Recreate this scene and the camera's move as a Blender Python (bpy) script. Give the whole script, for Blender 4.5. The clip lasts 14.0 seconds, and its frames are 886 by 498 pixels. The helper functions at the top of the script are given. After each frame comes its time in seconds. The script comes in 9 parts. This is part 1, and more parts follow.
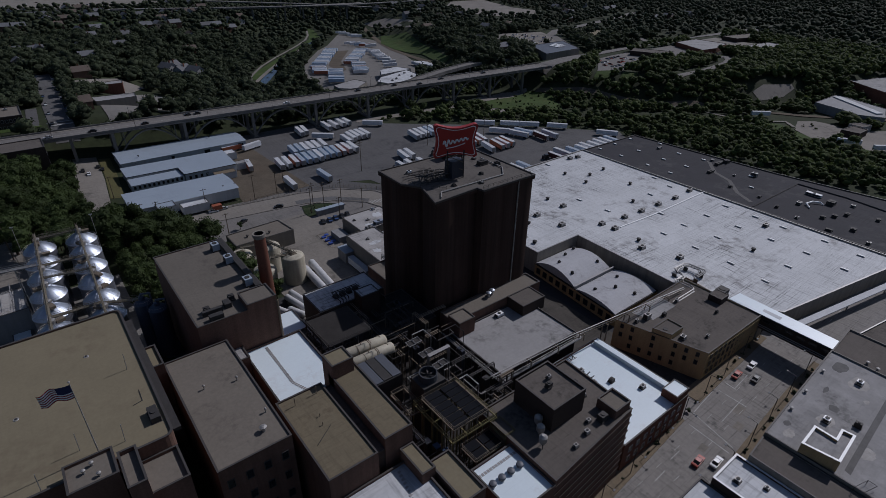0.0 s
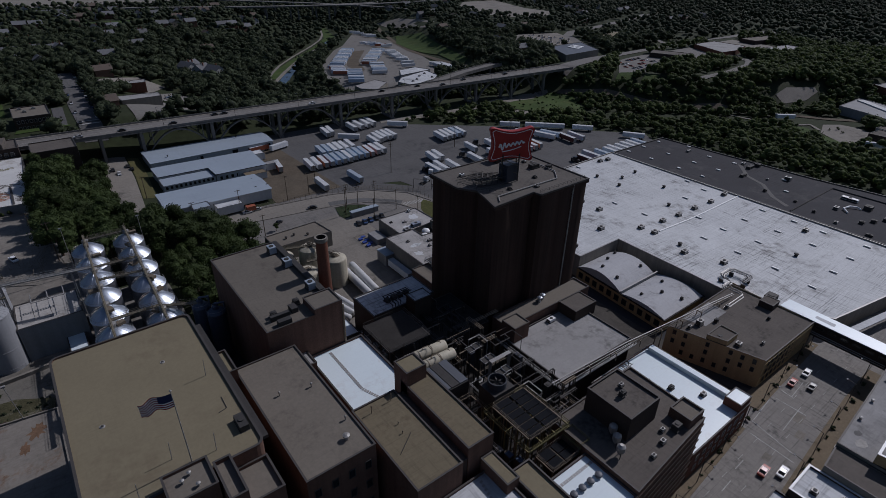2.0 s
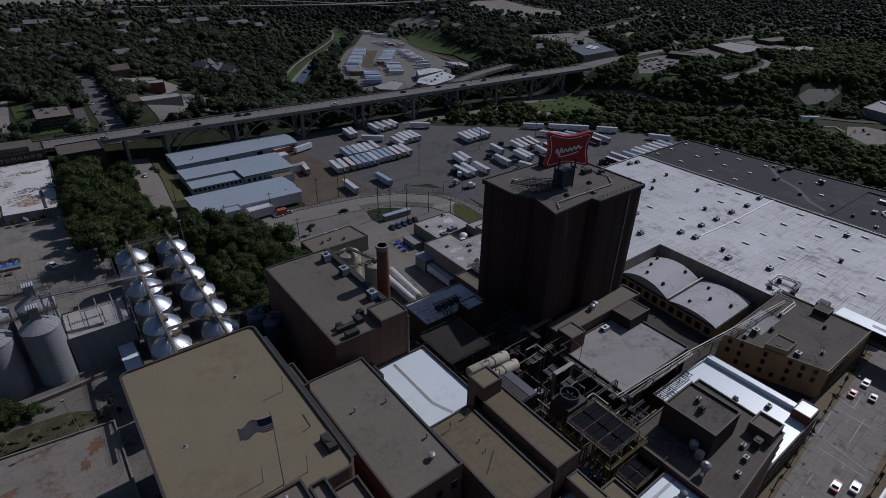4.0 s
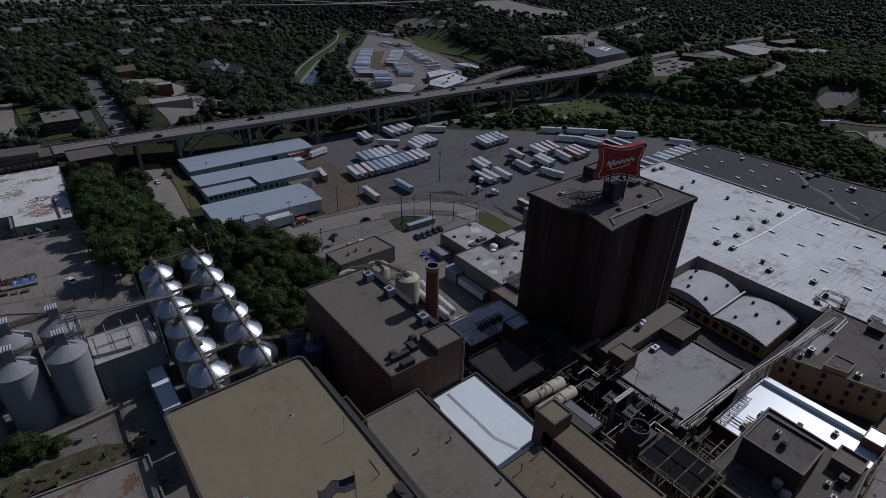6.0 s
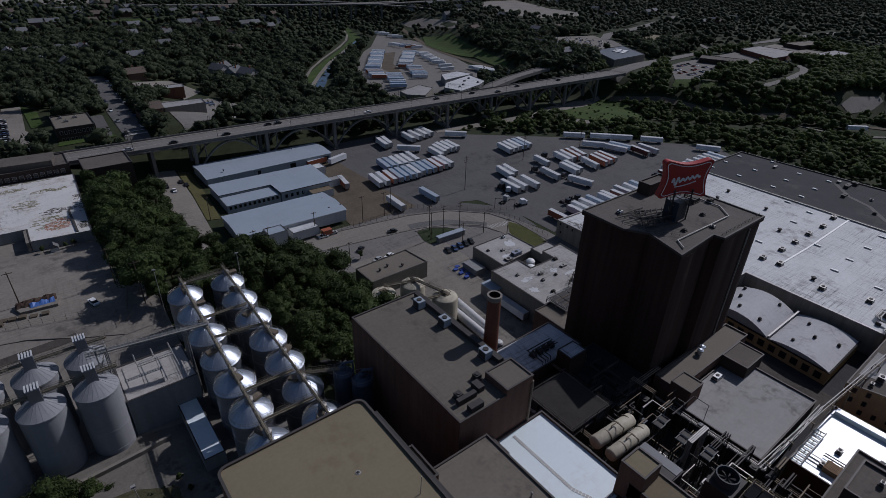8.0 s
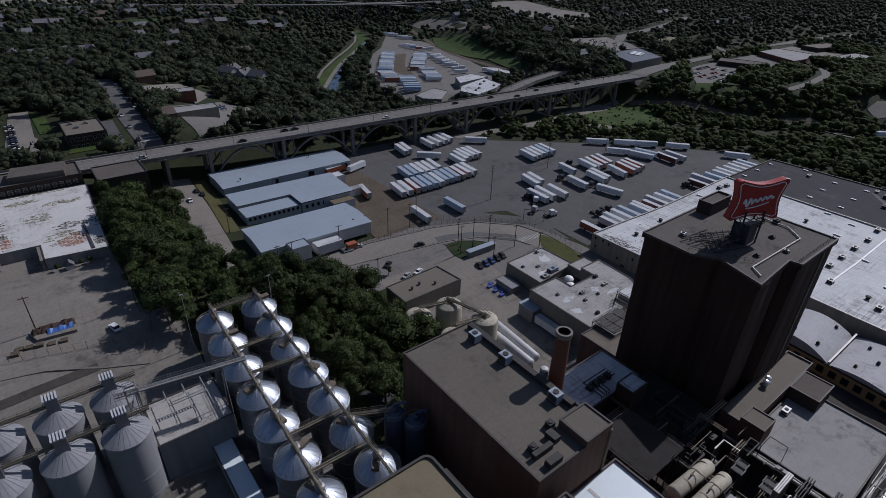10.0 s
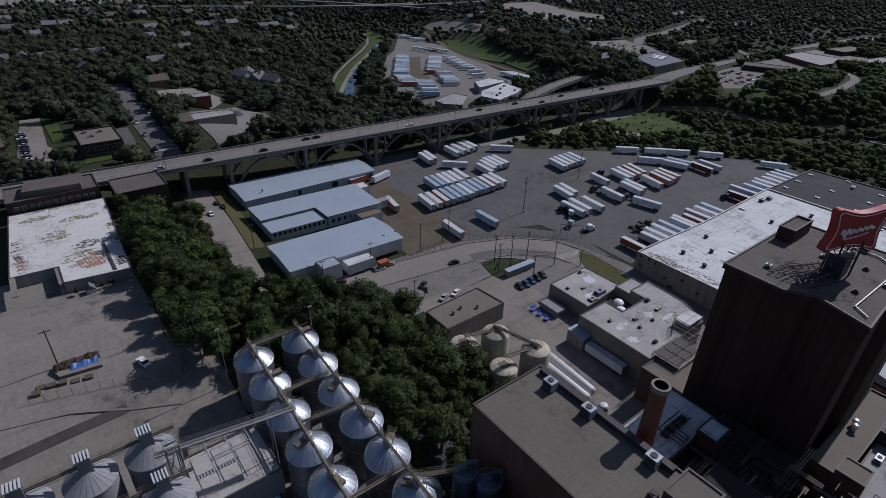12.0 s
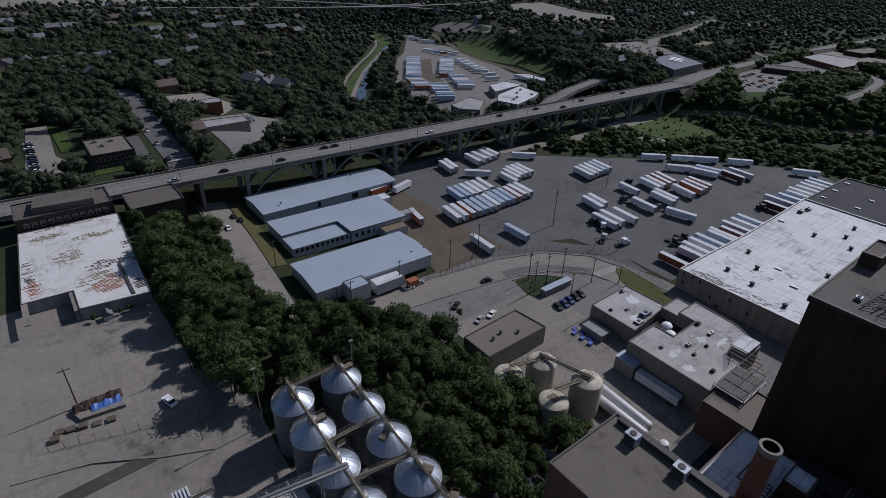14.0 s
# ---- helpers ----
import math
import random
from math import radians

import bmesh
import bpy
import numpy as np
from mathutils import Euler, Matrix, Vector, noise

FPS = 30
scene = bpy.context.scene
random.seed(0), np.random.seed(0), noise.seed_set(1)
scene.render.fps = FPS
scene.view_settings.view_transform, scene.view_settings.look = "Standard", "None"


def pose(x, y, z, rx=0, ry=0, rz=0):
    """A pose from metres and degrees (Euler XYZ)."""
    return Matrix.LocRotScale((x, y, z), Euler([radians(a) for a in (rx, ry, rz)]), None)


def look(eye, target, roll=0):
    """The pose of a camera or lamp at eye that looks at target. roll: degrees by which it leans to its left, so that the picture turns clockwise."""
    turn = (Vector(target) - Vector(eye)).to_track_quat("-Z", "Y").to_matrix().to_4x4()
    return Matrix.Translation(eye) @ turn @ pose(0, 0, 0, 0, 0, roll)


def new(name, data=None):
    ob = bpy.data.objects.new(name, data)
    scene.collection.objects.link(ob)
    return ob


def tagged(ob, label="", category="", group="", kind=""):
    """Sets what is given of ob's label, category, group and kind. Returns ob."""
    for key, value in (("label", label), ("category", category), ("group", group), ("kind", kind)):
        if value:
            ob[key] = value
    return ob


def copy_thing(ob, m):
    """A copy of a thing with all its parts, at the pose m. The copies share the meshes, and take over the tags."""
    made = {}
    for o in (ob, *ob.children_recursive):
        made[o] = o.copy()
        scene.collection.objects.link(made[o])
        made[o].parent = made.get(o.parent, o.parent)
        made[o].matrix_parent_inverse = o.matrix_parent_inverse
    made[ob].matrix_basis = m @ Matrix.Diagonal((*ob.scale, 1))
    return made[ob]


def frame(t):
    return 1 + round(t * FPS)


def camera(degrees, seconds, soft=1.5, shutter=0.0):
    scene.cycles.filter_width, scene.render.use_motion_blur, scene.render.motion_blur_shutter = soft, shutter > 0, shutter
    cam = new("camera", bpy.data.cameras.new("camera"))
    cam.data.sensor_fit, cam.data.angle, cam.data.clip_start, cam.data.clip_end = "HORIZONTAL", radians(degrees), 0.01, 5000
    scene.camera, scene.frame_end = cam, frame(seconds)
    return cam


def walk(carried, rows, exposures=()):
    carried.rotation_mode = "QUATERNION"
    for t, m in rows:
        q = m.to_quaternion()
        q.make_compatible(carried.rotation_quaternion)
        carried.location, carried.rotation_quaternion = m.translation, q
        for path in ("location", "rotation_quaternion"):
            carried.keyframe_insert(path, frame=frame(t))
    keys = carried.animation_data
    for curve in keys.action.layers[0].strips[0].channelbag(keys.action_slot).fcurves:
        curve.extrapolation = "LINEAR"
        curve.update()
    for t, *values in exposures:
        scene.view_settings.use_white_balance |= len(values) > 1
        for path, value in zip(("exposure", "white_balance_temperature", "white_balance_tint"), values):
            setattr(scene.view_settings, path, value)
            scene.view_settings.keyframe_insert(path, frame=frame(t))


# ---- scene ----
cam = camera(78.3, 14.0, 0.85)
METRES, EYE, TILT, LEAN, TURN = 125.84, 112.0, 0.0, 0.0, -38.6
ROWS = [
    (0.0, 0.0, 0.0, 0.0, 0.47, -29.66, -0.83),
    (0.5, -0.0287, 0.0021, 0.0003, 0.47, -29.67, -0.89),
    (1.0, -0.0637, 0.006, 0.0002, 0.54, -29.64, -0.98),
    (1.5, -0.094, 0.0099, 0.0002, 0.65, -29.65, -1.03),
    (2.0, -0.1304, 0.0151, 0.0001, 0.8, -29.67, -1.1),
    (2.5, -0.1619, 0.0207, 0.0002, 0.94, -29.66, -1.13),
    (3.0, -0.1992, 0.0275, -0.0002, 0.98, -29.7, -1.15),
    (5.5, -0.3443, 0.1031, -0.0018, 0.5, -29.77, -1.4),
    (6.0, -0.3748, 0.1262, -0.0022, 0.48, -29.8, -1.46),
    (6.5, -0.4005, 0.1469, -0.0023, 0.46, -29.82, -1.5),
    (7.0, -0.4312, 0.1722, -0.0024, 0.49, -29.84, -1.55),
    (7.5, -0.4567, 0.1943, -0.0027, 0.53, -29.85, -1.59),
    (8.0, -0.4869, 0.2212, -0.0025, 0.5, -29.88, -1.61),
    (10.5, -0.6207, 0.3486, -0.0031, 0.59, -29.94, -1.75),
    (11.0, -0.6518, 0.3796, -0.0031, 0.67, -29.95, -1.76),
    (11.5, -0.676, 0.4043, -0.0033, 0.74, -29.94, -1.76),
    (12.0, -0.7049, 0.433, -0.0035, 0.82, -29.93, -1.78),
    (12.5, -0.7287, 0.4571, -0.0037, 0.89, -29.93, -1.77),
    (13.0, -0.7569, 0.4856, -0.0038, 0.95, -29.94, -1.79),
    (13.5, -0.7801, 0.5095, -0.0039, 0.99, -29.92, -1.78),
    (14.0, -0.806, 0.5375, -0.004, 0.77, -29.95, -1.68),
]
walk(cam, [(t, pose(0, 0, EYE, TILT, LEAN, TURN) @ pose(METRES * x, METRES * y, METRES * z, 90 + pitch, roll, yaw)) for t, x, y, z, yaw, pitch, roll in ROWS],
     [(0.0, -0.66, 5750, 17), (8.0, -0.64, 5750, 17), (10.5, -0.3, 5750, 17), (14.0, -0.18, 5750, 17)])

# ---------------------------------------------------------------- light
SUN_DIR = Vector((1.0, 0.04, 0.9)).normalized()      # towards the sun
world = bpy.data.worlds.new("sky")
scene.world = world
world.use_nodes = True
wn = world.node_tree.nodes
sky = wn.new("ShaderNodeTexSky")
sky.sky_type, sky.sun_disc = "NISHITA", False
sky.sun_elevation = math.asin(SUN_DIR.z)
sky.sun_rotation = math.atan2(SUN_DIR.x, SUN_DIR.y)
world.node_tree.links.new(sky.outputs[0], wn["Background"].inputs[0])
wn["Background"].inputs[1].default_value = 0.057
sun_data = bpy.data.lights.new("sun", "SUN")
sun_data.energy, sun_data.angle, sun_data.color = 3.6, radians(0.53), (1.0, 0.95, 0.88)
sun = new("sun", sun_data)
sun.matrix_world = look(SUN_DIR * 400, (0, 0, 0))


# ---------------------------------------------------------------- materials
def material(name, color, rough=0.8, metal=0.0, big=0.25, big_size=18.0, fine=0.2, fine_size=0.7, bump=0.0, stain=None, stain_size=30.0,
             stain_amount=0.0, streak=0.0, per_object=0.0, per_island=0.0, seam=None, drag=None):
    """A surface with two scales of wear; sizes in metres."""
    m = bpy.data.materials.new(name)
    m.use_nodes = True
    t = m.node_tree
    n, l = t.nodes, t.links
    b = n["Principled BSDF"]
    b.inputs["Roughness"].default_value, b.inputs["Metallic"].default_value = rough, metal
    b.inputs["Specular IOR Level"].default_value = 0.5 if rough < 0.6 else 0.2
    geo = n.new("ShaderNodeNewGeometry")

    def noise_node(size, detail, vector=None):
        k = n.new("ShaderNodeTexNoise")
        k.inputs["Scale"].default_value, k.inputs["Detail"].default_value, k.inputs["Roughness"].default_value = 1.0 / size, detail, 0.62
        l.new(vector or geo.outputs["Position"], k.inputs["Vector"])
        return k.outputs[0]

    def math_node(op, a, c, clamp=False):
        k = n.new("ShaderNodeMath")
        k.operation, k.use_clamp = op, clamp
        for i, value in enumerate((a, c)):
            if isinstance(value, (int, float)):
                k.inputs[i].default_value = value
            else:
                l.new(value, k.inputs[i])
        return k.outputs[0]

    def centred(out, amount):
        return math_node("ADD", math_node("MULTIPLY", math_node("SUBTRACT", out, 0.5), amount * 3.0), 1.0)

    factor = math_node("MULTIPLY", centred(noise_node(big_size, 4), big), centred(noise_node(fine_size, 3), fine))
    if streak:
        mp = n.new("ShaderNodeMapping")
        mp.inputs["Scale"].default_value = (1, 1, 0.04)
        l.new(geo.outputs["Position"], mp.inputs[0])
        factor = math_node("MULTIPLY", factor, centred(noise_node(1.6, 3, mp.outputs[0]), streak))
    if seam:
        br = n.new("ShaderNodeTexBrick")
        br.offset = seam[3] if len(seam) > 3 else 0.0
        br.inputs["Color1"].default_value = br.inputs["Color2"].default_value = (1, 1, 1, 1)
        br.inputs["Mortar"].default_value = (0, 0, 0, 1)
        br.inputs["Scale"].default_value, br.inputs["Mortar Size"].default_value, br.inputs["Mortar Smooth"].default_value = 1.0, 0.07, 0.3
        br.inputs["Brick Width"].default_value, br.inputs["Row Height"].default_value = seam[0], seam[1]
        warp = n.new("ShaderNodeVectorMath")
        warp.operation = "MULTIPLY_ADD"
        wob = n.new("ShaderNodeTexNoise")
        wob.inputs["Scale"].default_value = 0.4
        l.new(geo.outputs["Position"], wob.inputs["Vector"])
        l.new(wob.outputs["Color"], warp.inputs[0])
        warp.inputs[1].default_value = (0.25, 0.25, 0)
        l.new(geo.outputs["Position"], warp.inputs[2])
        l.new(warp.outputs[0], br.inputs["Vector"])
        broken = math_node("MULTIPLY", math_node("SUBTRACT", noise_node(5.0, 3), 0.3), 2.2, True)
        factor = math_node("MULTIPLY", factor, math_node("SUBTRACT", 1.0, math_node("MULTIPLY", math_node("MULTIPLY", br.outputs["Fac"], broken), seam[2])))
    if drag:
        for sx, sy in ((drag[0], drag[1]), (drag[1] * 1.3, drag[0] * 0.8)):
            mp = n.new("ShaderNodeMapping")
            mp.inputs["Scale"].default_value = (1 / sx, 1 / sy, 1)
            l.new(geo.outputs["Position"], mp.inputs[0])
            d = noise_node(1.0, 4, mp.outputs[0])
            d = math_node("MULTIPLY", math_node("SUBTRACT", d, 0.53), 6.0, True)
            where = math_node("MULTIPLY", math_node("SUBTRACT", noise_node(38.0, 3), 0.4), 4.0, True)
            factor = math_node("MULTIPLY", factor, math_node("SUBTRACT", 1.0, math_node("MULTIPLY", math_node("MULTIPLY", d, where), drag[2])))
    if per_object:
        info = n.new("ShaderNodeObjectInfo")
        factor = math_node("MULTIPLY", factor, math_node("ADD", math_node("MULTIPLY", info.outputs["Random"], per_object * 2), 1.0 - per_object))
    if per_island:
        factor = math_node("MULTIPLY", factor, math_node("ADD", math_node("MULTIPLY", geo.outputs["Random Per Island"], per_island * 2), 1.0 - per_island))
    mix = n.new("ShaderNodeMix")
    mix.data_type = "RGBA"
    mix.inputs["A"].default_value = (*color, 1)
    mix.inputs["B"].default_value = (*(stain or color), 1)
    if stain:
        s = noise_node(stain_size, 6)
        s = math_node("MULTIPLY", math_node("SUBTRACT", s, 0.52), 9.0, True)
        s2 = noise_node(stain_size / 7, 4)
        s2 = math_node("MULTIPLY", math_node("SUBTRACT", s2, 0.42), 5.0, True)
        l.new(math_node("MULTIPLY", math_node("MULTIPLY", s, s2), stain_amount, True), mix.inputs["Factor"])
    else:
        mix.inputs["Factor"].default_value = 0
    scale = n.new("ShaderNodeVectorMath")
    scale.operation = "SCALE"
    l.new(mix.outputs["Result"], scale.inputs[0])
    l.new(factor, scale.inputs["Scale"])
    l.new(scale.outputs[0], b.inputs["Base Color"])
    if bump:
        bp = n.new("ShaderNodeBump")
        bp.inputs["Strength"].default_value, bp.inputs["Distance"].default_value = 0.6, bump
        l.new(noise_node(fine_size, 4), bp.inputs["Height"])
        l.new(bp.outputs[0], b.inputs["Normal"])
    return m


def leafy(m, amount):
    """Lets light through the leaves of a material."""
    t = m.node_tree
    out, b = t.nodes["Material Output"], t.nodes["Principled BSDF"]
    thin, mix = t.nodes.new("ShaderNodeBsdfTranslucent"), t.nodes.new("ShaderNodeMixShader")
    t.links.new(b.inputs["Base Color"].links[0].from_socket, thin.inputs["Color"])
    mix.inputs[0].default_value = amount
    t.links.new(b.outputs[0], mix.inputs[1]), t.links.new(thin.outputs[0], mix.inputs[2])
    t.links.new(mix.outputs[0], out.inputs["Surface"])
    return m


def plain(name, color, rough=0.5, metal=0.0, **k):
    return material(name, color, rough, metal, **{**dict(big=0.1, big_size=6.0, fine=0.1, fine_size=0.4), **k})


asphalt_lot = material("lot_asphalt", (0.098, 0.095, 0.094), 0.9, big=0.16, big_size=22, fine=0.16, fine_size=1.2, stain=(0.045, 0.045, 0.047), stain_size=30, stain_amount=0.7, bump=0.02, drag=(14, 1.2, 0.25))
asphalt_road = material("road_concrete", (0.168, 0.157, 0.145), 0.9, big=0.15, big_size=14, fine=0.18, fine_size=1.0, stain=(0.085, 0.083, 0.08), stain_size=14, stain_amount=0.7, bump=0.02, seam=(5.5, 4.5, 0.4), drag=(16, 0.9, 0.35))
lawn_olive = material("olive_lawn", (0.066, 0.068, 0.022), 0.95, big=0.3, big_size=6, fine=0.3, fine_size=0.7, stain=(0.045, 0.055, 0.018), stain_size=5, stain_amount=0.6)
island_green = material("shaded_ground_cover", (0.024, 0.036, 0.014), 0.95, big=0.4, big_size=3, fine=0.4, fine_size=0.5, stain=(0.05, 0.042, 0.028), stain_size=3, stain_amount=0.7, bump=0.2)
bend_concrete = material("pale_road_concrete", (0.205, 0.187, 0.163), 0.9, big=0.15, big_size=14, fine=0.18, fine_size=1.0, stain=(0.12, 0.112, 0.10), stain_size=14, stain_amount=0.6, seam=(5.5, 4.5, 0.3), drag=(16, 0.9, 0.3))
asphalt_dark = material("dark_asphalt", (0.0385, 0.0385, 0.042), 0.9, big=0.2, fine=0.2, fine_size=1.5)
concrete = material("concrete", (0.172, 0.162, 0.148), 0.9, big=0.2, big_size=12, fine=0.16, fine_size=0.8, stain=(0.075, 0.07, 0.063), stain_size=12, stain_amount=0.8, seam=(6, 6, 0.4))
concrete_pale = material("pale_concrete", (0.200, 0.182, 0.158), 0.9, big=0.2, big_size=20, fine=0.18, fine_size=1.2, stain=(0.10, 0.093, 0.083), stain_size=22, stain_amount=0.85, seam=(14, 11, 0.18), drag=(12, 0.8, 0.22))
bridge_concrete = material("bridge_concrete", (0.165, 0.157, 0.146), 0.9, big=0.2, big_size=9, fine=0.14, fine_size=0.9, streak=0.2)
earth = material("earth", (0.098, 0.0805, 0.0595), 0.95, big=0.3, big_size=9, fine=0.25, fine_size=0.8)
ground_mat = material("ground_cover", (0.027, 0.034, 0.015), 0.95, big=0.35, big_size=40, fine=0.35, fine_size=3.0, stain=(0.034, 0.035, 0.019), stain_size=60, stain_amount=0.7)
dry_grass = material("dry_grass", (0.085, 0.078, 0.032), 0.95, big=0.3, big_size=8, fine=0.3, fine_size=0.8, stain=(0.045, 0.055, 0.02), stain_size=8, stain_amount=0.8)
rust_concrete = material("rust_stained_concrete", (0.19, 0.172, 0.15), 0.9, big=0.2, big_size=8, fine=0.15, fine_size=0.7, stain=(0.13, 0.065, 0.03), stain_size=9, stain_amount=0.8, drag=(1.5, 4, 0.35))
grass = material("grass", (0.040, 0.055, 0.018), 0.95, big=0.3, big_size=14, fine=0.3, fine_size=1.0, stain=(0.07, 0.066, 0.03), stain_size=18, stain_amount=0.8)
tan_roof = material("tan_roof", (0.186, 0.159, 0.104), 0.9, big=0.10, big_size=11, fine=0.09, fine_size=0.6, stain=(0.14, 0.113, 0.075), stain_size=16, stain_amount=0.6, seam=(30, 2.4, 0.05), drag=(9, 0.4, 0.12))
brown_roof = material("brown_roof", (0.150, 0.125, 0.082), 0.9, big=0.12, big_size=9, fine=0.12, fine_size=0.8, stain=(0.09, 0.068, 0.044), stain_size=9, stain_amount=0.6, seam=(30, 2.4, 0.10), drag=(8, 0.5, 0.22))
gray_roof = material("gray_roof", (0.158, 0.139, 0.115), 0.9, big=0.09, big_size=12, fine=0.12, stain=(0.092, 0.080, 0.068), stain_size=11, stain_amount=0.6, seam=(20, 2.2, 0.07), drag=(8, 0.4, 0.18))
boiler_felt = material("boiler_house_felt", (0.132, 0.117, 0.098), 0.9, big=0.12, big_size=12, fine=0.12, stain=(0.075, 0.066, 0.057), stain_size=11, stain_amount=0.6, seam=(20, 2.2, 0.07), drag=(8, 0.4, 0.18))
pale_roof = material("pale_gray_roof", (0.285, 0.277, 0.270), 0.85, big=0.14, big_size=10, fine=0.1, stain=(0.13, 0.125, 0.12), stain_size=12, stain_amount=0.8, seam=(24, 2.6, 0.15), drag=(9, 0.7, 0.4))
tower_roof = material("tower_roof_felt", (0.112, 0.101, 0.090), 0.9, big=0.16, big_size=9, fine=0.14, stain=(0.045, 0.041, 0.038), stain_size=8, stain_amount=0.8, seam=(18, 2.2, 0.15), drag=(6, 0.5, 0.3))
dark_roof = material("dark_gray_roof", (0.112, 0.098, 0.086), 0.9, big=0.16, big_size=8, fine=0.14, stain=(0.034, 0.031, 0.028), stain_size=9, stain_amount=0.7, seam=(18, 2.2, 0.15), drag=(7, 0.5, 0.25))
black_roof = material("black_membrane", (0.036, 0.035, 0.040), 0.85, big=0.2, big_size=16, fine=0.14, stain=(0.095, 0.092, 0.088), stain_size=30, stain_amount=0.5, seam=(40, 3.0, 0.2), drag=(12, 0.8, 0.35))
white_roof = material("white_membrane", (0.66, 0.735, 0.76), 0.34, big=0.03, big_size=9, fine=0.03, stain=(0.5, 0.5, 0.5), stain_size=9, stain_amount=0.35, seam=(24, 2.4, 0.06))
worn_white = material("worn_white_membrane", (0.50, 0.508, 0.515), 0.68, big=0.14, big_size=12, fine=0.12, fine_size=1.3, stain=(0.20, 0.195, 0.19), stain_size=14, stain_amount=0.75, seam=(60, 3.0, 0.18), drag=(13, 0.7, 0.7))
rusty_white = material("rusty_white_roof", (0.53, 0.525, 0.51), 0.8, big=0.12, big_size=12, fine=0.1, stain=(0.33, 0.29, 0.25), stain_size=9, stain_amount=0.8, drag=(6, 0.7, 0.6))
metal_roof = material("blue_gray_metal_roof", (0.285, 0.33, 0.38), 0.5, 0.0, big=0.06, big_size=14, fine=0.05, seam=(0.9, 200, 0.12), drag=(1.0, 8, 0.15))
blue_roof = material("bluish_roof", (0.24, 0.272, 0.336), 0.7, big=0.1, fine=0.1)
brick = material("brown_brick", (0.128, 0.075, 0.056), 0.9, big=0.2, big_size=7, fine=0.25, fine_size=0.35, streak=0.3)
tower_wall = material("dark_brown_silo_wall", (0.0445, 0.026, 0.020), 0.85, big=0.2, big_size=10, fine=0.12, fine_size=0.6, streak=0.5)
red_brick = material("red_brick", (0.14, 0.060, 0.040), 0.9, big=0.2, big_size=4, fine=0.25, fine_size=0.3, streak=0.2)
yellow_brick = material("yellow_brick", (0.40, 0.285, 0.145), 0.9, big=0.15, big_size=6, fine=0.2, fine_size=0.35, streak=0.2)
dark_brick = material("dark_brick", (0.05, 0.036, 0.03), 0.9, big=0.2, big_size=6, fine=0.25, fine_size=0.35)
beige_wall = material("beige_wall", (0.215, 0.198, 0.17), 0.85, big=0.12, big_size=9, fine=0.1, streak=0.15)
gray_wall = material("gray_wall", (0.22, 0.22, 0.22), 0.85, big=0.12, big_size=9, fine=0.1, streak=0.2)
white_wall = material("white_wall", (0.46, 0.47, 0.48), 0.7, big=0.08, big_size=9, fine=0.06, streak=0.12)
bin_concrete = material("bin_concrete", (0.245, 0.25, 0.262), 0.7, big=0.1, big_size=8, fine=0.06, streak=0.12)
steel = material("galvanised_steel", (0.41, 0.445, 0.50), 0.42, 0.9, big=0.12, big_size=3, fine=0.12, fine_size=0.5, per_object=0.12)
bin_wall = material("corrugated_bin_wall", (0.24, 0.25, 0.28), 0.48, 0.75, big=0.12, big_size=4, fine=0.1, streak=0.15)
pipe_steel = material("pipe_cladding", (0.29, 0.28, 0.265), 0.5, 0.35, big=0.2, big_size=3, fine=0.15)
dark_steel = material("dark_steel", (0.055, 0.052, 0.05), 0.65, 0.3, big=0.2, big_size=3, fine=0.15)
brown_steel = material("brown_steel", (0.17, 0.14, 0.105), 0.7, 0.2, big=0.2, big_size=3, fine=0.15)
yellow_steel = plain("yellow_steel", (0.15, 0.13, 0.055), 0.6)
tank_cream = material("cream_tank", (0.42, 0.385, 0.30), 0.6, big=0.14, big_size=4, fine=0.1, streak=0.25)
tank_white = material("white_tank", (0.48, 0.48, 0.475), 0.5, big=0.08, big_size=4, fine=0.06, streak=0.15)
blue_panel = plain("blue_panel", (0.022, 0.028, 0.045), 0.5)
car_glass = plain("car_window", (0.012, 0.013, 0.015), 0.75)
cell_black = plain("black_glossy_panel", (0.006, 0.007, 0.010), 0.95)
collar_gray = plain("dark_collar", (0.045, 0.05, 0.058), 0.6)
cooler_lid = plain("dark_gray_metal", (0.075, 0.082, 0.098), 0.55)
bin_blue = plain("bin_blue", (0.03, 0.06, 0.26), 0.45)
blue_vessel = plain("blue_vessel", (0.05, 0.085, 0.16), 0.5)
filter_blue = material("weathered_blue_paint", (0.062, 0.078, 0.112), 0.5, big=0.2, big_size=3, fine=0.15, streak=0.2)
black = plain("black", (0.011, 0.011, 0.012), 0.95)
# near-black: holds the process yard's deep shade, also covers other dark decks
near_black = material("near_black_surface", (0.034, 0.031, 0.029), 0.95, big=0.3, big_size=5, fine=0.2)
rubber = plain("rubber", (0.02, 0.02, 0.02), 0.85)
flashing = material("metal_flashing", (0.30, 0.29, 0.28), 0.55, 0.3, big=0.15, big_size=5, fine=0.1)
dark_flashing = material("dark_flashing", (0.070, 0.064, 0.060), 0.6, 0.2, big=0.15, big_size=5, fine=0.1)
white_paint = plain("white_paint", (0.74, 0.74, 0.73), 0.5)
street_mat = material("worn_street", (0.222, 0.208, 0.192), 0.9, big=0.16, big_size=12, fine=0.16, fine_size=1.0, stain=(0.105, 0.10, 0.094), stain_size=12, stain_amount=0.85, seam=(11, 3.6, 0.22), drag=(20, 0.6, 0.5))
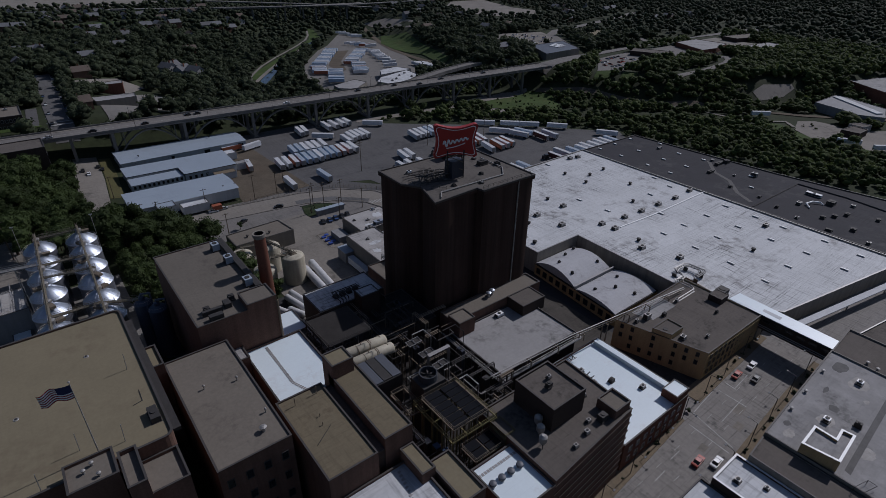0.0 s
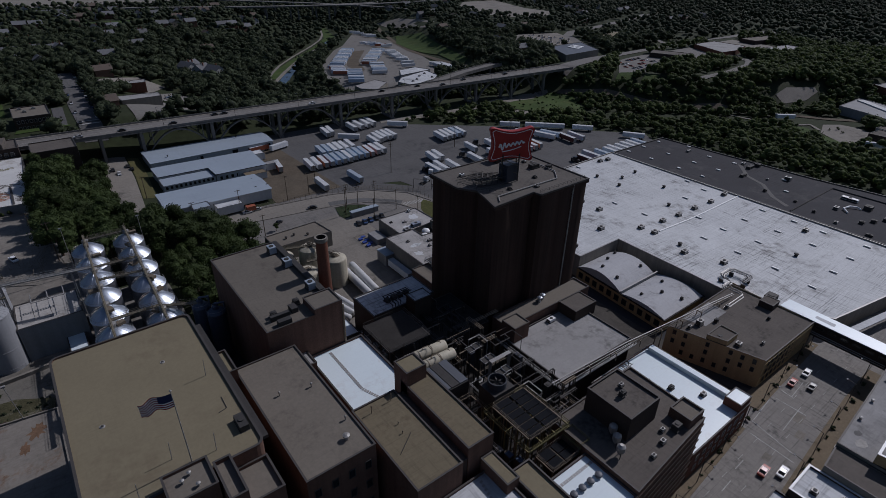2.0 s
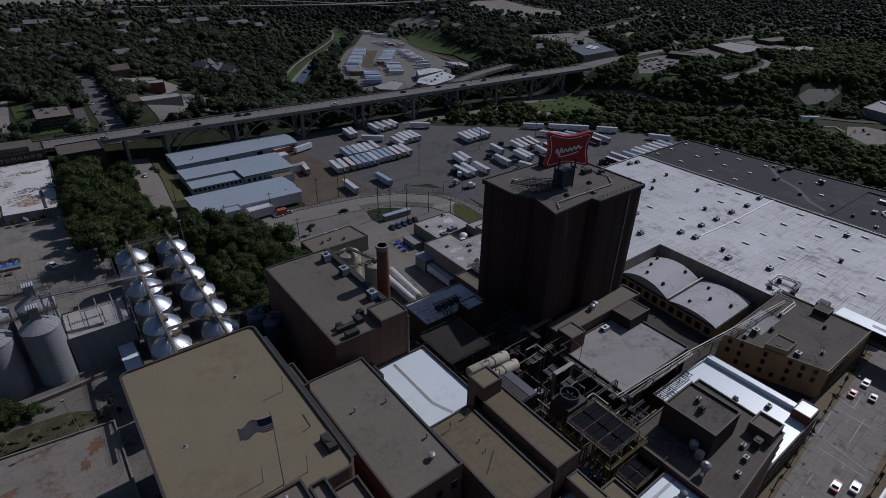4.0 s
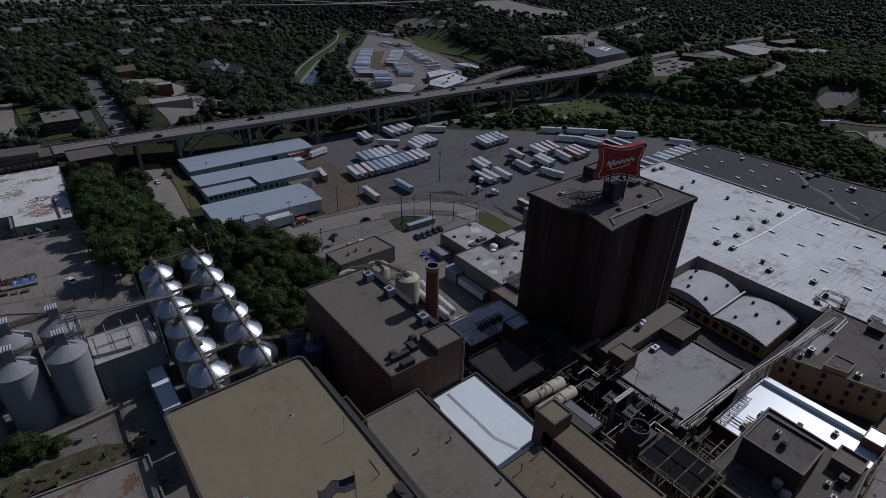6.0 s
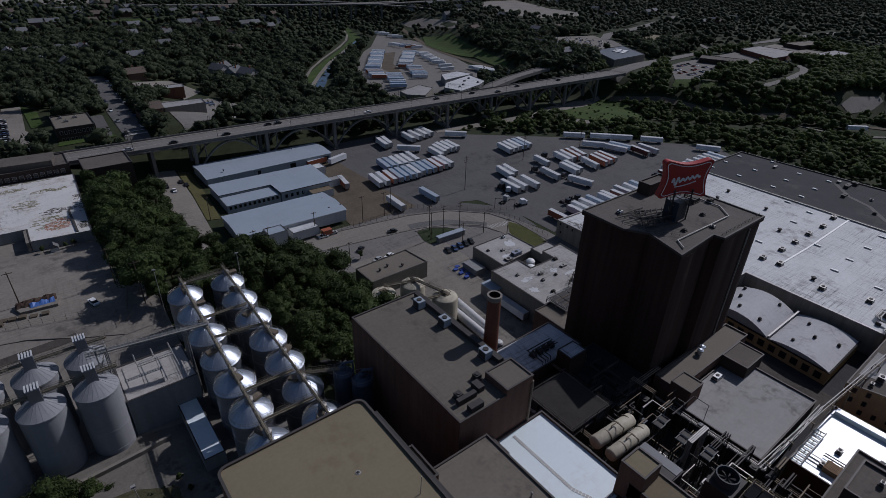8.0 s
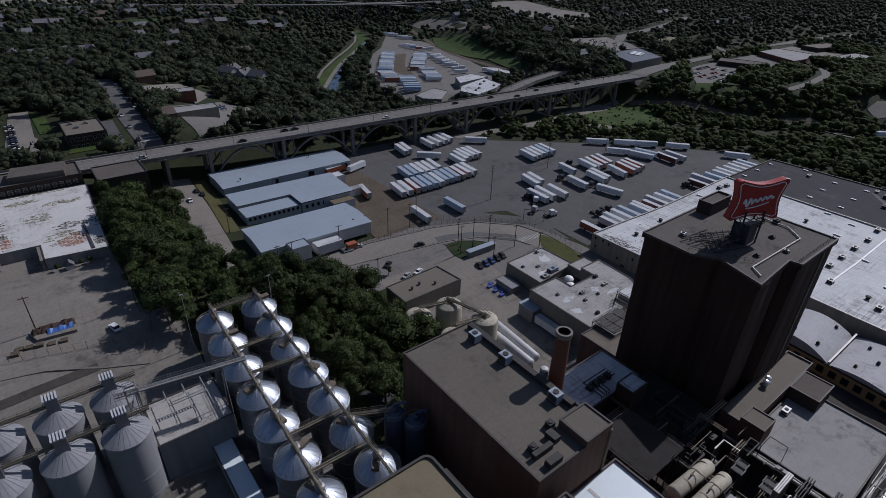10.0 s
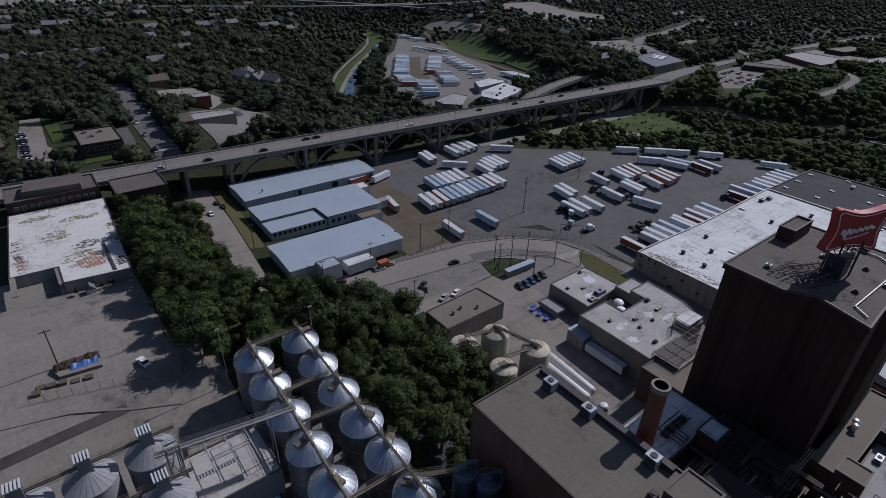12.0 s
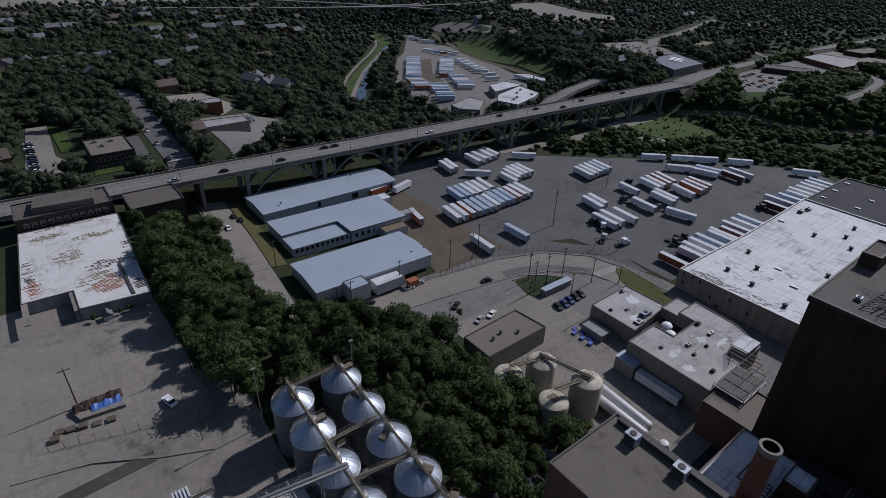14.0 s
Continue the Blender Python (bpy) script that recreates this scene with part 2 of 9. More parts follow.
paving_tan = material("tan_paving", (0.165, 0.13, 0.088), 0.9, big=0.2, big_size=6, fine=0.2, fine_size=0.8, stain=(0.08, 0.07, 0.055), stain_size=6, stain_amount=0.7, seam=(1.6, 1.6, 0.2))
street_dark = material("dark_street_asphalt", (0.068, 0.061, 0.053), 0.9, big=0.25, big_size=9, fine=0.2, fine_size=1.0, stain=(0.034, 0.031, 0.028), stain_size=8, stain_amount=0.8, drag=(1.0, 9, 0.3))
gray_metal = material("weathered_gray_metal", (0.16, 0.165, 0.175), 0.6, big=0.15, big_size=8, fine=0.1, seam=(1.2, 60, 0.2))
solar_roof = material("dark_panel_roof", (0.07, 0.08, 0.10), 0.5, big=0.1, fine=0.1, seam=(6, 3, 0.5))
street_gray = material("worn_gray_street", (0.115, 0.112, 0.110), 0.9, big=0.18, big_size=10, fine=0.18, fine_size=1.0, stain=(0.06, 0.058, 0.056), stain_size=9, stain_amount=0.7, drag=(0.9, 14, 0.35))
malt_roof = material("stained_pale_roof", (0.36, 0.345, 0.325), 0.8, big=0.14, big_size=5, fine=0.12, stain=(0.15, 0.13, 0.11), stain_size=6, stain_amount=0.8, drag=(0.8, 5, 0.4))
shed_roof = material("streaked_white_membrane", (0.50, 0.508, 0.512), 0.66, big=0.12, big_size=14, fine=0.14, fine_size=1.1, stain=(0.19, 0.185, 0.18), stain_size=20, stain_amount=0.85, seam=(18.5, 3.0, 0.42), drag=(17, 0.45, 0.85))
track_gray = plain("worn_track_gray", (0.115, 0.11, 0.105), 0.85)
line_paint = material("worn_line_paint", (0.34, 0.335, 0.32), 0.85, big=0.4, big_size=3, fine=0.4, fine_size=0.5)
sign_red = plain("sign_red", (0.33, 0.022, 0.018), 0.45)
flag_red, flag_blue = plain("flag_red", (0.25, 0.03, 0.04), 0.8), plain("flag_blue", (0.03, 0.035, 0.09), 0.8)
wood_pole = material("wood_pole", (0.11, 0.085, 0.06), 0.9, big=0.2, big_size=2, fine=0.2)
crate_wood = material("crate_wood", (0.17, 0.115, 0.07), 0.85, big=0.2, big_size=1.5, fine=0.25, fine_size=0.3)
tarp_blue = plain("blue_tarp", (0.06, 0.13, 0.36), 0.5)
glass = plain("dark_glass", (0.018, 0.021, 0.025), 0.12)
water = plain("river_water", (0.030, 0.050, 0.080), 0.08)
bark = material("bark", (0.08, 0.06, 0.045), 0.95, big=0.2, big_size=1, fine=0.3)
leaf = leafy(material("leaves", (0.041, 0.060, 0.017), 0.75, big=0.3, big_size=9, fine=0.35, fine_size=0.8, per_object=0.28), 0.3)
# distant haze is put into this leaf colour as a bluer tint
leaf_far = leafy(material("haze_tinted_leaves", (0.049, 0.062, 0.033), 0.8, big=0.35, big_size=40, fine=0.45, fine_size=1.1, per_island=0.22, bump=0.5), 0.4)
# the valley's own lighter green, brightened further for distant haze
leaf_valley = leafy(material("valley_leaves", (0.065, 0.086, 0.026), 0.8, big=0.4, big_size=26, fine=0.45, fine_size=1.1, per_island=0.25, bump=0.5), 0.4)
trailer_white = plain("trailer_white", (0.62, 0.63, 0.65), 0.45, per_object=0.12, streak=0.1)
trailer_blue = plain("trailer_pale_blue", (0.36, 0.45, 0.58), 0.45, per_object=0.12)
trailer_red = plain("trailer_rust_red", (0.30, 0.085, 0.04), 0.55, per_object=0.1)
trailer_dark = plain("trailer_maroon", (0.11, 0.03, 0.025), 0.5)
car_paints = [plain("car_paint_" + k, c, 0.3) for k, c in (("white", (0.7, 0.7, 0.7)), ("black", (0.02, 0.02, 0.022)), ("silver", (0.35, 0.36, 0.37)), ("red", (0.32, 0.05, 0.03)), ("blue", (0.04, 0.07, 0.16)))]
house_walls = [plain("siding_" + k, c, 0.8) for k, c in (("white", (0.30, 0.30, 0.295)), ("brick", (0.13, 0.075, 0.055)), ("tan", (0.20, 0.175, 0.14)), ("gray", (0.2, 0.205, 0.215)))]
shingle = [material("shingles_" + k, c, 0.9, big=0.15, fine=0.2) for k, c in (("gray", (0.13, 0.13, 0.135)), ("brown", (0.12, 0.095, 0.08)), ("pale", (0.15, 0.152, 0.16)))]


# ---------------------------------------------------------------- mesh helpers
class Mesh:
    """Gathers the faces of one mesh."""

    def __init__(self):
        self.v, self.f, self.m = [], [], []

    def face(self, points, mi=0):
        k = len(self.v)
        self.v += [tuple(p) for p in points]
        self.f.append(tuple(range(k, k + len(points))))
        self.m.append(mi)
        return self

    def box(self, x0, y0, z0, x1, y1, z1, mi=0):
        k = len(self.v)
        self.v += [(x, y, z) for z in (z0, z1) for x, y in ((x0, y0), (x1, y0), (x1, y1), (x0, y1))]
        self.f += [tuple(k + i for i in q) for q in ((3, 2, 1, 0), (4, 5, 6, 7), (0, 1, 5, 4), (1, 2, 6, 5), (2, 3, 7, 6), (3, 0, 4, 7))]
        self.m += [mi] * 6
        return self

    def prism(self, poly, z0, z1, side=0, top=None, bottom=True):
        k, n = len(self.v), len(poly)
        self.v += [(x, y, z0) for x, y in poly] + [(x, y, z1) for x, y in poly]
        for i in range(n):
            j = (i + 1) % n
            self.f.append((k + i, k + j, k + n + j, k + n + i))
            self.m.append(side)
        self.f.append(tuple(range(k + n, k + 2 * n)))
        self.m.append(side if top is None else top)
        if bottom:
            self.f.append(tuple(range(k + n - 1, k - 1, -1)))
            self.m.append(side)
        return self

    def ring(self, outer, inner, z0, z1, mi=0):
        """A closed kerb or parapet between two outlines with the same number of corners."""
        k, n = len(self.v), len(outer)
        for z in (z0, z1):
            self.v += [(x, y, z) for x, y in outer] + [(x, y, z) for x, y in inner]
        for i in range(n):
            j = (i + 1) % n
            a, b, c, d = k, k + n, k + 2 * n, k + 3 * n
            self.f += [(a + i, a + j, c + j, c + i), (b + j, b + i, d + i, d + j), (c + i, c + j, d + j, d + i)]
            self.m += [mi] * 3
        return self

    def lathe(self, cx, cy, profile, n=20, mi=0):
        """profile: (radius, z) from the bottom to the top."""
        k = len(self.v)
        for r, z in profile:
            self.v += [(cx + r * math.cos(2 * math.pi * i / n), cy + r * math.sin(2 * math.pi * i / n), z) for i in range(n)]
        for a in range(len(profile) - 1):
            for i in range(n):
                j = (i + 1) % n
                self.f.append((k + a * n + i, k + a * n + j, k + (a + 1) * n + j, k + (a + 1) * n + i))
                self.m.append(mi)
        self.f += [tuple(range(k + n - 1, k - 1, -1)), tuple(range(k + (len(profile) - 1) * n, k + len(profile) * n))]
        self.m += [mi] * 2
        return self

    def tube(self, p, q, r, n=6, mi=0, r2=None):
        p, q = Vector(p), Vector(q)
        d = (q - p).normalized()
        a = d.orthogonal().normalized()
        b = d.cross(a)
        k = len(self.v)
        for o, rr in ((p, r), (q, r if r2 is None else r2)):
            self.v += [tuple(o + rr * (math.cos(2 * math.pi * i / n) * a + math.sin(2 * math.pi * i / n) * b)) for i in range(n)]
        self.f += [(k + i, k + (i + 1) % n, k + n + (i + 1) % n, k + n + i) for i in range(n)]
        self.f += [tuple(range(k + n - 1, k - 1, -1)), tuple(range(k + n, k + 2 * n))]
        self.m += [mi] * (n + 2)
        return self

    def path(self, points, r, n=6, mi=0):
        pts = [Vector(p) for p in points]
        closed = (pts[0] - pts[-1]).length < 1e-6
        k, side = len(self.v), None
        for i, p in enumerate(pts):
            a = pts[i] - pts[i - 1] if i else (pts[-1] - pts[-2] if closed else pts[1] - pts[0])
            b = pts[i + 1] - pts[i] if i < len(pts) - 1 else (pts[1] - pts[0] if closed else a)
            d = (a.normalized() + b.normalized()).normalized()
            grow = 1 / max(0.5, d.dot(b.normalized()))
            u = d.cross(Vector((0, 0, 1))) if abs(d.z) < 0.8 else d.cross(Vector((1, 0, 0)))
            u.normalize()
            if side and u.dot(side) < 0:
                u = -u
            side = u
            w = d.cross(u)
            self.v += [tuple(p + r * (math.cos(2 * math.pi * j / n) * u * grow + math.sin(2 * math.pi * j / n) * w)) for j in range(n)]
        for i in range(len(pts) - 1):
            self.f += [(k + i * n + j, k + i * n + (j + 1) % n, k + (i + 1) * n + (j + 1) % n, k + (i + 1) * n + j) for j in range(n)]
        self.f += [tuple(range(k + n - 1, k - 1, -1)), tuple(range(k + (len(pts) - 1) * n, k + len(pts) * n))]
        self.m += [mi] * ((len(pts) - 1) * n + 2)
        return self

    def capsule(self, p, q, r, n=16, mi=0):
        """A tank with dished ends."""
        p, q = Vector(p), Vector(q)
        d = (q - p).normalized()
        a = d.orthogonal().normalized()
        b = d.cross(a)
        rows = [(p - d * r * 0.45 * math.cos(t), r * math.sin(t)) for t in (0.15, 0.6, 1.1)] + [(p, r), (q, r)] + \
               [(q + d * r * 0.45 * math.cos(t), r * math.sin(t)) for t in (1.1, 0.6, 0.15)]
        k = len(self.v)
        for o, rr in rows:
            self.v += [tuple(o + rr * (math.cos(2 * math.pi * i / n) * a + math.sin(2 * math.pi * i / n) * b)) for i in range(n)]
        for s in range(len(rows) - 1):
            self.f += [(k + s * n + i, k + s * n + (i + 1) % n, k + (s + 1) * n + (i + 1) % n, k + (s + 1) * n + i) for i in range(n)]
        self.f += [tuple(range(k + n - 1, k - 1, -1)), tuple(range(k + (len(rows) - 1) * n, k + len(rows) * n))]
        self.m += [mi] * ((len(rows) - 1) * n + 2)
        return self

    def data(self, name, mats, origin=(0, 0, 0), smooth=False):
        me = bpy.data.meshes.new(name)
        o = Vector(origin)
        me.from_pydata([Vector(p) - o for p in self.v], [], self.f)
        for m in mats if isinstance(mats, (list, tuple)) else [mats]:
            me.materials.append(m)
        me.polygons.foreach_set("material_index", self.m)
        if smooth:
            me.polygons.foreach_set("use_smooth", [True] * len(me.polygons))
            me.set_sharp_from_angle(angle=radians(35))
        me.update()
        return me


def thing(name, label, category, at=(0, 0, 0), group="", kind=""):
    ob = new(name)
    ob.location = at
    return tagged(ob, label, category, group, kind)


def base_of(ob):
    o = Vector((0, 0, 0))
    while ob:
        o += ob.location
        ob = ob.parent
    return o


def part(name, m, mats, parent, label="", smooth=False):
    """One mesh object under a thing or a part; m is in world coordinates."""
    ob = new(name, m.data(name, mats, base_of(parent), smooth))
    ob.parent = parent
    return tagged(ob, label)


def share(name, data, parent, at, turn=0.0, label=""):
    """A part on shared mesh data, at a world place."""
    ob = new(name, data)
    ob.parent = parent
    ob.location = Vector(at) - base_of(parent)
    ob.rotation_euler = (0, 0, turn)
    return tagged(ob, label)


def single(name, m, mats, label, category="", group="", kind="", at=(0, 0, 0), smooth=False):
    ob = new(name, m.data(name, mats, at, smooth))
    ob.location = at
    return tagged(ob, label, category, group, kind)


def rect(x0, y0, x1, y1):
    return [(x0, y0), (x1, y0), (x1, y1), (x0, y1)]


def rounded(x0, y0, x1, y1, r, n=4):
    out = []
    for cx, cy, a0 in ((x1 - r, y0 + r, -90), (x1 - r, y1 - r, 0), (x0 + r, y1 - r, 90), (x0 + r, y0 + r, 180)):
        out += [(cx + r * math.cos(radians(a0 + 90 * i / n)), cy + r * math.sin(radians(a0 + 90 * i / n))) for i in range(n + 1)]
    return out


def inset(poly, d):
    """The outline moved inwards by d (corners counter-clockwise)."""
    out, n = [], len(poly)
    for i in range(n):
        p, q, r = Vector(poly[i - 1]), Vector(poly[i]), Vector(poly[(i + 1) % n])
        a, b = (q - p).normalized(), (r - q).normalized()
        na, nb = Vector((-a.y, a.x)), Vector((-b.y, b.x))
        s = na + nb
        out.append(tuple(q + s * (d / max(0.3, 1 + na.dot(nb)))))
    return out


def building(name, label, poly, z0, z1, wall, roof, parapet=0.7, thick=0.35, cap=None, category="building", cap_width=0.06):
    """Walls, a roof deck set below its parapet, and a coping on top. z1 is the top of the coping."""
    c = (sum(p[0] for p in poly) / len(poly), sum(p[1] for p in poly) / len(poly), z0)
    t = thing(name, label, category, c)
    deck = z1 - parapet
    CLEAR.append((np.array(poly), 2.5))
    part("wall", Mesh().prism(poly, z0, deck - 0.02, 0), wall, t)
    if parapet > 0.05:
        thick = thick if cap is white_paint else min(thick, 0.26)
        inn = inset(poly, thick)
        part("parapet", Mesh().ring(poly, inn, deck - 0.02, z1 - 0.09), wall, t)
        part("coping", Mesh().ring(inset(poly, -cap_width), inset(poly, thick + cap_width), z1 - 0.09, z1), cap or dark_flashing, t, "metal coping")
        part("roof", Mesh().prism(inset(poly, thick - 0.01), deck - 0.3, deck + 0.02), roof, t)
    else:
        part("roof", Mesh().prism(inset(poly, -0.25), deck - 0.02, z1 + 0.25), roof, t)
    return t


window_cache = {}


def window_mesh(w, h, frame_mat, bars=1):
    """The frame, a ring that stands proud of the wall, and the pane set back in it."""
    key = (w, h, frame_mat.name, bars)
    if key not in window_cache:
        m = Mesh()
        o, i = rect(-w / 2, 0, w / 2, h), rect(-w / 2 + 0.12, 0.12, w / 2 - 0.12, h - 0.12)
        m.ring(o, i, 0, 0.16)
        m.v = [(x, -z, y) for x, y, z in m.v]
        window_cache[key] = (m.data("window", frame_mat), Mesh().box(-w / 2 + 0.1, -0.05, 0.1, w / 2 - 0.1, 0.0, h - 0.1).data("pane", glass))
    return window_cache[key]


def one_window(parent, at, turn, w, h, frame_mat, bars=1):
    f, p = window_mesh(w, h, frame_mat, bars)
    ob = share("window", f, parent, at, turn)
    pane = new("pane", p)
    pane.parent = ob
    return ob


def windows(parent, side, fixed, along, heights, w, h, frame_mat, bars=1):
    """Rows of windows on one face. side: 'S' faces -y, 'W' -x, 'E' +x, 'N' +y."""
    turn = {"S": 0, "E": math.pi / 2, "N": math.pi, "W": -math.pi / 2}[side]
    for z in heights:
        for a in along:
            one_window(parent, (a, fixed, z) if side in "SN" else (fixed, a, z), turn, w, h, frame_mat, bars)


def span(a, b, n):
    return [a + (b - a) * i / (n - 1) for i in range(n)]


# ---------------------------------------------------------------- ground
RIVER = np.array([(1200, -150), (800, 40), (560, 120), (425, 200), (350, 270), (300, 355), (235, 430), (195, 490), (205, 545), (262, 612), (330, 690), (385, 755), (430, 900), (450, 1150), (460, 2500)], float)


def smooth(a, b, x):
    t = np.clip((x - a) / (b - a), 0, 1)
    return t * t * (3 - 2 * t)


def river_side(x, y):
    """Distance to the river, positive on its far bank."""
    best, sign = np.full(x.shape, 1e9), np.ones(x.shape)
    for p, q in zip(RIVER, RIVER[1:]):
        d = q - p
        t = np.clip(((x - p[0]) * d[0] + (y - p[1]) * d[1]) / (d @ d), 0, 1)
        dist = np.hypot(x - p[0] - t * d[0], y - p[1] - t * d[1])
        s = np.sign(d[0] * (y - p[1]) - d[1] * (x - p[0]))
        closer = dist < best
        best, sign = np.where(closer, dist, best), np.where(closer, s, sign)
    return best * -sign


def heights(x, y):
    x, y = np.asarray(x, float), np.asarray(y, float)
    # hill on the west side, down to the yards
    t = smooth(225, 262, y)
    a = 14 - 31 * t
    b = 52 - 44 * t
    low = -8.5 + 1.5 * smooth(150, 215, y) + 3.2 * smooth(55, 12, x) * smooth(225, 260, y)
    top = 7.0 + 5.2 * smooth(200, 222, y) - 3.8 * smooth(235, 290, y)
    south = top + (low - top) * smooth(0, 1, (x - a) / (b - a))
    # banks north of the viaduct
    d = river_side(x, y)
    start = np.interp(y, [230, 300, 350], [24, 34, 52])
    far = -9.5 + 20.3 * smooth(start, start + 46, d)
    line = np.interp(y, [380, 440, 500, 560, 640, 700, 760, 1000], [322, 340, 368, 392, 420, 440, 470, 500])
    floor = -9.5 + (np.interp(y, [420, 520, 640, 760], [-5.0, -6.0, -9.0, -11.0]) + 9.5) * smooth(10, 34, d)
    far_north = floor + (10.8 - floor) * smooth(-8, 62, x - line)
    near = -9.0 + 18.0 * smooth(75, 170, -d) * smooth(480, 380, x) + 1.5 * smooth(40, 75, -d)
    bank = np.where(d > 0, far_north, near)
    north = smooth(370, 404, y)
    z = south + (bank - south) * north
    east = smooth(8, 40, d) * (1 - north)
    return z + (far - z) * east


def ground_z(x, y):
    return float(heights(np.array([x]), np.array([y]))[0])


STEP = 6.0


def axis(lo, hi, far):
    core = list(np.arange(lo, hi + 0.1, STEP))
    left, right, s = [], [], STEP
    p, q = core[0], core[-1]
    while p > -far or q < far:
        s *= 1.25
        p, q = p - s, q + s
        if p > -far * 1.3:
            left.insert(0, p)
        if q < far * 1.3:
            right.append(q)
    return np.array(left + core + right)


gx, gy = axis(-120, 480, 3800), axis(-30, 600, 3800)
GX, GY = np.meshgrid(gx, gy)
GZ = heights(GX, GY)
me = bpy.data.meshes.new("ground")
w_ = len(gx)
me.from_pydata(np.stack([GX.ravel(), GY.ravel(), GZ.ravel()], 1).tolist(), [], [(j * w_ + i, j * w_ + i + 1, (j + 1) * w_ + i + 1, (j + 1) * w_ + i) for j in range(len(gy) - 1) for i in range(w_ - 1)])
me.materials.append(ground_mat)
me.polygons.foreach_set("use_smooth", [True] * len(me.polygons))
tagged(new("ground", me), "earth and scrub ground of the valley and its hillsides", "ground", kind="structure")

CLEAR = []


def cut_cells(poly, step):
    """The polygon cut along the ground's grid lines."""
    bm = bmesh.new()
    bm.faces.new([bm.verts.new((x, y, 0)) for x, y in poly])
    for k in (0, 1):
        lo, hi = min(p[k] for p in poly), max(p[k] for p in poly)
        for i in range(math.ceil(lo / step), math.floor(hi / step) + 1):
            co, no = [0, 0, 0], [0, 0, 0]
            co[k], no[k] = i * step, 1
            bmesh.ops.bisect_plane(bm, geom=bm.verts[:] + bm.edges[:] + bm.faces[:], plane_co=co, plane_no=no)
    return bm


def sheet(name, poly, mat, label, lift=0.12, category="ground", kind="structure", step=STEP, margin=2.0, clear=True):
    """A paved or planted area that lies on the ground."""
    bm = cut_cells(poly, step)
    p = np.array([v.co for v in bm.verts])
    z = heights(p[:, 0], p[:, 1])
    for v, h in zip(bm.verts, z):
        v.co.z = h + lift
    me = bpy.data.meshes.new(name)
    bm.to_mesh(me)
    bm.free()
    me.materials.append(mat)
    if clear:
        CLEAR.append((np.array(poly), margin))
    return tagged(new(name, me), label, category, kind=kind)


def ribbon_outline(points, width):
    pts = [Vector(p) for p in points]
    left, right = [], []
    for i, p in enumerate(pts):
        d = ((pts[min(i + 1, len(pts) - 1)] - p).normalized() + (p - pts[max(i - 1, 0)]).normalized()).normalized()
        nrm = Vector((-d.y, d.x)) * width / 2
        left.append(tuple(p + nrm)), right.append(tuple(p - nrm))
    return right + left[::-1]


def ribbon(name, points, width, mat, label, lift=0.15, category="road", kind="structure", thick=0.0, margin=2.0):
    """A road, path or kerb along a line; with thick it is a raised slab."""
    pts = [Vector(p) for p in points]
    fine = []
    for p, q in zip(pts, pts[1:]):
        n = max(1, int((q - p).length / 4))
        fine += [p + (q - p) * i / n for i in range(n)]
    fine.append(pts[-1])
    m, rows = Mesh(), []
    across = max(2, int(width / 4) + 1)
    for i, p in enumerate(fine):
        d = (fine[min(i + 1, len(fine) - 1)] - fine[max(i - 1, 0)]).normalized()
        nrm = Vector((-d.y, d.x))
        rows.append([p + nrm * (width * (k / (across - 1) - 0.5)) for k in range(across)])
    flat = np.array([tuple(q) for r in rows for q in r])
    z = heights(flat[:, 0], flat[:, 1]) + lift
    m.v = [(x, y, h) for (x, y), h in zip(flat, z)]
    m.f = [(i * across + k + 1, i * across + k, (i + 1) * across + k, (i + 1) * across + k + 1) for i in range(len(rows) - 1) for k in range(across - 1)]
    if thick:
        base = len(m.v)
        m.v += [(x, y, h - thick) for x, y, h in m.v]
        for k in (0, across - 1):
            for i in range(len(rows) - 1):
                a, b = i * across + k, (i + 1) * across + k
                m.f.append((a, b, base + b, base + a) if k else (b, a, base + a, base + b))
    m.m = [0] * len(m.f)
    CLEAR.append((np.array(ribbon_outline(points, width)), margin))
    return single(name, m, mat, label, category, kind=kind)


# ---------------------------------------------------------------- paving of the plant and the yards
YARD = -8.5
# worn concrete; shade from the bins is also put into its darker base colour
apron_mat = material("shaded_worn_concrete", (0.14, 0.13, 0.113), 0.9, big=0.25, big_size=7, fine=0.2, fine_size=0.7, stain=(0.055, 0.05, 0.042), stain_size=8, stain_amount=0.8, drag=(5, 0.8, 0.3))
sheet("plant_yard", rect(15, -60, 260, 172), asphalt_dark, "dark worn asphalt yard between the brewery buildings", 0.10)
sheet("main_street", rect(40, 22, 420, 50), street_mat, "wide worn gray street with faded lane lines", 0.16, "road")
sheet("side_street", rect(124, 48, 143, 178), street_dark, "narrow dark street between the brick buildings", 0.15, "road")
sheet("bend_apron", [(100, 150), (150, 150), (150, 205), (144, 232), (126, 250), (96, 262), (52, 264), (50, 226), (100, 228)], asphalt_road, "worn gray paving inside the road bend", 0.17, "pavement")
sheet("service_yard", rect(60, 150, 104, 232), concrete_pale, "pale concrete service yard beside the tanks", 0.2, "pavement")
sheet("west_lot", [(-75, 180), (-12, 170), (-12, 236), (-20, 236), (-20, 300), (-75, 300)], concrete_pale, "pale cracked concrete lot with stains", 0.12, "pavement")
sheet("bin_apron", rect(-60, 120, -2, 182), apron_mat, "worn concrete apron under the grain bins", 0.1, "pavement")
sheet("truck_lot", [(78, 262), (118, 262), (146, 250), (152, 222), (152, 203), (325, 203), (338, 222), (300, 262), (262, 296), (212, 336), (186, 368), (112, 368), (112, 300), (80, 292)], asphalt_lot,
      "broad gray asphalt trailer lot with patches", 0.14, "pavement")
